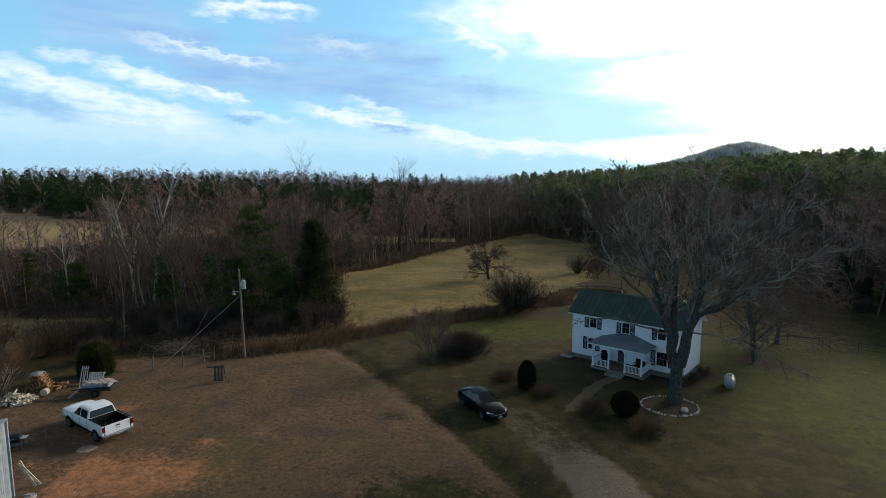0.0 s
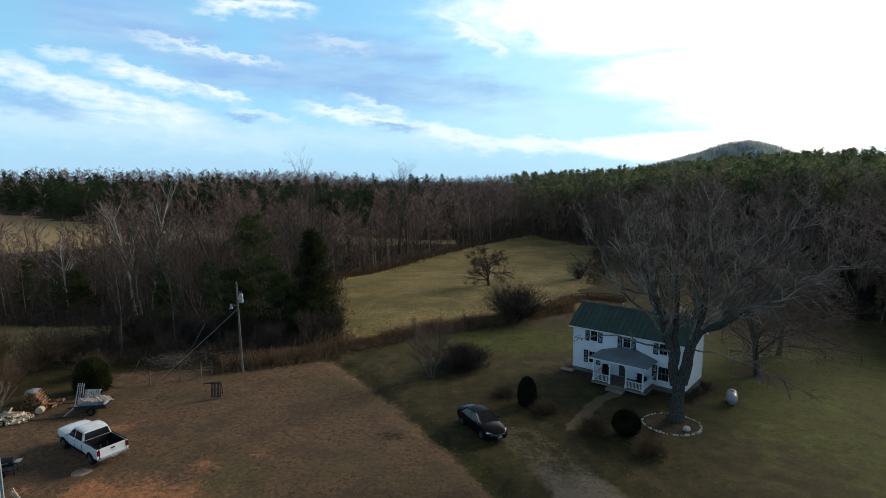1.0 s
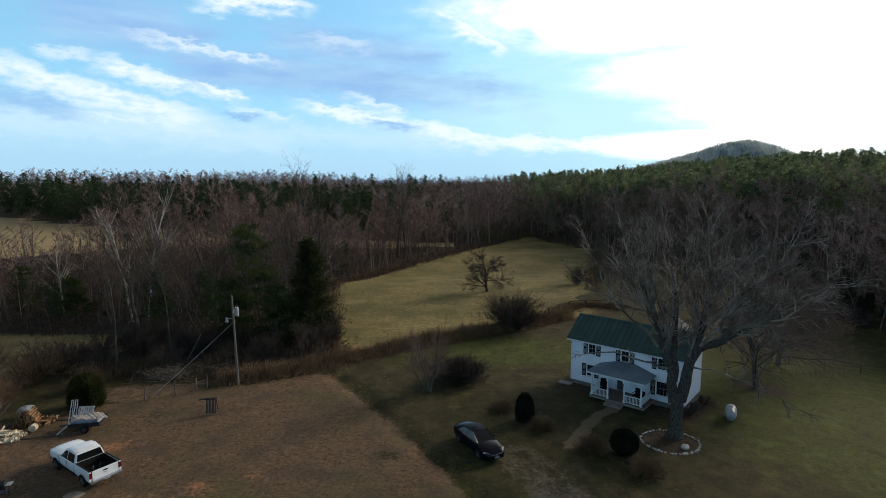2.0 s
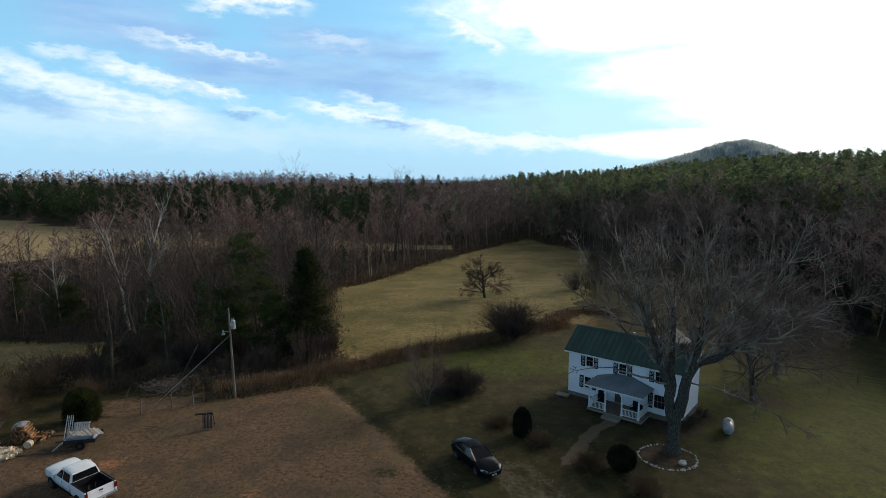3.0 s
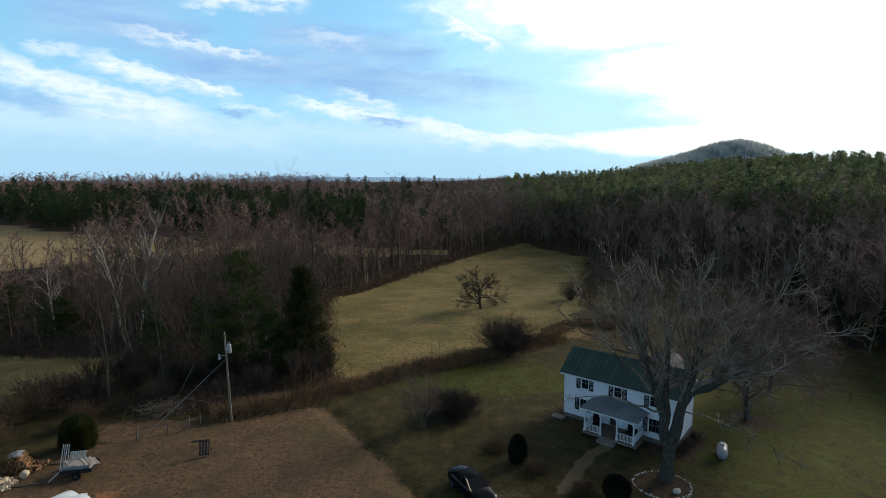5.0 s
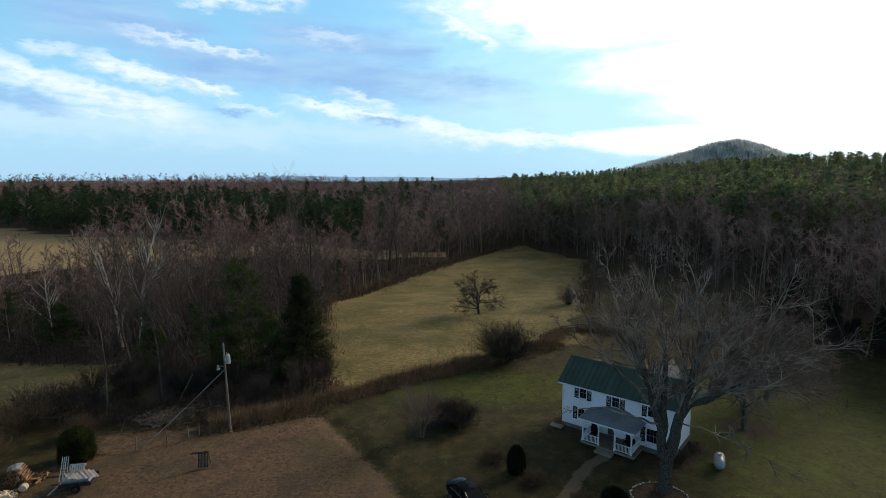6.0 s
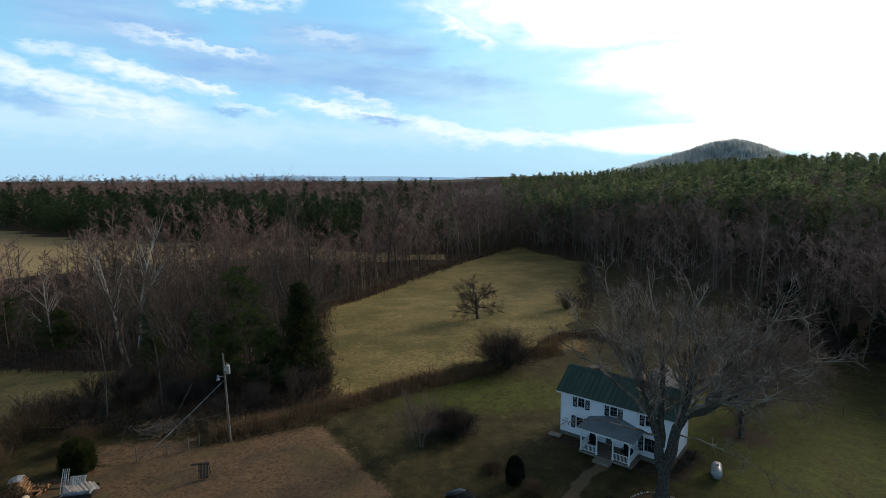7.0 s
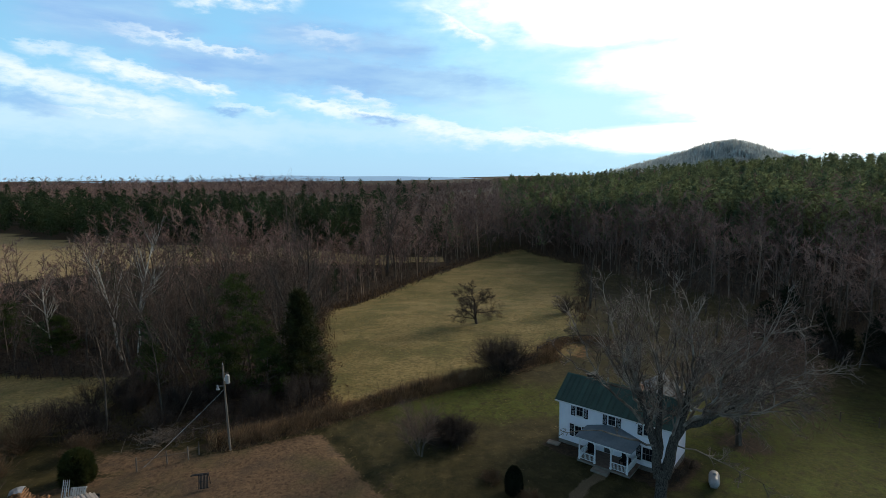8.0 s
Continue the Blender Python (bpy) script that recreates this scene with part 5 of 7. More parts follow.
def stone_ring():
    rng = random.Random(3)
    kinds = []
    for i in range(6):
        bm = bmesh.new()
        bmesh.ops.create_icosphere(bm, subdivisions=1, radius=1)
        for v in bm.verts:
            v.co *= 1 + rng.uniform(-0.22, 0.22)
        me = bpy.data.meshes.new("edging_stone")
        bm.to_mesh(me)
        bm.free()
        me.materials.append(M["white_stone"])
        kinds.append(me)
    ring = empty("tree_ring", pose(17.1, 38.55, ground_z(17.1, 38.55)), "ring of whitewashed stones round the old tree", "garden edging")
    n = 76
    for k in range(n):
        t = 6.283 * k / n + rng.uniform(-0.05, 0.05)
        s = rng.uniform(0.04, 0.105) * (1.2 if 3.6 < t < 5.9 else 0.85)
        ob = new("stone", kinds[k % 6])
        ob.parent = ring
        ob.matrix_basis = Matrix.LocRotScale((2.05 * math.cos(t) + rng.uniform(-0.06, 0.06), 1.85 * math.sin(t) + rng.uniform(-0.06, 0.06), s * 0.35),
                                             Euler((rng.uniform(0, 3), rng.uniform(0, 3), rng.uniform(0, 6))), (s * 1.2, s, s * 0.8))
    bm = bmesh.new()
    bmesh.ops.create_icosphere(bm, subdivisions=2, radius=1)
    for v in bm.verts:
        v.co = Vector((v.co.x * 0.36, v.co.y * 0.25, v.co.z * 0.2)) * (1 + 0.14 * noise.noise(v.co * 2.1))
    rock = part("garden_rock", bm, M["white_stone"], None, "", False, pose(17.75, 37.55, ground_z(17.8, 37.6) + 0.13, 12, 5, 30))
    tagged(rock, "large pale rock lying in the tree bed", "rock")


M["white_stone"] = plain("white_stone", (0.62, 0.60, 0.55), (0.36, 0.34, 0.30), 5, 0.9, bump=0.4, by_object=0.35)

build_big_tree()
stone_ring()
spread_spec = dict(sides=[7, 5, 4, 3, 0], steps=[5, 5, 3, 2, 1], kids=[15, 7, 7, 6, 0], angle=[(40, 88), (25, 65), (25, 65), (25, 75)],
                   ratio=[0.74, 0.55, 0.6, 0.5], thin=[0.5, 0.5, 0.6, 0.75], lift=[0.0, 0.05, -0.06, -0.08, -0.04], wob=0.14, taper=0.75, least=0.014, fine=3)
spread_spec["from"] = [0.16, 0.25, 0.2, 0.15]
droop_spec = dict(spread_spec, kids=[22, 9, 7, 6, 0], angle=[(35, 92), (25, 65), (25, 65), (25, 75)], ratio=[0.86, 0.55, 0.6, 0.5], thin=[0.36, 0.5, 0.6, 0.75])
droop_spec["from"] = [0.1, 0.2, 0.2, 0.15]
tree_thing("lawn_tree", bare_meshes("lawn_tree", 9, 9.0, 0.34, droop_spec, M["bark"], M["twigs_lawn"]), tree_pose(30.3, 50.2, 0.5),
           "leafless spreading tree with drooping twigs on the lawn", "tree")
tree_thing("lawn_tree", bare_meshes("lawn_tree_b", 12, 8.5, 0.28, droop_spec, M["bark"], M["twigs_lawn"]), tree_pose(37.5, 58.5, 1.9),
           "leafless grey tree at the lawn's far edge", "tree")

# along the field and in it
tree_thing("field_tree", bare_meshes("field_tree", 31, 5.0, 0.22, dict(spread_spec, kids=[17, 8, 8, 7, 0], ratio=[0.72, 0.6, 0.6, 0.6], angle=[(40, 85), (25, 60), (25, 65), (25, 75)]), M["twigs_dark"], M["twigs_dark"]), tree_pose(8.1, 92.7, 0.2, 1.12, 1.1), "small round leafless tree standing in the field", "tree")
shrub("thicket", 9.6, 69.2, bushy("thicket", 32, 9.4, 4.8, 210, 0.035, M["twigs_dark"], M["twigs_dark"], 1.0, (7, 7)), ("framework", "crown"), "large dark leafless thicket at the field's edge", "shrub")
shrub("field_bush", 25.3, 99.0, bushy("field_bush", 33, 5.4, 3.6, 80, 0.03, M["twigs_dark"], M["twigs_dark"], 1.0), ("framework", "crown"), "brown leafless bush beside the field", "shrub")
tree_thing("snag", bare_meshes("snag", 34, 10.5, 0.26, dict(WOOD_SPEC, kids=[9, 4, 4, 0], thin=[0.6, 0.6, 0.6], **{"from": [0.15, 0.25, 0.2]}), M["bark"], M["twigs_dark"]), tree_pose(31.0, 103.0, 0.2), "dark leafless tree behind the house", "tree")
for i, (x, y, s) in enumerate(((28.5, 84, 0.5), (32, 86, 0.55), (36.5, 84.5, 0.6), (41, 79, 0.6), (45, 76, 0.62), (40.5, 87, 0.66), (51, 72, 0.6), (34, 78, 0.42), (46, 84, 0.66))):
    tree_thing("edge_tree", bare_meshes("edge_tree", 140 + i, 14, 0.17, WOOD_SPEC, M["bark"], M["twigs"]), tree_pose(x, y, i * 1.3, s, 1.3), "slim leafless tree at the edge of the wood", "tree", "trees behind the house")

# yard shrubs
tree_thing("yard_tree", bushy("yard_tree", 41, 5.2, 5.4, 7, 0.05, M["bark"], M["twigs"], 0.85, (24, 14), 5), tree_pose(-0.9, 48.1, 0.4), "small leafless tree with several thin stems", "tree")
shrub("round_bush", 2.0, 51.0, bushy("round_bush", 42, 5.2, 2.0, 420, 0.026, M["twigs_dark"], M["twigs_dark"], 1.05, (8, 7)), ("framework", "crown"), "dense dark rounded leafless bush", "shrub")
cone = lambda u: 2.25 if u is None else 0.72 * math.sqrt(max(1 - (1.55 * u - 0.55) ** 2 if u > 0.355 else 1 - (0.355 - u) ** 2 * 3, 0.01))
ball = lambda u: 1.75 if u is None else 0.98 * math.sqrt(max(1 - (2 * u - 1) ** 2, 0.02))
shrub("clipped_evergreen", 6.85, 42.0, (leafy_shape("cone_leaf", 43, cone, 5200, 0.16, 0.035, M["needles_dark"]), core("cone_core", cone, M["needles_dark"])), ("foliage", "inner_wood"),
      "dark upright egg-shaped clipped evergreen on the lawn", "shrub")
shrub("clipped_evergreen", 13.05, 36.7, (leafy_shape("ball_leaf", 44, ball, 5200, 0.16, 0.035, M["needles_dark"]), core("ball_core", ball, M["needles_dark"])), ("foliage", "inner_wood"),
      "dark ball-shaped clipped evergreen beside the path", "shrub")
ever = lambda u: 2.75 if u is None else 1.28 * math.sqrt(max(1 - (1.5 * u - 0.5) ** 2, 0.02))
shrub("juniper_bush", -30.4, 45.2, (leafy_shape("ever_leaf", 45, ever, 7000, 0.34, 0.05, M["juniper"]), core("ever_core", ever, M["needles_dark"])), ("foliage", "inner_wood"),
      "round olive-green evergreen bush by the woodpile", "shrub")
for i, (x, y, w, h) in enumerate(((5.2, 43.9, 1.7, 0.9), (8.1, 40.6, 2.0, 1.0), (10.9, 37.0, 2.3, 1.3), (13.6, 34.2, 2.4, 1.1))):
    shrub("low_shrub", x, y, bushy("low_shrub", 50 + i, w * 1.2, h * 0.85, 130, 0.012, M["brush"], M["brush"], 1.05, (6, 6)), ("framework", "crown"), "low brown leafless shrub beside the drive", "shrub", i, "low shrubs")
for i, (x, y, w, h) in enumerate(((14.6, 49.3, 1.6, 0.5), (19.3, 42.3, 1.8, 0.8), (20.6, 43.2, 1.5, 0.9), (21.6, 44.2, 1.4, 0.8), (23.0, 45.6, 1.6, 1.0))):
    shrub("foundation_shrub", x, y, bushy("foundation_shrub", 150 + i, w, h, 45, 0.01, M["brush"], M["twigs_dark"], 1.0, (5, 5)), ("framework", "crown"), "low bare shrub along the house wall", "shrub", i, "shrubs along the house")
for i, (x, y, w, h) in enumerate(((-37.5, 44, 5, 3.4), (-42, 47, 6, 4.2), (-35.0, 40.2, 3.5, 3.2), (-39.5, 51, 6, 3.6), (-46, 53, 7, 4), (-33.0, 49.5, 4, 2.2), (-36.2, 36.3, 4, 4.4))):
    shrub("bare_thicket", x, y, bushy("bare_thicket", 70 + i, w, h, 95, 0.034 if i in (2, 6) else 0.022, M["bark_birch"] if i in (2, 6) else M["brush"], M["brush"] if i not in (2, 6) else M["twigs"], 1.0, (6, 6)), ("framework", "crown"),
          "tangled leafless thicket at the yard's edge", "shrub", i, "thickets at the yard's edge")

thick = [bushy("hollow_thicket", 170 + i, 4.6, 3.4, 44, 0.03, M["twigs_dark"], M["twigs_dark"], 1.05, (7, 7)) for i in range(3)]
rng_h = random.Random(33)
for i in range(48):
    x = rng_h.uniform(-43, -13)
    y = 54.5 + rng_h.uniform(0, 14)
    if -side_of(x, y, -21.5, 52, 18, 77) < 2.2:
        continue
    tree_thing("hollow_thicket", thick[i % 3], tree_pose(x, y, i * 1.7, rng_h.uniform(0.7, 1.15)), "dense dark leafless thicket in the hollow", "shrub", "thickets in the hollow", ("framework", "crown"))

# evergreens and pale trees at the hollow
tree_thing("cedar", conifer_meshes("cedar", 91, 12.6, 3.7, 32, 9, 15, 0.5, 0.045, M["bark"], M["cedar"], 0.04, 0.62), tree_pose(-15.9, 65.6, 0), "dense dark green cone-shaped cedar", "tree")
tree_thing("pine", pine_meshes("pine", 92, 14.6, 4.2, 11, M["bark"], M["needles"], 0.2), tree_pose(-22.3, 66, 0), "tall open green pine at the wood's edge", "tree")
for i, (x, y, h, w) in enumerate(((-19.4, 62.8, 7.2, 2.9), (-24.9, 63.6, 8.6, 2.4), (-35.2, 66.5, 6.5, 1.9), (-62, 90, 8, 2.6), (-75, 96, 9, 3), (-55, 96, 8, 2.5))):
    tree_thing("pine", pine_meshes("young_pine", 93 + i, h, w, 8, M["bark"], M["needles"], 0.12), tree_pose(x, y, i), "young dark green pine in the hollow", "tree", "young pines")
pale_spec = dict(WOOD_SPEC, thin=[0.62, 0.62, 0.6], wob=0.06, ratio=[0.42, 0.5, 0.5], lift=[0.06, 0.14, 0.08, 0.03], kids=[12, 6, 5, 0], angle=[(22, 45), (22, 48), (25, 60)], sides=[7, 5, 3, 0], fine=3)
syc = bare_meshes("sycamore", 101, 22, 0.36, pale_spec, M["bark_pale"], M["twigs"])
tree_thing("sycamore", syc, tree_pose(-46.8, 84.8, 0.7, 0.88), "tall leafless sycamore with white upper limbs", "tree")
tree_thing("sycamore", bare_meshes("sycamore_b", 102, 19, 0.27, pale_spec, M["bark_pale"], M["twigs"]), tree_pose(-50.4, 86.5, 2.2, 0.86), "tall leafless sycamore with white upper limbs", "tree")
tree_thing("pale_tree", bare_meshes("pale_tree", 103, 12.5, 0.17, pale_spec, M["bark_birch"], M["twigs"]), tree_pose(-66.5, 93.4, 0.1), "slim pale-barked leafless tree", "tree")
tree_thing("pale_tree", bare_meshes("pale_tree_b", 104, 13, 0.13, pale_spec, M["bark"], M["twigs"]), tree_pose(-30, 78, 0.1), "slim grey leafless tree", "tree")
for i, (x, y, s) in enumerate(((-38.4, 144, 1.2), (-37.0, 146.5, 1.12), (-16.2, 148, 1.15), (-12.6, 150, 1.24), (-10.2, 149, 1.18))):
    tree_thing("tall_tree", bare_meshes("tall_tree", 110 + i, 18.5, 0.24, dict(WOOD_SPEC, angle=[(18, 42), (22, 50), (25, 70)]), M["bark"], M["twigs"]), tree_pose(x, y, i * 1.9, s), "tall leafless hardwood rising above the wood", "tree", "tall trees")
tree_thing("red_maple", bare_meshes("red_maple", 105, 16, 0.2, WOOD_SPEC, M["bark"], M["twigs_red"]), tree_pose(-41.5, 100, 1.0, 1.0, 1.25), "leafless maple reddened by its buds", "tree")


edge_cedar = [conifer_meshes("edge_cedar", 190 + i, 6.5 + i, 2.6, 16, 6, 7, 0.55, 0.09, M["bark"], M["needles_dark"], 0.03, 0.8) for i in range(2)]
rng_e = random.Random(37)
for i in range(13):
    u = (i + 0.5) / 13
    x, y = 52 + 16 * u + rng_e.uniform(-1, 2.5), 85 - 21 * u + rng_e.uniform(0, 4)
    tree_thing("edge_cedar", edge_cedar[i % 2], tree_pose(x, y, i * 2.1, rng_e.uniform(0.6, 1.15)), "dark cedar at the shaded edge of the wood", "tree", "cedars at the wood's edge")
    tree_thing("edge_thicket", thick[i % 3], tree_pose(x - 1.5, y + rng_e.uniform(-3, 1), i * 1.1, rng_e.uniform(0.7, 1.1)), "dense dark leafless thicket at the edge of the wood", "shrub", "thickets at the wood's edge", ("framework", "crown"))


# ---- hedge, brush and grass ----
def build_hedge():
    rng = random.Random(17)
    t, g = Tubes(), Tubes()
    bank = [(17.0, 77.0), (19.8, 81.2), (22.6, 82.6), (25.4, 82.2), (27.6, 80.2)]
    for (ax, ay), (bx, by) in [*zip(HEDGE, HEDGE[1:]), *zip(bank, bank[1:])]:
        L = math.hypot(bx - ax, by - ay)
        for _ in range(int(L * 240)):
            u, off = rng.random(), rng.gauss(0, 1.0)
            x, y = ax + (bx - ax) * u - (by - ay) / L * off, ay + (by - ay) * u + (bx - ax) / L * off
            h = (1.5 if y < 76.0 else 0.5) * (1.0 + 0.8 * noise.noise((x * 0.2, y * 0.2, 1)) + 0.4 * noise.noise((x * 0.8, y * 0.8, 3))) * rng.uniform(0.5, 1.15) * math.exp(-off * off * 0.3)
            p = Vector((x, y, ground_z(x, y) - 0.05))
            q = p + Vector((rng.gauss(0, 0.35), rng.gauss(0, 0.35), h))
            (t if rng.random() < 0.45 else g).blade(p, q, rng.uniform(0.012, 0.04), rng)
            for _ in range(2):
                m = p.lerp(q, rng.uniform(0.3, 0.9))
                t.blade(m, m + Vector((rng.gauss(0, 0.35), rng.gauss(0, 0.35), rng.uniform(-0.1, 0.35))), 0.014, rng)
    for _ in range(46):
        i = rng.randrange(len(HEDGE) - 1)
        u = rng.random()
        x, y = HEDGE[i][0] + (HEDGE[i + 1][0] - HEDGE[i][0]) * u, HEDGE[i][1] + (HEDGE[i + 1][1] - HEDGE[i][1]) * u + rng.gauss(0, 0.5)
        p = Vector((x, y, ground_z(x, y) - 0.05))
        pts, d = bend(rng, p, Vector((0, 0, 1)), rng.uniform(1.6, 3.6), 4, 0.08, 0.02)
        t.tube(pts, [0.025, 0.02, 0.016, 0.012, 0.006], 3)
        for _ in range(9):
            m = pts[rng.randrange(1, 4)]
            t.blade(m, m + Vector((rng.gauss(0, 0.3), rng.gauss(0, 0.3), rng.uniform(0.2, 0.8))), 0.012, rng)
    tagged(new("hedgerow", t.mesh("hedgerow", M["brush"])), "dark overgrown leafless hedgerow between yard and field", "hedge", "", "stuff")
    tagged(new("hedge_grass", g.mesh("hedge_grass", M["dead_grass"])), "tall dead straw-coloured grass along the hedgerow", "grass", "", "stuff")


def scatter_grass():
    """Tufts of winter grass over yard and field, and leaf litter with saplings in the hollow."""
    rng = random.Random(23)
    t, w = Tubes(), Tubes()
    for _ in range(12000):
        y = 18 + 52 * rng.random() ** 0.9
        x = rng.uniform(-0.85, 0.85) * y
        if math.hypot(x - 17.1, y - 38.5) < 2.0 or near_line(x, y, [(5.6, 36.2), (7.2, 32.8), (9.4, 25.5)]) < 1.6:
            continue
        p = HOUSE.inverted() @ Vector((x, y, 0))
        if -0.3 < p.x < HW + 0.3 and -3.3 < p.y < HD + 5:
            continue
        dens = noise.noise((x * 0.22, y * 0.22, 2)) + 0.35
        if rng.random() > dens:
            continue
        z = ground_z(x, y)
        for _ in range(3):
            a = rng.uniform(0, 6.28)
            L = rng.uniform(0.05, 0.11)
            q = Vector((x + rng.gauss(0, 0.08), y + rng.gauss(0, 0.08), z - 0.01))
            t.blade(q, q + Vector((math.cos(a) * L, math.sin(a) * L, L * rng.uniform(0.1, 0.4))), rng.uniform(0.02, 0.05), rng)
    hay = Tubes()
    for _ in range(12000):
        x, y = rng.uniform(-22, 44), rng.uniform(58, 150)
        if in_field(x, y) < 0.5 or noise.noise((x * 0.1, y * 0.45, 4)) < -0.15:
            continue
        z = ground_z(x, y)
        for _ in range(2):
            a, L = rng.uniform(0, 6.28), rng.uniform(0.12, 0.3)
            q = Vector((x + rng.gauss(0, 0.2), y + rng.gauss(0, 0.2), z - 0.02))
            hay.blade(q, q + Vector((math.cos(a) * L, math.sin(a) * L, L * rng.uniform(0.1, 0.35))), rng.uniform(0.04, 0.08), rng)
    tagged(new("field_stubble", hay.mesh("field_stubble", M["hay_blades"])), "low straw-coloured stubble of the mown field", "grass", "", "stuff")
    tagged(new("grass_tufts", t.mesh("grass_tufts", M["grass_blades"])), "low tufts of dormant straw and green grass", "grass", "", "stuff")
    for _ in range(11000):
        x, y = rng.uniform(-85, -10), 52 + 60 * rng.random() ** 1.5
        if in_field(x, y) > -1 or -side_of(x, y, -21.5, 51, 18, 76) < 0.6 or (x < -38 and y < 72 + (-38 - x) * 0.35):
            continue
        z = ground_z(x, y)
        h = rng.uniform(0.4, 1.8) * (1 + noise.noise((x * 0.1, y * 0.1, 9)))
        p = Vector((x, y, z - 0.05))
        q = p + Vector((rng.gauss(0, 0.25), rng.gauss(0, 0.25), h))
        w.blade(p, q, rng.uniform(0.015, 0.05), rng)
        for _ in range(5):
            m = p.lerp(q, rng.uniform(0.2, 0.95))
            w.blade(m, m + Vector((rng.gauss(0, 0.5), rng.gauss(0, 0.5), rng.uniform(-0.1, 0.5))), 0.02, rng)
    for _ in range(16000):
        az, r = rng.uniform(-0.74, 0.74), 60 + 145 * rng.random() ** 1.2
        x, y = r * math.sin(az), r * math.cos(az)
        if wooded(x, y) in (0, 4) or (x < 0 and r < 90):
            continue
        z = ground_z(x, y)
        h = rng.uniform(0.8, 3.2) * (1 + 0.8 * noise.noise((x * 0.07, y * 0.07, 9)))
        p = Vector((x, y, z - 0.05))
        q = p + Vector((rng.gauss(0, 0.4), rng.gauss(0, 0.4), h))
        w.blade(p, q, rng.uniform(0.03, 0.08), rng)
        for _ in range(5):
            m = p.lerp(q, rng.uniform(0.2, 0.95))
            w.blade(m, m + Vector((rng.gauss(0, 0.8), rng.gauss(0, 0.8), rng.uniform(-0.1, 0.8))), 0.05, rng)
    tagged(new("undergrowth", w.mesh("undergrowth", M["twigs_dark"])), "brown leafless undergrowth on the floor of the hollow", "undergrowth", "", "stuff")


M["hay_blades"] = plain("hay_blades", (0.36, 0.285, 0.125), (0.27, 0.225, 0.095), 0.1, 0.95, island=0.3, spec=0.1, thin=0.4)
M["grass_blades"] = plain("grass_blades", (0.24, 0.18, 0.095), (0.15, 0.125, 0.055), 0.09, 0.95, island=0.4, spec=0.1, thin=0.4)
def build_field_margin():
    """Straw-coloured grass and brush where field meets wood."""
    rng = random.Random(19)
    g, t = Tubes(), Tubes()
    line = FIELD_EDGE + [(45.5, 160), (25.5, 92)]
    for (ax, ay), (bx, by) in zip(line, line[1:]):
        L = math.hypot(bx - ax, by - ay)
        for _ in range(int(L * (34 if bx < 45 and by != 92 else 12))):
            u, off = rng.random(), rng.gauss(0.8, 1.3)
            x, y = ax + (bx - ax) * u - (by - ay) / L * off, ay + (by - ay) * u + (bx - ax) / L * off
            h = rng.uniform(0.3, 1.1) * (1.1 + 0.8 * noise.noise((x * 0.2, y * 0.2, 6))) * (1.5 if off > 1.5 else 1)
            p = Vector((x, y, ground_z(x, y) - 0.05))
            q = p + Vector((rng.gauss(0, 0.3), rng.gauss(0, 0.3), h))
            s = g if rng.random() < 0.6 else t
            s.blade(p, q, rng.uniform(0.03, 0.08), rng)
            for _ in range(2):
                m = p.lerp(q, rng.uniform(0.2, 0.9))
                s.blade(m, m + Vector((rng.gauss(0, 0.4), rng.gauss(0, 0.4), rng.uniform(0, 0.4))), 0.035, rng)
    tagged(new("margin_grass", g.mesh("margin_grass", M["brush"])), "rusty dead grass along the field's margin", "grass", "", "stuff")
    tagged(new("margin_brush", t.mesh("margin_brush", M["twigs_dark"])), "low dark brush along the field's margin", "undergrowth", "", "stuff")


build_hedge()
scatter_grass()
build_field_margin()


# ---- vehicles ----
M["black_paint"] = plain("black_paint", (0.002, 0.003, 0.006), (0.004, 0.005, 0.009), 1.5, 0.22, 0.0, coat=0.0, spec=0.2)
M["white_paint"] = plain("white_paint", (0.77, 0.80, 0.85), (0.70, 0.72, 0.75), 1.2, 0.25, 0.0, coat=0.4)
M["car_glass"] = glass("car_glass", (0.003, 0.0035, 0.005), 0.06, 0.45)
M["rubber"] = plain("rubber", (0.008, 0.008, 0.008), (0.016, 0.015, 0.015), 8, 0.9, spec=0.15)
M["alloy"] = plain("alloy", (0.12, 0.12, 0.125), (0.07, 0.07, 0.075), 6, 0.45, 0.7)
M["chrome"] = plain("chrome", (0.45, 0.45, 0.46), (0.32, 0.32, 0.33), 5, 0.35, 0.9)
M["liner"] = plain("liner", (0.006, 0.006, 0.007), (0.013, 0.013, 0.014), 5, 0.8, spec=0.15)
M["red_lamp"] = plain("red_lamp", (0.16, 0.008, 0.008), (0.10, 0.006, 0.006), 5, 0.2, coat=0.5)
M["clear_lamp"] = plain("clear_lamp", (0.55, 0.56, 0.58), (0.42, 0.43, 0.45), 5, 0.15, 0.2, coat=0.6)
M["plate"] = plain("plate", (0.6, 0.6, 0.6), (0.5, 0.5, 0.52), 6, 0.5)


def loft(rings, close=True):
    """A skin over rings of equal point count, with end caps."""
    bm = bmesh.new()
    rows = [[bm.verts.new(p) for p in ring] for ring in rings]
    n = len(rows[0])
    for a, b in zip(rows, rows[1:]):
        for k in range(n):
            bm.faces.new((a[k], a[(k + 1) % n], b[(k + 1) % n], b[k]))
    bm.faces.new(rows[0][::-1])
    bm.faces.new(rows[-1])
    bmesh.ops.recalc_face_normals(bm, faces=bm.faces)
    return bm


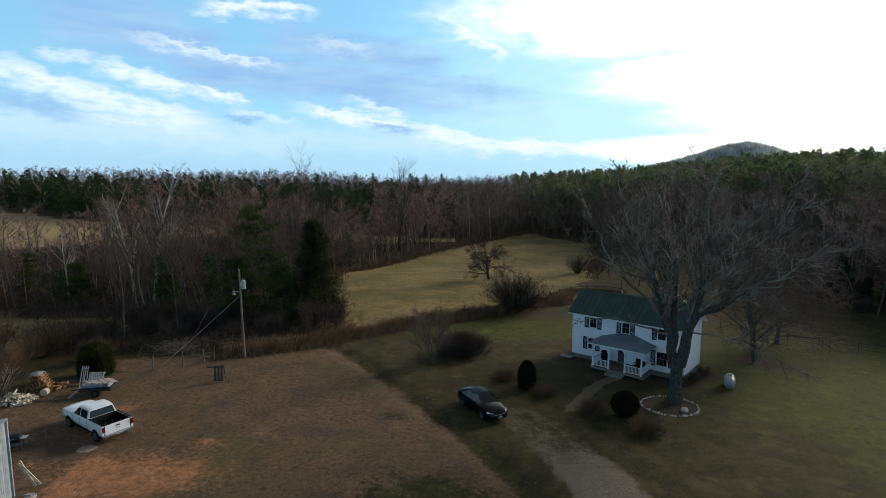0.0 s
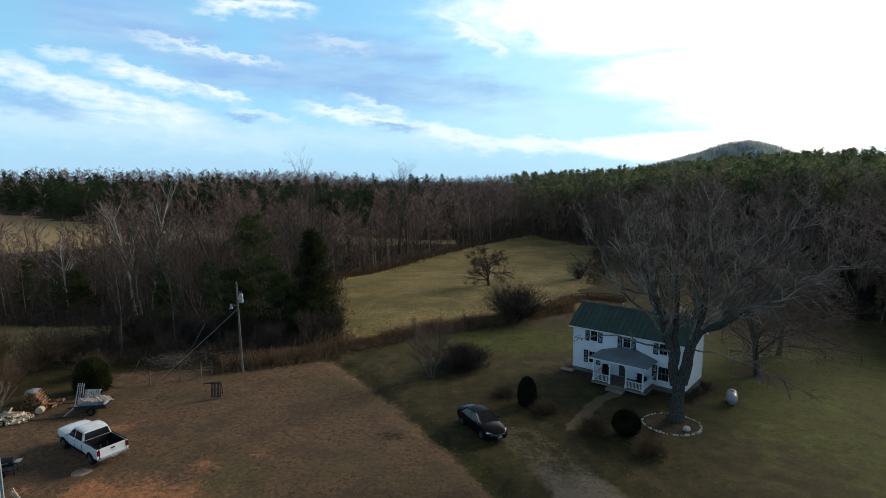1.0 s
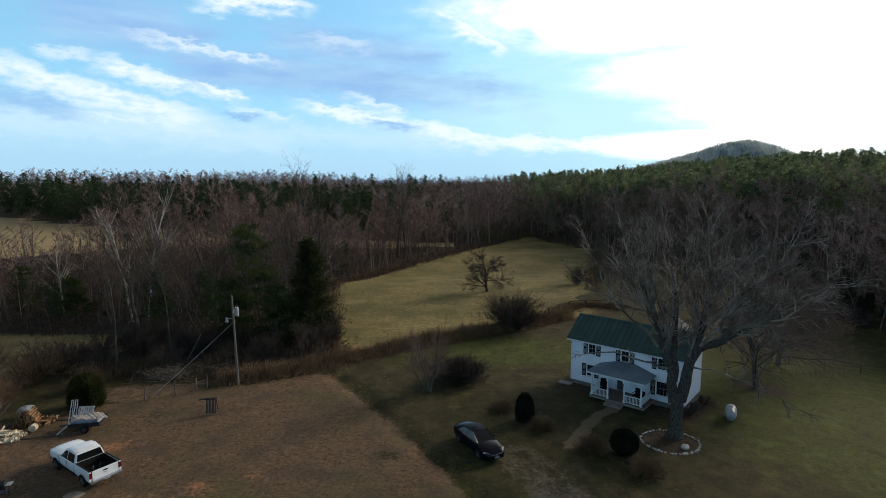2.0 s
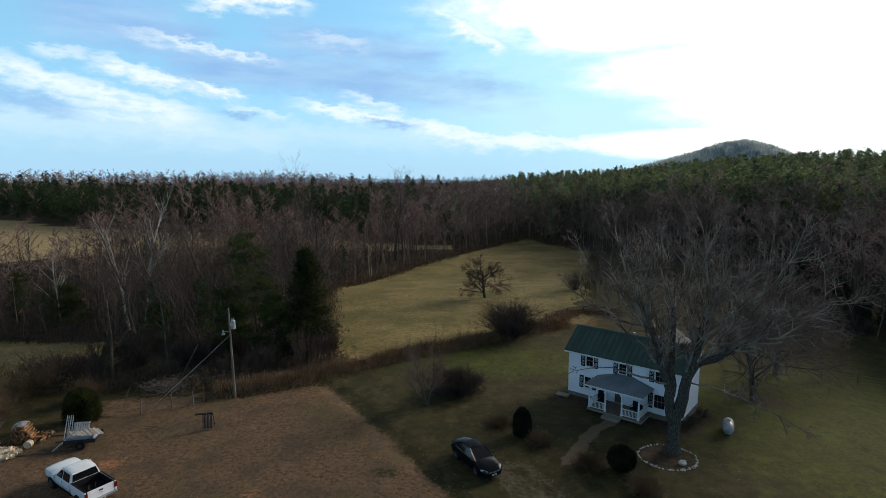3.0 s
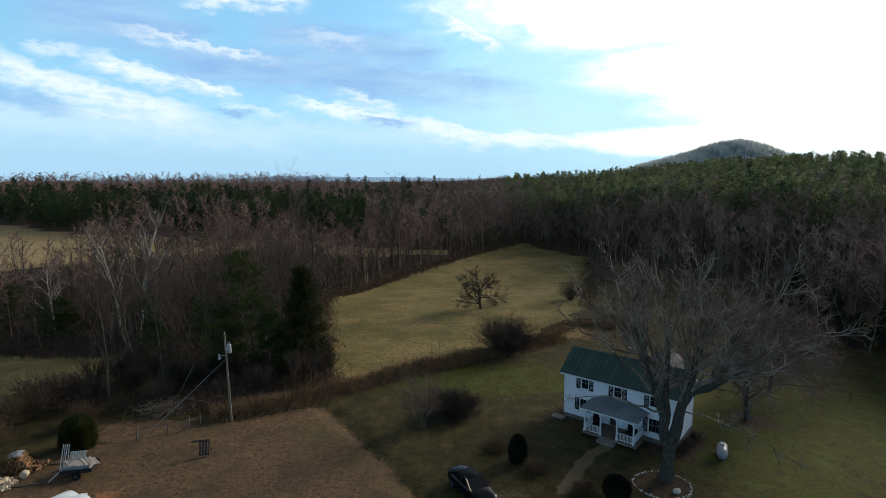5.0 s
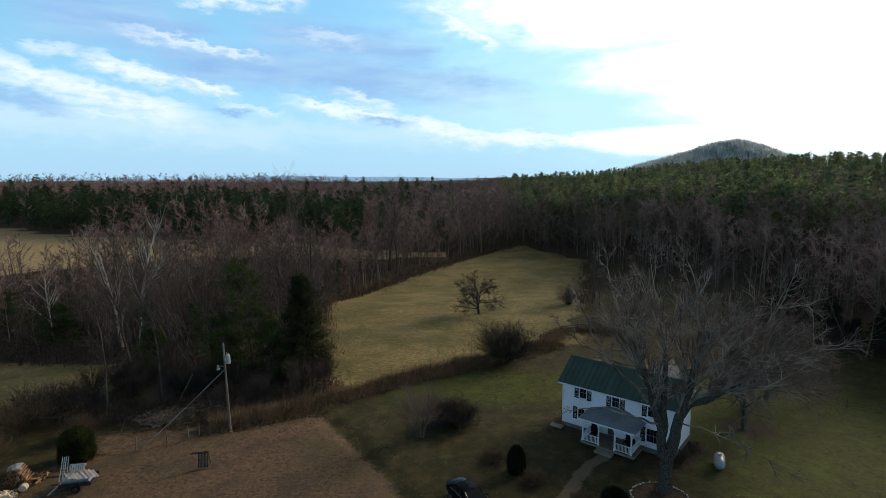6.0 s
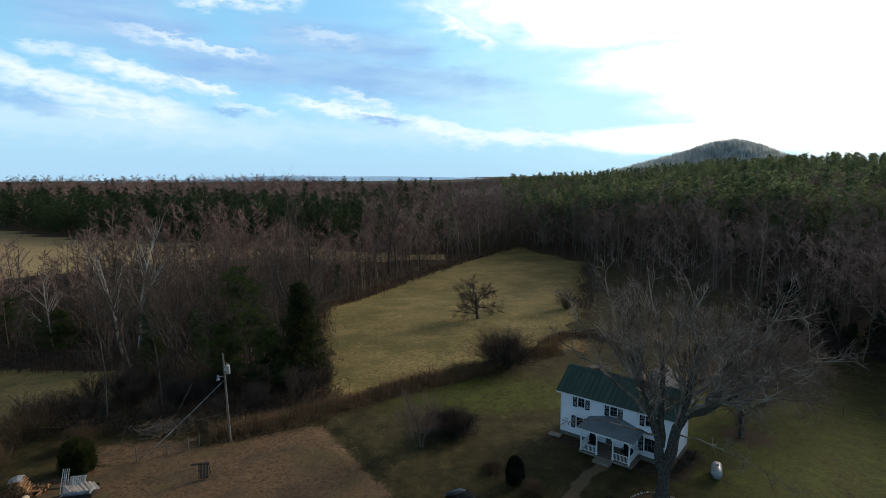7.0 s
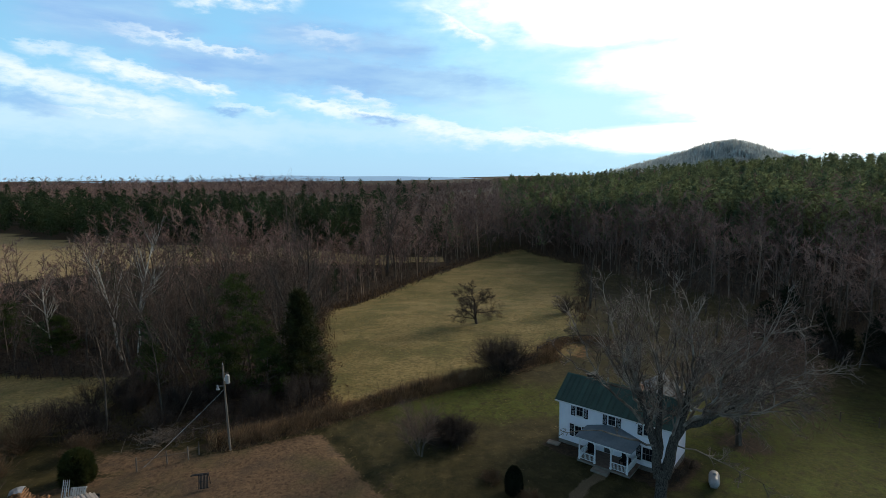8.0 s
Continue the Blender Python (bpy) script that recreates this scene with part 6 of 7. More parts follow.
def body_ring(x, zb, zt, w, crown=0.04, tuck=0.9, shoulder=0.95):
    """A half-oval section of a car body, mirrored."""
    half = [(w * tuck * 0.8, zb), (w * tuck, zb + 0.03), (w * 0.985, zb + (zt - zb) * 0.3), (w, zb + (zt - zb) * 0.62), (w * shoulder, zt - 0.06), (w * shoulder * 0.9, zt - 0.01), (w * 0.45, zt + crown * 0.8)]
    return [(x, y, z) for y, z in half] + [(x, 0, zt + crown)] + [(x, -y, z) for y, z in half[::-1]]


def wheel(parent, x, y, r, width, side, spokes, label=""):
    bm = bmesh.new()
    rod(bm, (x, y - width / 2, r), (x, y + width / 2, r), r, sides=28)
    bmesh.ops.bevel(bm, geom=[e for e in bm.edges if len(e.link_faces) == 2 and abs(e.calc_face_angle(0)) > 1], offset=0.035, segments=2, affect="EDGES")
    tyre = part("wheel", bm, M["rubber"], parent, "", True)
    bm = bmesh.new()
    yo = y + side * (width / 2 - 0.015)
    rod(bm, (x, yo, r), (x, yo + side * 0.022, r), r * 0.6, r * 0.58, sides=24)
    rim = part("rim", bm, M["liner"], tyre, "dark wheel well behind alloy spokes")
    bm = bmesh.new()
    ring = [r * 0.6, r * 0.53]
    for k in range(24):
        a, b = 6.283 * k / 24, 6.283 * (k + 1) / 24
        pts = [(x + q * math.cos(t), yo + side * 0.026, r + q * math.sin(t)) for q, t in ((ring[0], a), (ring[0], b), (ring[1], b), (ring[1], a))]
        poly(bm, pts, Vector((0, side * 0.012, 0)))
    for k in range(spokes):
        t = 6.283 * k / spokes
        rod(bm, (x, yo + side * 0.034, r), (x + r * 0.55 * math.cos(t), yo + side * 0.034, r + r * 0.55 * math.sin(t)), 0.045, 0.03, 5)
    rod(bm, (x, yo + side * 0.02, r), (x, yo + side * 0.05, r), 0.07, sides=10)
    part("spokes", bm, M["alloy"], tyre, "silver alloy spokes")
    return tyre


def panel(parent, name, pts, mat, out, label=""):
    """A pane set a little proud of what lies under it; out is its thickness vector."""
    return part(name, poly(bmesh.new(), pts, Vector(out)), mat, parent, label)


def arch(parent, x, y, r, side):
    bm = bmesh.new()
    pts = [(x + r * math.cos(t), y, 0.1 + max(r * math.sin(t) + 0.22, 0.06)) for t in [math.pi * k / 12 for k in range(13)]]
    poly(bm, pts, Vector((0, side * 0.012, 0)))
    part("wheel_arch", bm, M["liner"], parent)


def mirrored(pts):
    return [(x, -y, z) for x, y, z in pts][::-1]


def build_sedan(m):
    car = empty("sedan", m, "black four-door sedan parked on the grass drive", "car")
    st = [(-2.32, 0.46, 0.78, 0.60), (-2.26, 0.34, 0.98, 0.76), (-2.05, 0.26, 1.06, 0.84), (-1.6, 0.23, 1.05, 0.88), (-1.0, 0.2, 0.98, 0.885), (-0.2, 0.19, 0.94, 0.89),
          (0.5, 0.19, 0.93, 0.89), (1.05, 0.2, 0.95, 0.885), (1.5, 0.21, 0.90, 0.875), (1.9, 0.24, 0.82, 0.84), (2.16, 0.27, 0.73, 0.75), (2.3, 0.32, 0.62, 0.60), (2.34, 0.4, 0.54, 0.48)]
    part("body", loft([body_ring(*s) for s in st]), M["black_paint"], car, "glossy black painted body", True)
    # cabin: glasshouse, roof skin, pillars
    g = [(-1.72, 1.00, 0.76), (-0.98, 1.40, 0.60), (-0.4, 1.435, 0.60), (0.15, 1.40, 0.59), (1.08, 0.95, 0.74)]
    ring = lambda x, z, w: [(x, w, z), (x, w * 0.5, z + 0.02), (x, 0, z + 0.025), (x, -w * 0.5, z + 0.02), (x, -w, z)]
    bm = bmesh.new()
    rows = [[bm.verts.new(p) for p in ring(*q)] for q in g]
    for a, b in zip(rows, rows[1:]):
        for k in range(4):
            bm.faces.new((a[k], a[k + 1], b[k + 1], b[k]))
    for s, k in ((1, 0), (-1, 4)):
        low = [bm.verts.new((x, s * 0.80, 0.96)) for x in (-0.98, -0.4, 0.15)]
        chain = [rows[0][k], *low, rows[4][k]]
        for i in range(4):
            bm.faces.new((rows[i][k], rows[i + 1][k], chain[i + 1]) if i == 0 else ((rows[i][k], rows[i + 1][k], chain[i + 1], chain[i]) if i < 3 else (rows[3][k], rows[4][k], chain[3])))
    bmesh.ops.recalc_face_normals(bm, faces=bm.faces)
    part("glasshouse", bm, M["car_glass"], car, "tinted windows", True)
    bm = bmesh.new()
    rr = [[bm.verts.new((x, y * 0.97, z + 0.012)) for x, y, z in ring(*q)] for q in ((-1.0, 1.40, 0.60), (-0.4, 1.435, 0.60), (0.16, 1.405, 0.59))]
    for a, b in zip(rr, rr[1:]):
        for k in range(4):
            bm.faces.new((a[k], a[k + 1], b[k + 1], b[k]))
    bmesh.ops.solidify(bm, geom=bm.faces[:], thickness=0.02)
    part("roof", bm, M["black_paint"], car, "black roof panel", True)
    for s in (-1, 1):
        for a, b, r in (((1.05, s * 0.75, 0.95), (0.15, s * 0.59, 1.405), 0.03), ((-1.7, s * 0.76, 1.0), (-0.98, s * 0.60, 1.405), 0.05), ((-0.28, s * 0.80, 0.95), (-0.32, s * 0.605, 1.425), 0.03),
                        ((0.15, s * 0.595, 1.41), (-0.98, s * 0.60, 1.41), 0.025)):
            part("pillar", rod(bmesh.new(), a, b, r, sides=6), M["black_paint"], car)
        part("side_trim", rod(bmesh.new(), (-1.45, s * 0.835, 1.0), (0.95, s * 0.835, 0.965), 0.012, sides=5), M["chrome"], car, "bright window trim")
        mirror = boxed(0.62, s * 0.90, 0.98, 0.80, s * 1.04, 1.10, bevel=0.03)
        part("wing_mirror", mirror, M["black_paint"], car)
        for x in (-0.35, 0.62):
            part("door_handle", boxed(x - 0.1, s * 0.875, 0.80, x + 0.1, s * 0.905, 0.825), M["black_paint"], car)
        head = [(2.03, s * 0.62, 0.62), (2.23, s * 0.50, 0.60), (2.20, s * 0.50, 0.70), (1.86, s * 0.80, 0.76), (1.86, s * 0.84, 0.64)]
        panel(car, "headlight", head, M["clear_lamp"], (0.06, s * 0.03, 0.03), "clear headlight")
        tail = [(-2.29, s * 0.42, 0.86), (-2.20, s * 0.78, 0.88), (-1.98, s * 0.865, 0.90), (-2.0, s * 0.86, 0.78), (-2.24, s * 0.76, 0.74), (-2.31, s * 0.42, 0.76)]
        panel(car, "tail_light", tail, M["red_lamp"], (-0.03, s * 0.02, 0), "red tail light")
        for x in (-1.32, 1.33):
            arch(car, x, s * 0.872, 0.37, s)
            wheel(car, x, s * 0.80, 0.325, 0.2, s, 5)
    part("grille", boxed(2.25, -0.42, 0.50, 2.352, 0.42, 0.60, bevel=0.01), M["liner"], car, "black grille")
    part("grille_bar", boxed(2.30, -0.44, 0.60, 2.365, 0.44, 0.615), M["chrome"], car)
    badge = rod(bmesh.new(), (2.34, 0, 0.56), (2.372, 0, 0.56), 0.06, sides=14)
    part("badge", badge, M["chrome"], car)
    part("number_plate", boxed(2.345, -0.17, 0.36, 2.365, 0.17, 0.46), M["plate"], car, "pale number plate")
    part("plate_bar", boxed(2.366, -0.12, 0.395, 2.368, 0.12, 0.425), M["liner"], car)
    part("lower_intake", boxed(2.2, -0.55, 0.27, 2.335, 0.55, 0.345), M["liner"], car)
    return car


def build_pickup(m):
    car = empty("pickup_truck", m, "white four-door pickup truck parked on red dirt", "truck")
    st = [(-0.95, 0.5, 1.24, 0.97), (-0.2, 0.48, 1.22, 0.985), (0.7, 0.48, 1.20, 0.985), (1.35, 0.5, 1.24, 0.98), (1.9, 0.52, 1.27, 0.985), (2.5, 0.52, 1.25, 0.985), (2.86, 0.54, 1.22, 0.96), (3.0, 0.6, 1.14, 0.93)]
    part("body", loft([body_ring(*s, crown=0.05, shoulder=0.96) for s in st]), M["white_paint"], car, "white painted cab and bonnet", True)
    # cab above the belt line
    g = [(-0.93, 1.22, 0.91), (-0.80, 1.80, 0.74), (-0.3, 1.86, 0.75), (0.42, 1.84, 0.74), (0.62, 1.77, 0.73), (1.36, 1.20, 0.88)]
    bm = bmesh.new()
    ring = lambda x, z, w: [(x, w, z), (x, w * 0.93, z + 0.03), (x, w * 0.5, z + 0.045), (x, -w * 0.5, z + 0.045), (x, -w * 0.93, z + 0.03), (x, -w, z)]
    rows = [[bm.verts.new(p) for p in ring(*q)] for q in g]
    for a, b in zip(rows, rows[1:]):
        for k in range(5):
            bm.faces.new((a[k], a[k + 1], b[k + 1], b[k]))
    for s, k in ((1, 0), (-1, 5)):
        low = [bm.verts.new((x, s * 0.93, 1.19)) for x in (-0.86, -0.3, 0.42, 0.62)]
        chain = [rows[0][k], *low, rows[5][k]]
        for i in range(5):
            bm.faces.new((rows[i][k], rows[i + 1][k], chain[i + 1]) if i == 0 else ((rows[i][k], rows[i + 1][k], chain[i + 1], chain[i]) if i < 4 else (rows[4][k], rows[5][k], chain[4])))
    bmesh.ops.recalc_face_normals(bm, faces=bm.faces)
    part("cab_top", bm, M["white_paint"], car, "", True)
    for s in (-1, 1):
        at = lambda x, u: (x, s * (0.925 + (0.755 - 0.925) * u), 1.22 + (1.83 - 1.22) * u)
        panel(car, "side_window", [at(0.27, 0.06), at(1.08, 0.06), at(0.66, 0.72), at(0.50, 0.86), at(0.27, 0.88)], M["car_glass"], (0, s * 0.02, 0.006), "dark side window")
        panel(car, "side_window", [at(-0.74, 0.06), at(0.16, 0.06), at(0.16, 0.88), at(-0.66, 0.86)], M["car_glass"], (0, s * 0.02, 0.006), "dark side window")
        part("wing_mirror", boxed(0.98, s * 0.98, 1.2, 1.10, s * 1.2, 1.42, bevel=0.03), M["white_paint"], car, "white wing mirror")
        for x in (-0.5, 0.45):
            part("door_handle", boxed(x - 0.1, s * 0.975, 1.06, x + 0.1, s * 1.0, 1.09), M["white_paint"], car)
        for x in (-0.85, 0.21, 1.3):
            part("door_seam", boxed(x - 0.006, s * 0.97, 0.6, x + 0.006, s * 0.986, 1.16), M["liner"], car)
        part("rocker", boxed(-0.9, s * 0.80, 0.40, 1.5, s * 0.93, 0.50), M["liner"], car)
        # box side: outer skin, arch, inner liner
        bm = bmesh.new()
        prof = [(0.88, 0.55), (0.96, 0.58), (0.985, 0.85), (0.985, 1.1), (0.95, 1.30), (0.86, 1.30), (0.84, 0.8)]
        rows = [[(x, s * y, z) for y, z in prof] for x in (-2.98, -2.4, -1.6, -0.98)]
        part("box_side", loft(rows), M["white_paint"], car, "white box side", True)
        part("box_liner", boxed(-2.94, s * 0.80, 0.78, -1.0, s * 0.838, 1.27), M["liner"], car)
        part("bed_rail_cap", boxed(-2.96, s * 0.855, 1.303, -1.0, s * 0.95, 1.318), M["liner"], car)
        panel(car, "tail_light", [(-3.0, s * 0.98, 0.86), (-3.0, s * 0.80, 0.86), (-3.0, s * 0.80, 1.22), (-3.0, s * 0.97, 1.22)], M["red_lamp"], (-0.03, 0, 0), "red tail light")
        panel(car, "headlight", [(2.90, s * 0.66, 0.82), (2.80, s * 0.94, 0.82), (2.70, s * 0.95, 1.04), (2.92, s * 0.64, 1.0)], M["clear_lamp"], (0.10, s * 0.01, 0), "clear headlight")
        for x in (-1.98, 1.92):
            arch(car, x, s * 0.975, 0.56, s)
            wheel(car, x, s * 0.86, 0.41, 0.27, s, 6)
    panel(car, "rear_window", [(-0.92, -0.80, 1.30), (-0.92, 0.80, 1.30), (-0.825, 0.69, 1.74), (-0.825, -0.69, 1.74)], M["car_glass"], (-0.025, 0, 0.004), "dark rear window")
    panel(car, "windscreen", [(1.28, 0.78, 1.27), (1.28, -0.78, 1.27), (0.70, -0.66, 1.74), (0.70, 0.66, 1.74)], M["car_glass"], (0.02, 0, 0.02), "dark windscreen")
    part("bed_floor", boxed(-2.94, -0.80, 0.72, -1.0, 0.80, 0.78), M["liner"], car, "black bed liner")
    part("bed_front", boxed(-1.0, -0.84, 0.6, -0.955, 0.84, 1.28), M["liner"], car)
    tail = part("tailgate", boxed(-3.0, -0.79, 0.66, -2.945, 0.79, 1.29, bevel=0.012), M["white_paint"], car, "white tailgate")
    part("tailgate_handle", boxed(-3.012, -0.13, 1.06, -2.99, 0.13, 1.15), M["liner"], tail)
    part("badge", boxed(-3.008, -0.10, 0.93, -2.998, 0.10, 0.97), M["chrome"], tail)
    part("rear_bumper", boxed(-3.16, -0.96, 0.5, -2.99, 0.96, 0.66, bevel=0.03), M["chrome"], car, "chrome rear bumper")
    part("number_plate", boxed(-3.172, -0.16, 0.52, -3.162, 0.16, 0.64), M["plate"], car, "pale number plate")
    part("plate_bar", boxed(-3.176, -0.12, 0.56, -3.173, 0.12, 0.6), M["liner"], car)
    part("front_bumper", boxed(2.94, -0.92, 0.46, 3.08, 0.92, 0.68, bevel=0.03), M["chrome"], car, "chrome front bumper")
    part("grille", boxed(2.96, -0.62, 0.70, 3.03, 0.62, 0.98), M["liner"], car)
    part("axles", rod(rod(bmesh.new(), (-1.98, -0.8, 0.41), (-1.98, 0.8, 0.41), 0.06), (1.92, -0.8, 0.41), (1.92, 0.8, 0.41), 0.06), M["liner"], car)
    # what lies in the bed
    rng = random.Random(8)
    bm = bmesh.new()
    for _ in range(9):
        a = Vector((rng.uniform(-2.7, -1.3), rng.uniform(-0.6, 0.6), 0.82))
        rod(bm, a, a + Vector((rng.uniform(-0.4, 0.4), rng.uniform(-0.4, 0.4), rng.uniform(0.05, 0.35))), 0.02, sides=5)
    load = part("tool_heap", bm, M["alloy"], None, "", False, m)
    tagged(load, "loose grey metal tools lying in the truck bed", "tools")
    return car


build_sedan(pose(2.86, 37.6, ground_z(2.8, 37.6), 0, 0, -61))
build_pickup(pose(-23.5, 34.6, ground_z(-23.5, 34.6), 0, 0, 146.5) @ Matrix.Diagonal((0.97, 0.97, 0.97, 1)))


# ---- yard things ----
M["pole_wood"] = plain("pole_wood", (0.12, 0.098, 0.08), (0.19, 0.16, 0.135), 3, 0.9, bump=0.4, stretch=(1, 1, 0.15))
M["dark_wood"] = plain("dark_wood", (0.03, 0.024, 0.02), (0.06, 0.048, 0.04), 4, 0.9, bump=0.3)
M["grey_wood"] = plain("grey_wood", (0.07, 0.057, 0.047), (0.145, 0.122, 0.103), 3, 0.9, by_object=0.2, stretch=(1, 1, 0.3))
M["pale_wood"] = plain("pale_wood", (0.52, 0.45, 0.34), (0.36, 0.29, 0.21), 4, 0.85, by_object=0.6)
M["cut_wood"] = plain("cut_wood", (0.27, 0.15, 0.075), (0.17, 0.09, 0.045), 5, 0.85, by_object=0.35)
M["black_metal"] = plain("black_metal", (0.015, 0.015, 0.017), (0.03, 0.029, 0.029), 5, 0.55, 0.2)
M["white_enamel"] = plain("white_enamel", (0.30, 0.30, 0.32), (0.22, 0.22, 0.23), 1.8, 0.4)
M["tarp"] = plain("tarp", (0.30, 0.32, 0.36), (0.16, 0.17, 0.19), 2.0, 0.6)
M["lumber"] = plain("lumber", (0.38, 0.34, 0.31), (0.50, 0.455, 0.42), 3, 0.8, by_object=0.2)


def build_pole():
    x, y = -19.15, 50.0
    z = ground_z(x, y)
    pole = empty("utility_pole", pose(x, y, z, 0, -1.2, 0), "weathered wooden utility pole with transformer and lamp", "utility pole")
    part("shaft", rod(bmesh.new(), (0, 0, -0.5), (0, 0, 8.55), 0.115, 0.075, 12), M["pole_wood"], pole, "", True)
    bm = bmesh.new()
    rod(bm, (0.38, -0.1, 6.75), (0.38, -0.1, 7.5), 0.2, sides=16)
    rod(bm, (0.38, -0.1, 7.5), (0.38, -0.1, 7.58), 0.21, 0.13, 16)
    tank = part("transformer", bm, M["galvanised"], pole, "grey can transformer", True)
    for a in (-0.09, 0.09):
        part("bushing", rod(bmesh.new(), (0.38 + a, -0.1, 7.56), (0.38 + a, -0.1, 7.8), 0.035, 0.02), M["white_enamel"], tank)
    part("bracket", boxed(0.08, -0.14, 7.0, 0.2, -0.06, 7.3), M["galvanised"], pole)
    arm = part("lamp_arm", rod(bmesh.new(), (-0.1, 0, 6.45), (-0.5, -0.35, 6.6), 0.025), M["galvanised"], pole)
    bm = bmesh.new()
    rod(bm, (-0.5, -0.35, 6.25), (-0.5, -0.35, 6.5), 0.17, 0.08, 12)
    rod(bm, (-0.5, -0.35, 6.5), (-0.5, -0.35, 6.68), 0.09, 0.07, 10)
    part("yard_lamp", bm, M["white_enamel"], arm, "white yard lamp, unlit")
    part("insulator", rod(bmesh.new(), (0, 0, 8.5), (0, 0, 8.72), 0.05, 0.03), M["white_enamel"], pole)
    # guy wire anchored in the yard
    for a, b, sag in (((x - 0.1, y, z + 6.2), (-25.9, 47.2, ground_z(-25.9, 47.2)), 0.08),):
        t = Tubes()
        A, B = Vector(a), Vector(b)
        pts = [A.lerp(B, k / 16) - Vector((0, 0, sag * 4 * (k / 16) * (1 - k / 16))) for k in range(17)]
        t.tube(pts, [0.016] * 17, 5)
        tagged(new("guy_wire", t.mesh("guy_wire", M["galvanised"])), "grey guy wire running from the pole to the ground", "wire")


def build_slab():
    """A pale broken slab lying flat on the red dirt."""
    bm = bmesh.new()
    rng = random.Random(6)
    pts = [(0.62 * math.cos(t) * rng.uniform(0.8, 1.1), 0.5 * math.sin(t) * rng.uniform(0.8, 1.1), 0) for t in [6.283 * k / 9 for k in range(9)]]
    poly(bm, pts, Vector((0, 0, 0.045)))
    m = pose(-22.4, 31.8, ground_z(-22.4, 31.8) - 0.02, 0, 1, 25)
    tagged(part("flat_rock", bm, plain("pale_slab", (0.30, 0.25, 0.21), (0.20, 0.16, 0.13), 3, 0.9, bump=0.3), None, "", False, m), "pale flat rock lying in the dirt", "rock")


def build_tank():
    x, y = 23.9, 42.9
    tank = empty("propane_tank", pose(x, y, ground_z(x, y), 0, 0, 62) @ Matrix.Diagonal((0.88, 0.86, 0.88, 1)), "white horizontal propane tank on the lawn", "gas tank")
    bm = bmesh.new()
    prof = [(-1.15, 0.05), (-1.12, 0.2), (-1.02, 0.36), (-0.85, 0.46), (-0.6, 0.5), (0.6, 0.5), (0.85, 0.46), (1.02, 0.36), (1.12, 0.2), (1.15, 0.05)]
    rings = [[(px, r * math.cos(6.283 * k / 24), 0.6 + r * math.sin(6.283 * k / 24)) for k in range(24)] for px, r in prof]
    part("vessel", loft(rings), M["white_enamel"], tank, "", True)
    dome = rod(bmesh.new(), (0, 0, 1.06), (0, 0, 1.28), 0.2, 0.16, 16)
    part("valve_dome", dome, M["galvanised"], tank, "grey valve dome", True)
    for px in (-0.65, 0.65):
        part("foot", boxed(px - 0.08, -0.32, -0.05, px + 0.08, 0.32, 0.2), M["concrete"], tank)


def build_fence():
    rng = random.Random(2)
    fence = empty("rail_fence", pose(0, 0, 0), "old grey wooden post and rail fence", "fence")
    pts = [(-26.2, 46.6), (-24.0, 47.7), (-22.4, 48.4), (-21.8, 49.3)]
    for x, y in pts:
        z = ground_z(x, y)
        part("post", rod(bmesh.new(), (x, y, z - 0.3), (x + rng.gauss(0, 0.03), y, z + 1.3), 0.07, 0.06, 8), M["grey_wood"], fence)
    for (ax, ay), (bx, by) in zip(pts, pts[1:]):
        for h in (0.85,):
            part("rail", rod(bmesh.new(), (ax, ay, ground_z(ax, ay) + h), (bx, by, ground_z(bx, by) + h + rng.gauss(0, 0.05)), 0.032, 0.028, 6), M["grey_wood"], fence)
    wire = empty("wire_fence", pose(0, 0, 0), "wire fence on thin posts at the lawn's far side", "fence")
    line = [(33, 62), (36.2, 60.6), (39.4, 59.4), (42.7, 58.4), (46, 57.4), (49.5, 56.2), (53, 55), (57, 53.6)]
    for x, y in line:
        z = ground_z(x, y)
        part("post", rod(bmesh.new(), (x, y, z - 0.3), (x + rng.gauss(0, 0.05), y, z + 1.2), 0.06, 0.05, 6), M["grey_wood"], wire)
    for h in (0.4, 0.75, 1.1):
        t = Tubes()
        t.tube([Vector((x, y, ground_z(x, y) + h)) for x, y in line], [0.012] * len(line), 4)
        new("wire", t.mesh("wire", M["black_metal"])).parent = wire
    pen = empty("pen_fence", pose(0, 0, 0), "low dark post and rail fence round the bare earth", "fence")
    line = [(15.6, 76.6), (17.6, 79.4), (19.8, 81.6), (22.6, 82.8), (25.4, 82.6), (27.6, 80.6)]
    for x, y in line:
        z = ground_z(x, y)
        part("post", boxed(x - 0.07, y - 0.07, z - 0.3, x + 0.07, y + 0.07, z + rng.uniform(0.7, 1.1)), M["dark_wood"], pen)
    for (ax, ay), (bx, by) in zip(line, line[1:]):
        part("rail", rod(bmesh.new(), (ax, ay - 0.09, ground_z(ax, ay) + 0.75), (bx, by - 0.09, ground_z(bx, by) + 0.72 + rng.gauss(0, 0.05)), 0.06, 0.055, 5), M["dark_wood"], pen)


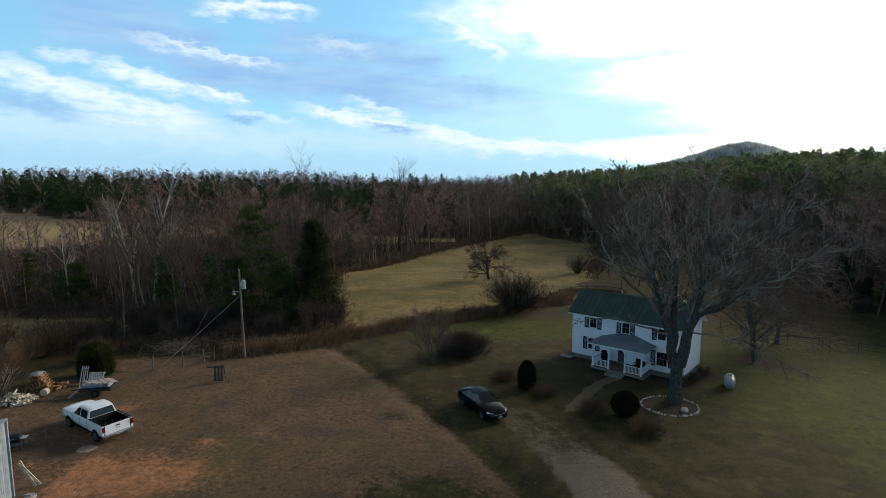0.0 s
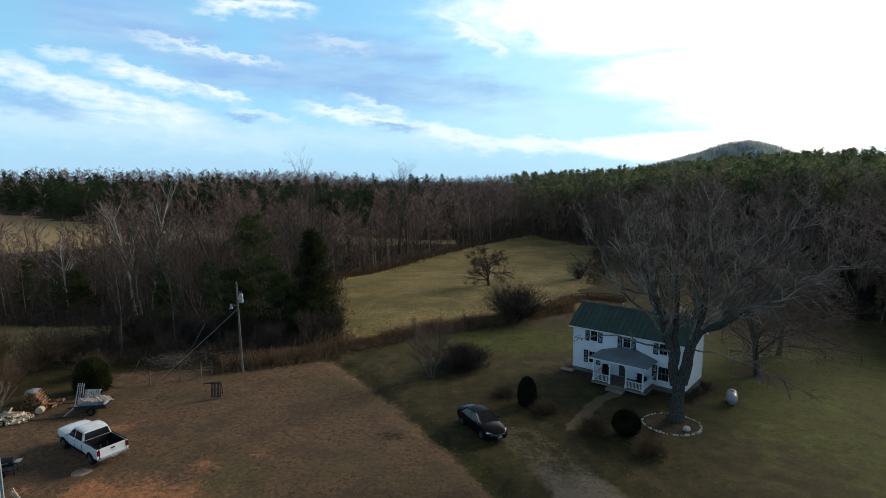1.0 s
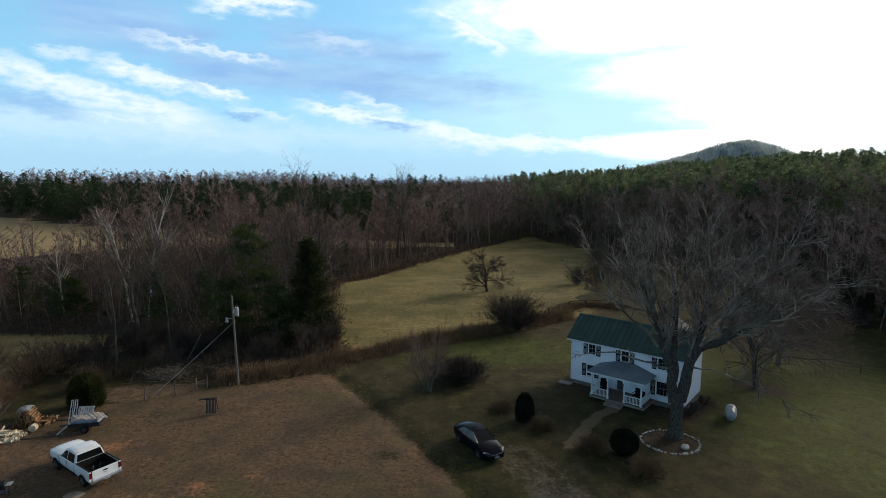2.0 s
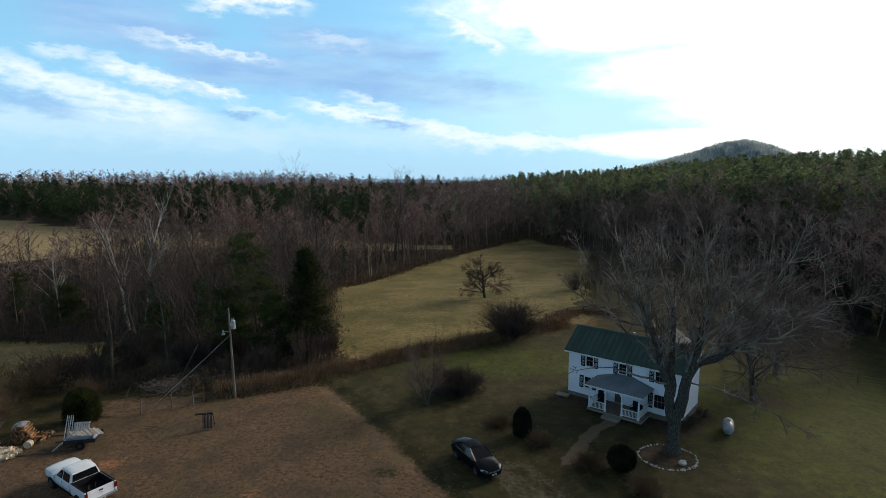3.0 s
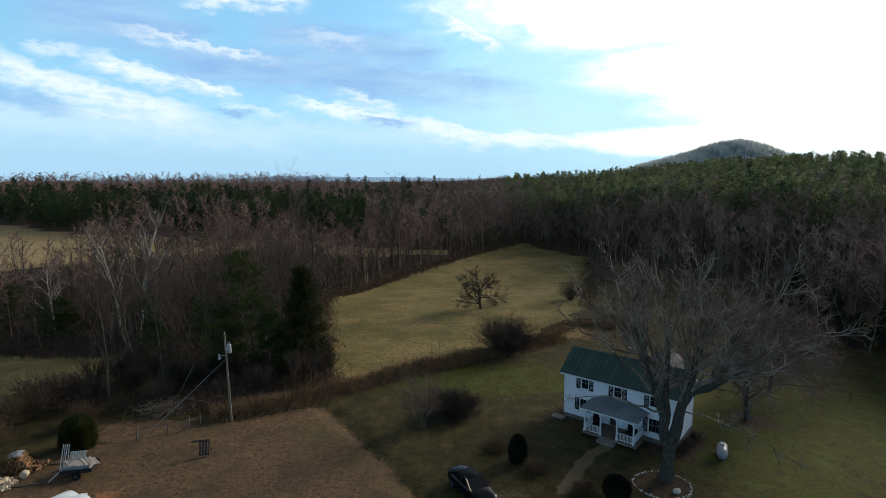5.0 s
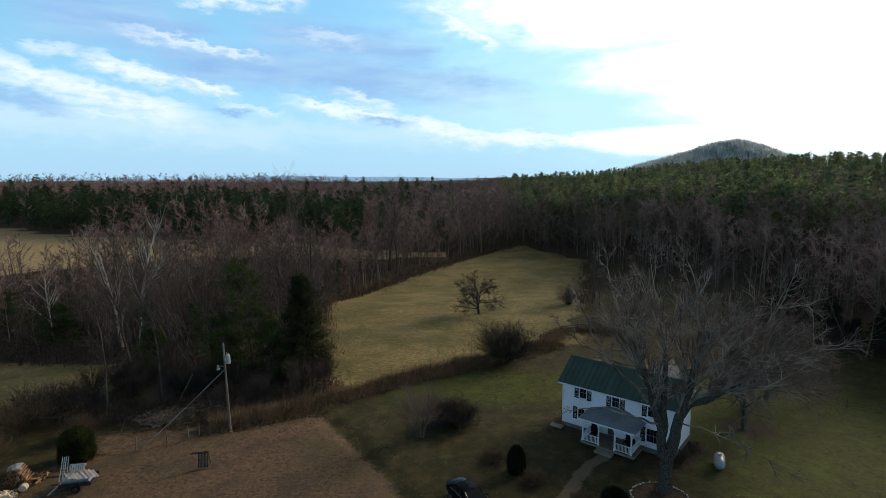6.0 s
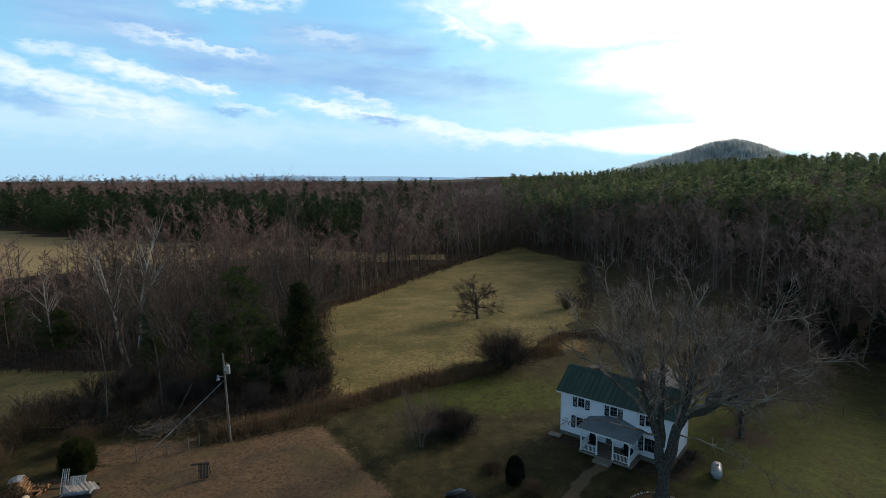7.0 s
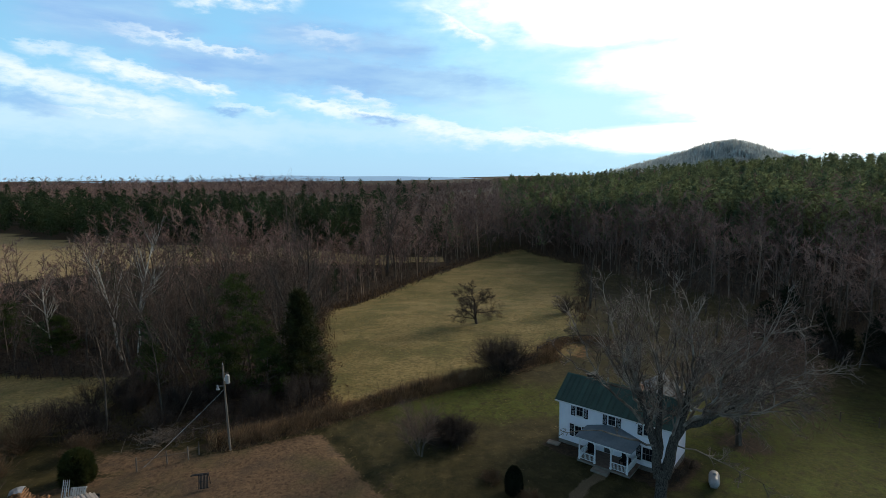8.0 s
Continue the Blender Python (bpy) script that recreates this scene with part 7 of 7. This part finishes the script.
def build_swing_frame():
    """A black slatted rack lying against a low stand on the tilled plot."""
    x, y = -19.1, 43.3
    rack = empty("slatted_rack", pose(x, y, ground_z(x, y), 0, 0, 12), "black metal slatted rack standing on the bare plot", "rack")
    for k in range(7):
        u = -0.34 + k * 0.113
        part("slat", boxed(u - 0.035, -0.03, 0.10, u + 0.035, 0.02, 1.25, m=pose(0.2, 0, 0, -14)), M["black_metal"], rack)
    for z in (0.14, 0.7, 1.22):
        part("cross_bar", boxed(-0.4, 0.03, z - 0.03, 0.42, 0.07, z + 0.03, m=pose(0.2, 0, 0, -14)), M["black_metal"], rack)
    for xx in (-0.2, 0.6):
        part("leg", rod(bmesh.new(), (xx, 0.85, -0.02), (xx, 0.32, 1.28), 0.03), M["black_metal"], rack)
    part("top_rail", boxed(-0.75, 0.28, 1.26, 0.66, 0.34, 1.33), M["black_metal"], rack)
    part("top_rail", boxed(-0.75, -0.02, 1.26, 0.66, 0.04, 1.33, m=pose(0, 0.15, 0)), M["black_metal"], rack)
    for k in range(4):
        xx = -0.7 + k * 0.42
        part("top_tie", boxed(xx, 0.0, 1.27, xx + 0.06, 0.32, 1.32, m=pose(0, 0.08, 0)), M["black_metal"], rack)


def build_trailer():
    """A low trailer heaped with pale boards and a pallet, ladders leaning beside it."""
    x, y = -27.6, 41.0
    z = ground_z(x, y)
    tr = empty("utility_trailer", pose(x, y, z, 0, 0, 12), "low black utility trailer", "trailer")
    part("bed", boxed(-1.0, -0.8, 0.42, 1.2, 0.8, 0.52), M["black_metal"], tr)
    for yy in (-0.8, 0.76):
        part("side_rail", boxed(-1.0, yy, 0.52, 1.2, yy + 0.04, 0.74), M["black_metal"], tr)
    for s in (-1, 1):
        wheel(tr, 0.2, s * 0.95, 0.3, 0.18, s, 5)
    part("tongue", rod(bmesh.new(), (-1.0, 0, 0.45), (-1.9, 0.1, 0.3), 0.05, sides=6), M["black_metal"], tr)
    rng = random.Random(6)
    for k in range(8):
        b = boxed(-0.08, -0.95, 0, 0.08, 0.95, 0.03)
        ob = part("board", b, M["lumber"], None, "", False, pose(x - 0.6 + k * 0.27, y - 0.25 + k * 0.06 + rng.gauss(0, 0.04), z + 0.98 + rng.uniform(0, 0.02), -6 + rng.gauss(0, 1.5), -5, 47 + rng.gauss(0, 3)))
        tagged(ob, "pale weathered board stacked on the trailer", "board", "boards on the trailer")
    under = part("load", boxed(-0.9, -0.6, 0.522, 1.0, 0.6, 0.9, bevel=0.05), M["tarp"], None, "", False, pose(x, y, z, 0, 0, 12))
    tagged(under, "grey covered load under the boards", "cargo")
    pallet = empty("pallet", pose(x - 0.45, y + 0.75, z + 0.93, 60, 0, 8), "grey wooden pallet propped on the trailer", "pallet")
    for k in range(7):
        part("slat", boxed(-0.6 + k * 0.17, -0.5, 0.10, -0.47 + k * 0.17, 0.5, 0.12), M["lumber"], pallet)
    for yy in (-0.48, -0.05, 0.40):
        part("bearer", boxed(-0.6, yy, 0.0, 0.56, yy + 0.09, 0.098), M["lumber"], pallet)
    for i, (dx, turn) in enumerate(((-1.7, 8), (-1.45, 14))):
        lad = empty("ladder", pose(x + dx, y + 0.5, z + 0.02, 62, 0, turn) @ Matrix.Diagonal((0.72, 0.72, 0.72, 1)), "grey metal ladder leaning beside the trailer", "ladder", "ladders")
        for xx in (-0.2, 0.2):
            part("rail", boxed(xx - 0.03, -0.9, -0.02, xx + 0.03, 1.75, 0.05, m=pose(0, 0.95, 0)), M["galvanised"], lad)
        for k in range(8):
            part("rung", rod(bmesh.new(), (-0.2, 0.2 + k * 0.32, 0.015), (0.2, 0.2 + k * 0.32, 0.015), 0.017, sides=6), M["galvanised"], lad)
    beam = part("beam", boxed(-0.05, -1.1, -0.04, 0.05, 1.1, 0.04), M["lumber"], None, "", False, pose(x - 0.75, y - 0.75, z + 0.75, 32, 0, -40))
    tagged(beam, "pale beam leaning against the trailer", "beam")


def log_mesh(seed, mat_name):
    rng = random.Random(seed)
    bm = bmesh.new()
    k = rng.choice((3, 4, 5, 8))
    rod(bm, (-0.3, 0, 0), (0.3, 0, 0), rng.uniform(0.06, 0.10), rng.uniform(0.055, 0.095), k)
    me = bpy.data.meshes.new("log")
    bm.to_mesh(me)
    bm.free()
    me.materials.append(M[mat_name])
    return me


def build_woodpiles():
    rng = random.Random(14)
    split = [log_mesh(200 + i, "pale_wood") for i in range(6)]
    cut = [log_mesh(210 + i, "cut_wood") for i in range(6)]
    x, y = -32.7, 39.2
    heap = empty("firewood_heap", pose(x, y, ground_z(x, y)), "loose heap of pale split firewood on the ground", "firewood")
    for _ in range(150):
        a, r = rng.uniform(0, 6.28), rng.random() ** 0.6
        h = 0.75 * (1 - r) * rng.random() ** 0.4
        ob = new("log", split[rng.randrange(6)])
        ob.parent = heap
        ob.matrix_basis = pose(1.25 * r * math.cos(a), 0.95 * r * math.sin(a), 0.07 + h, rng.uniform(-20, 20), rng.uniform(-25, 25), 30 + rng.gauss(0, 45))
    x, y = -32.6, 41.6
    stack = empty("firewood_stack", pose(x, y, ground_z(x, y), 0, 0, 15), "stack of reddish cut firewood under a tarp", "firewood")
    for row in range(8):
        for k in range(11 - row):
            ob = new("log", cut[rng.randrange(6)])
            ob.parent = stack
            ob.matrix_basis = pose(-0.95 + k * 0.185 + row * 0.09 + rng.gauss(0, 0.02), rng.gauss(0, 0.06) - 0.2, 0.09 + row * 0.165, rng.uniform(0, 90), rng.gauss(0, 4), 90 + rng.gauss(0, 8))
            ob = new("log", cut[rng.randrange(6)])
            ob.parent = stack
            ob.matrix_basis = pose(-0.95 + k * 0.185 + row * 0.09 + rng.gauss(0, 0.02), rng.gauss(0, 0.06) + 0.26, 0.09 + row * 0.165, rng.uniform(0, 90), rng.gauss(0, 4), 90 + rng.gauss(0, 8))
    for _ in range(14):
        ob = new("log", cut[rng.randrange(6)])
        ob.parent = stack
        ob.matrix_basis = pose(rng.uniform(0.9, 1.9), rng.uniform(-0.6, 0.5), 0.08 + rng.uniform(0, 0.3), rng.uniform(0, 90), rng.uniform(-20, 20), rng.uniform(0, 180))
    bm = bmesh.new()
    bmesh.ops.create_grid(bm, x_segments=12, y_segments=10, size=0.5)
    for v in bm.verts:
        v.co = Vector((v.co.x * 0.95, v.co.y * 0.9, 0.14 - 0.5 * (abs(v.co.x) ** 2 + abs(v.co.y) ** 2) + 0.06 * noise.noise(v.co * 5)))
    bmesh.ops.solidify(bm, geom=bm.faces[:], thickness=0.015)
    tarp = part("tarp", bm, M["tarp"], None, "", True, pose(x - 0.2, y, ground_z(x, y) + 1.42, 4, -6, 20))
    tagged(tarp, "crumpled grey tarp over the firewood stack", "tarp")
    round_log = rod(bmesh.new(), (0, -0.2, 0), (0, 0.2, 0), 0.27, sides=16)
    tagged(part("log_round", round_log, M["pale_wood"], None, "", False, pose(-31.5, 40.6, ground_z(-31.5, 40.6) + 0.26, 0, 0, 10)), "pale sawn log round beside the firewood", "log")
    # long poles on the ground and the heap of cut brush in the hollow's mouth
    for i, (ax, ay, bx, by) in enumerate(((-33.0, 38.6, -27.6, 40.2), (-31.0, 42.4, -28.2, 42.6), (-34.5, 39.2, -33.2, 43.5))):
        p = rod(bmesh.new(), (ax, ay, ground_z(ax, ay) + 0.06), (bx, by, ground_z(bx, by) + 0.08), 0.06, 0.04, 6)
        tagged(part("pole_log", p, M["grey_wood"]), "thin grey pole lying on the ground", "log", "poles on the ground")
    t = Tubes()
    for _ in range(340):
        p = Vector((-26.9 + rng.gauss(0, 1.25), 52.3 + rng.gauss(0, 0.9), 0))
        p.z = ground_z(p.x, p.y) + rng.uniform(0, 0.9)
        d = Vector((rng.gauss(0, 1), rng.gauss(0, 1), rng.gauss(0, 0.35))).normalized() * rng.uniform(0.7, 1.9)
        t.tube([p - d * 0.5, p + d * 0.1 + Vector((0, 0, 0.05)), p + d * 0.5], [0.02, 0.015, 0.007], 3)
    tagged(new("brush_pile", t.mesh("brush_pile", M["grey_wood"])), "grey heap of cut branches at the wood's edge", "brush pile", "", "stuff")
    for i, (a, b, r) in enumerate((((-27.5, 57, 1.2), (-26.2, 58.2, 3.9), 0.07), ((-24.6, 54, 0.3), (-21.8, 54.6, 0.7), 0.07))):
        z = ground_z(a[0], a[1])
        p = rod(bmesh.new(), (a[0], a[1], z + a[2] - 1.2 * (i == 0)), (b[0], b[1], z + b[2] - 1.0 * (i == 0)), r, r * 0.7, 8)
        tagged(part("fallen_log", p, M["grey_wood"]), "grey fallen trunk at the wood's edge", "log", "fallen logs")


def build_smoker():
    x, y = -26.9, 31.6
    sm = empty("trailer_smoker", pose(x, y, ground_z(x, y), 0, 0, 20) @ Matrix.Diagonal((0.85, 0.85, 0.85, 1)), "black barrel grill on a small trailer", "grill")
    bm = bmesh.new()
    rod(bm, (-0.6, 0, 0.95), (0.6, 0, 0.95), 0.36, sides=18)
    part("barrel", bm, M["black_metal"], sm, "", True)
    part("lid_handle", rod(bmesh.new(), (-0.3, -0.4, 1.0), (0.3, -0.4, 1.0), 0.02, sides=6), M["galvanised"], sm)
    part("chimney", rod(bmesh.new(), (-0.45, 0, 1.25), (-0.45, 0, 1.6), 0.06), M["black_metal"], sm)
    for px, py in ((-0.5, -0.3), (0.62, -0.3), (-0.5, 0.3), (0.62, 0.3)):
        part("leg", rod(bmesh.new(), (px, py, -0.02), (px, py, 0.85), 0.03, sides=6), M["black_metal"], sm)
    part("frame", boxed(-0.9, -0.34, 0.36, 0.7, 0.34, 0.42), M["black_metal"], sm)
    for s in (-1, 1):
        wheel(sm, -0.1, s * 0.5, 0.27, 0.14, s, 5)
    part("side_shelf", boxed(0.62, -0.28, 0.92, 0.98, 0.28, 0.96), M["galvanised"], sm, "pale side shelf")


def build_shed():
    """The near corner of a weathered shed at the yard's edge."""
    x0, y0 = -22.9, 26.6
    z = ground_z(x0, y0)
    shed = empty("shed", pose(x0, y0, z, 0, 0, 22), "weathered shed with vertical grey boards", "shed")
    n = 14
    rng = random.Random(4)
    for k in range(n):
        part("board", boxed(-(k + 1) * 0.25 + 0.008, 0, -0.3, -k * 0.25 - 0.008, 0.03 + rng.uniform(0, 0.015), 4.3 - 0.1 * k * 0.25), M["grey_wood"], shed)
    for k in range(16):
        part("board", boxed(-0.03, -(k + 1) * 0.25 + 0.008, -0.3, 0.0 + rng.uniform(0, 0.012), -k * 0.25 - 0.008, 4.3), M["blue_boards"], shed, "blue-grey board")
    part("corner_post", boxed(-0.02, -0.02, -0.3, 0.10, 0.10, 4.3), M["blue_boards"], shed, "grey corner post")
    bm = bmesh.new()
    poly(bm, [(0.1, 0.12, 4.3), (-3.7, 0.12, 3.9), (-3.7, -4.3, 3.9), (0.1, -4.3, 4.3)], Vector((0, 0, 0.05)))
    part("roof", bm, M["galvanised"], shed)
    for i, (dx, dy, tilt) in enumerate(((0.28, 0.4, 22), (0.42, 0.3, 26), (0.58, 0.45, 31))):
        b = boxed(-0.06, -0.02, 0, 0.06, 0.02, 1.6)
        tagged(part("plank", b, M["pale_wood"], None, "", False, pose(x0 + dx, y0 + dy + 0.8, ground_z(x0 + dx, y0 + dy), 0, -tilt, 15 + 6 * i)), "pale plank leaning against the shed", "plank", "planks by the shed")
    bm = bmesh.new()
    for k in range(5):
        box(bm, rng.uniform(-0.3, 0.3), rng.uniform(-0.2, 0.2), 0, rng.uniform(0.1, 0.4), rng.uniform(0.0, 0.3), rng.uniform(0.08, 0.25))
    tagged(part("scrap", bm, M["white_enamel"], None, "", False, pose(x0 + 0.9, y0 - 0.2, ground_z(x0, y0))), "white scrap lying by the shed wall", "scrap")


M["blue_boards"] = plain("blue_boards", (0.16, 0.21, 0.26), (0.24, 0.28, 0.31), 3, 0.8, by_object=0.2)


def build_garden_cart():
    """A dark tub on two wheels behind the house, and a white bucket."""
    x, y = 20.8, 66.8
    cart = empty("garden_cart", pose(x, y, ground_z(x, y), 0, 0, 25), "dark garden cart standing behind the house", "cart")
    rings = [[(sx * (0.55 + 0.12 * u), sy * (0.32 + 0.1 * u), 0.28 + 0.42 * u) for sx, sy in ((-1, -1), (1, -1), (1, 1), (-1, 1))] for u in (0, 0.5, 1)]
    part("tub", loft(rings), M["black_metal"], cart, "dark steel tub")
    part("rim", boxed(-0.7, -0.45, 0.7, 0.7, 0.45, 0.73, bevel=0.01), M["black_metal"], cart)
    for s in (-1, 1):
        wheel(cart, 0.25, s * 0.5, 0.24, 0.1, s, 5)
    part("leg", rod(bmesh.new(), (-0.5, 0, -0.02), (-0.5, 0, 0.4), 0.03, sides=6), M["black_metal"], cart)
    for s in (-1, 1):
        part("handle", rod(bmesh.new(), (-0.6, s * 0.28, 0.68), (-1.25, s * 0.24, 0.85), 0.02, sides=6), M["grey_wood"], cart)
    bx, by = 26.1, 70.3
    bucket = empty("bucket", pose(bx, by, ground_z(bx, by)), "white plastic bucket on the grass behind the house", "bucket")
    part("pail", rod(bmesh.new(), (0, 0, -0.01), (0, 0, 0.42), 0.17, 0.21, 18), M["white_enamel"], bucket, "", True)
    part("lid", rod(bmesh.new(), (0, 0, 0.42), (0, 0, 0.45), 0.225, sides=18), M["white_enamel"], bucket)


def build_porch_things():
    """Chairs and pots under the porch roof."""
    chair = empty("porch_chair", HOUSE @ pose(3.9, -1.3, 0.26, 0, 0, 8), "dark wooden chair on the porch", "chair", "porch chairs")
    part("seat", boxed(-0.25, -0.25, 0.38, 0.25, 0.25, 0.43), M["shutter"], chair)
    part("backrest", boxed(-0.25, 0.22, 0.43, 0.25, 0.26, 0.98), M["shutter"], chair)
    for px in (-0.22, 0.18):
        for py in (-0.24, 0.2):
            part("leg", boxed(px, py, 0, px + 0.04, py + 0.04, 0.38), M["shutter"], chair)
    for px in (-0.27, 0.23):
        part("arm", boxed(px, -0.25, 0.6, px + 0.05, 0.24, 0.63), M["shutter"], chair)
    copy_thing(chair, HOUSE @ pose(6.75, -1.1, 0.26, 0, 0, -10))
    copy_thing(chair, HOUSE @ pose(7.25, -1.5, 0.26, 0, 0, -25))
    copy_thing(chair, HOUSE @ pose(3.55, -0.7, 0.26, 0, 0, 20))
    slab = part("flagstone", boxed(-0.6, -0.35, -0.05, 0.6, 0.35, 0.07, bevel=0.02), M["concrete"], None, "", False, HOUSE @ pose(-0.1, -0.9, 0.02, 0, 0, 6))
    tagged(slab, "flat pale stone slab at the house corner", "stone slab")
    well = rod(bmesh.new(), (0, 0, -0.05), (0, 0, 0.55), 0.22, 0.2, 12)
    tagged(part("bird_stand", well, M["foundation"], None, "", False, pose(2.6, 53.4, ground_z(2.6, 53.4))), "small dark stump on the lawn", "stump")


build_pole()
build_slab()
build_tank()
build_fence()
build_swing_frame()
build_trailer()
build_woodpiles()
build_smoker()
build_garden_cart()
build_shed()
build_porch_things()
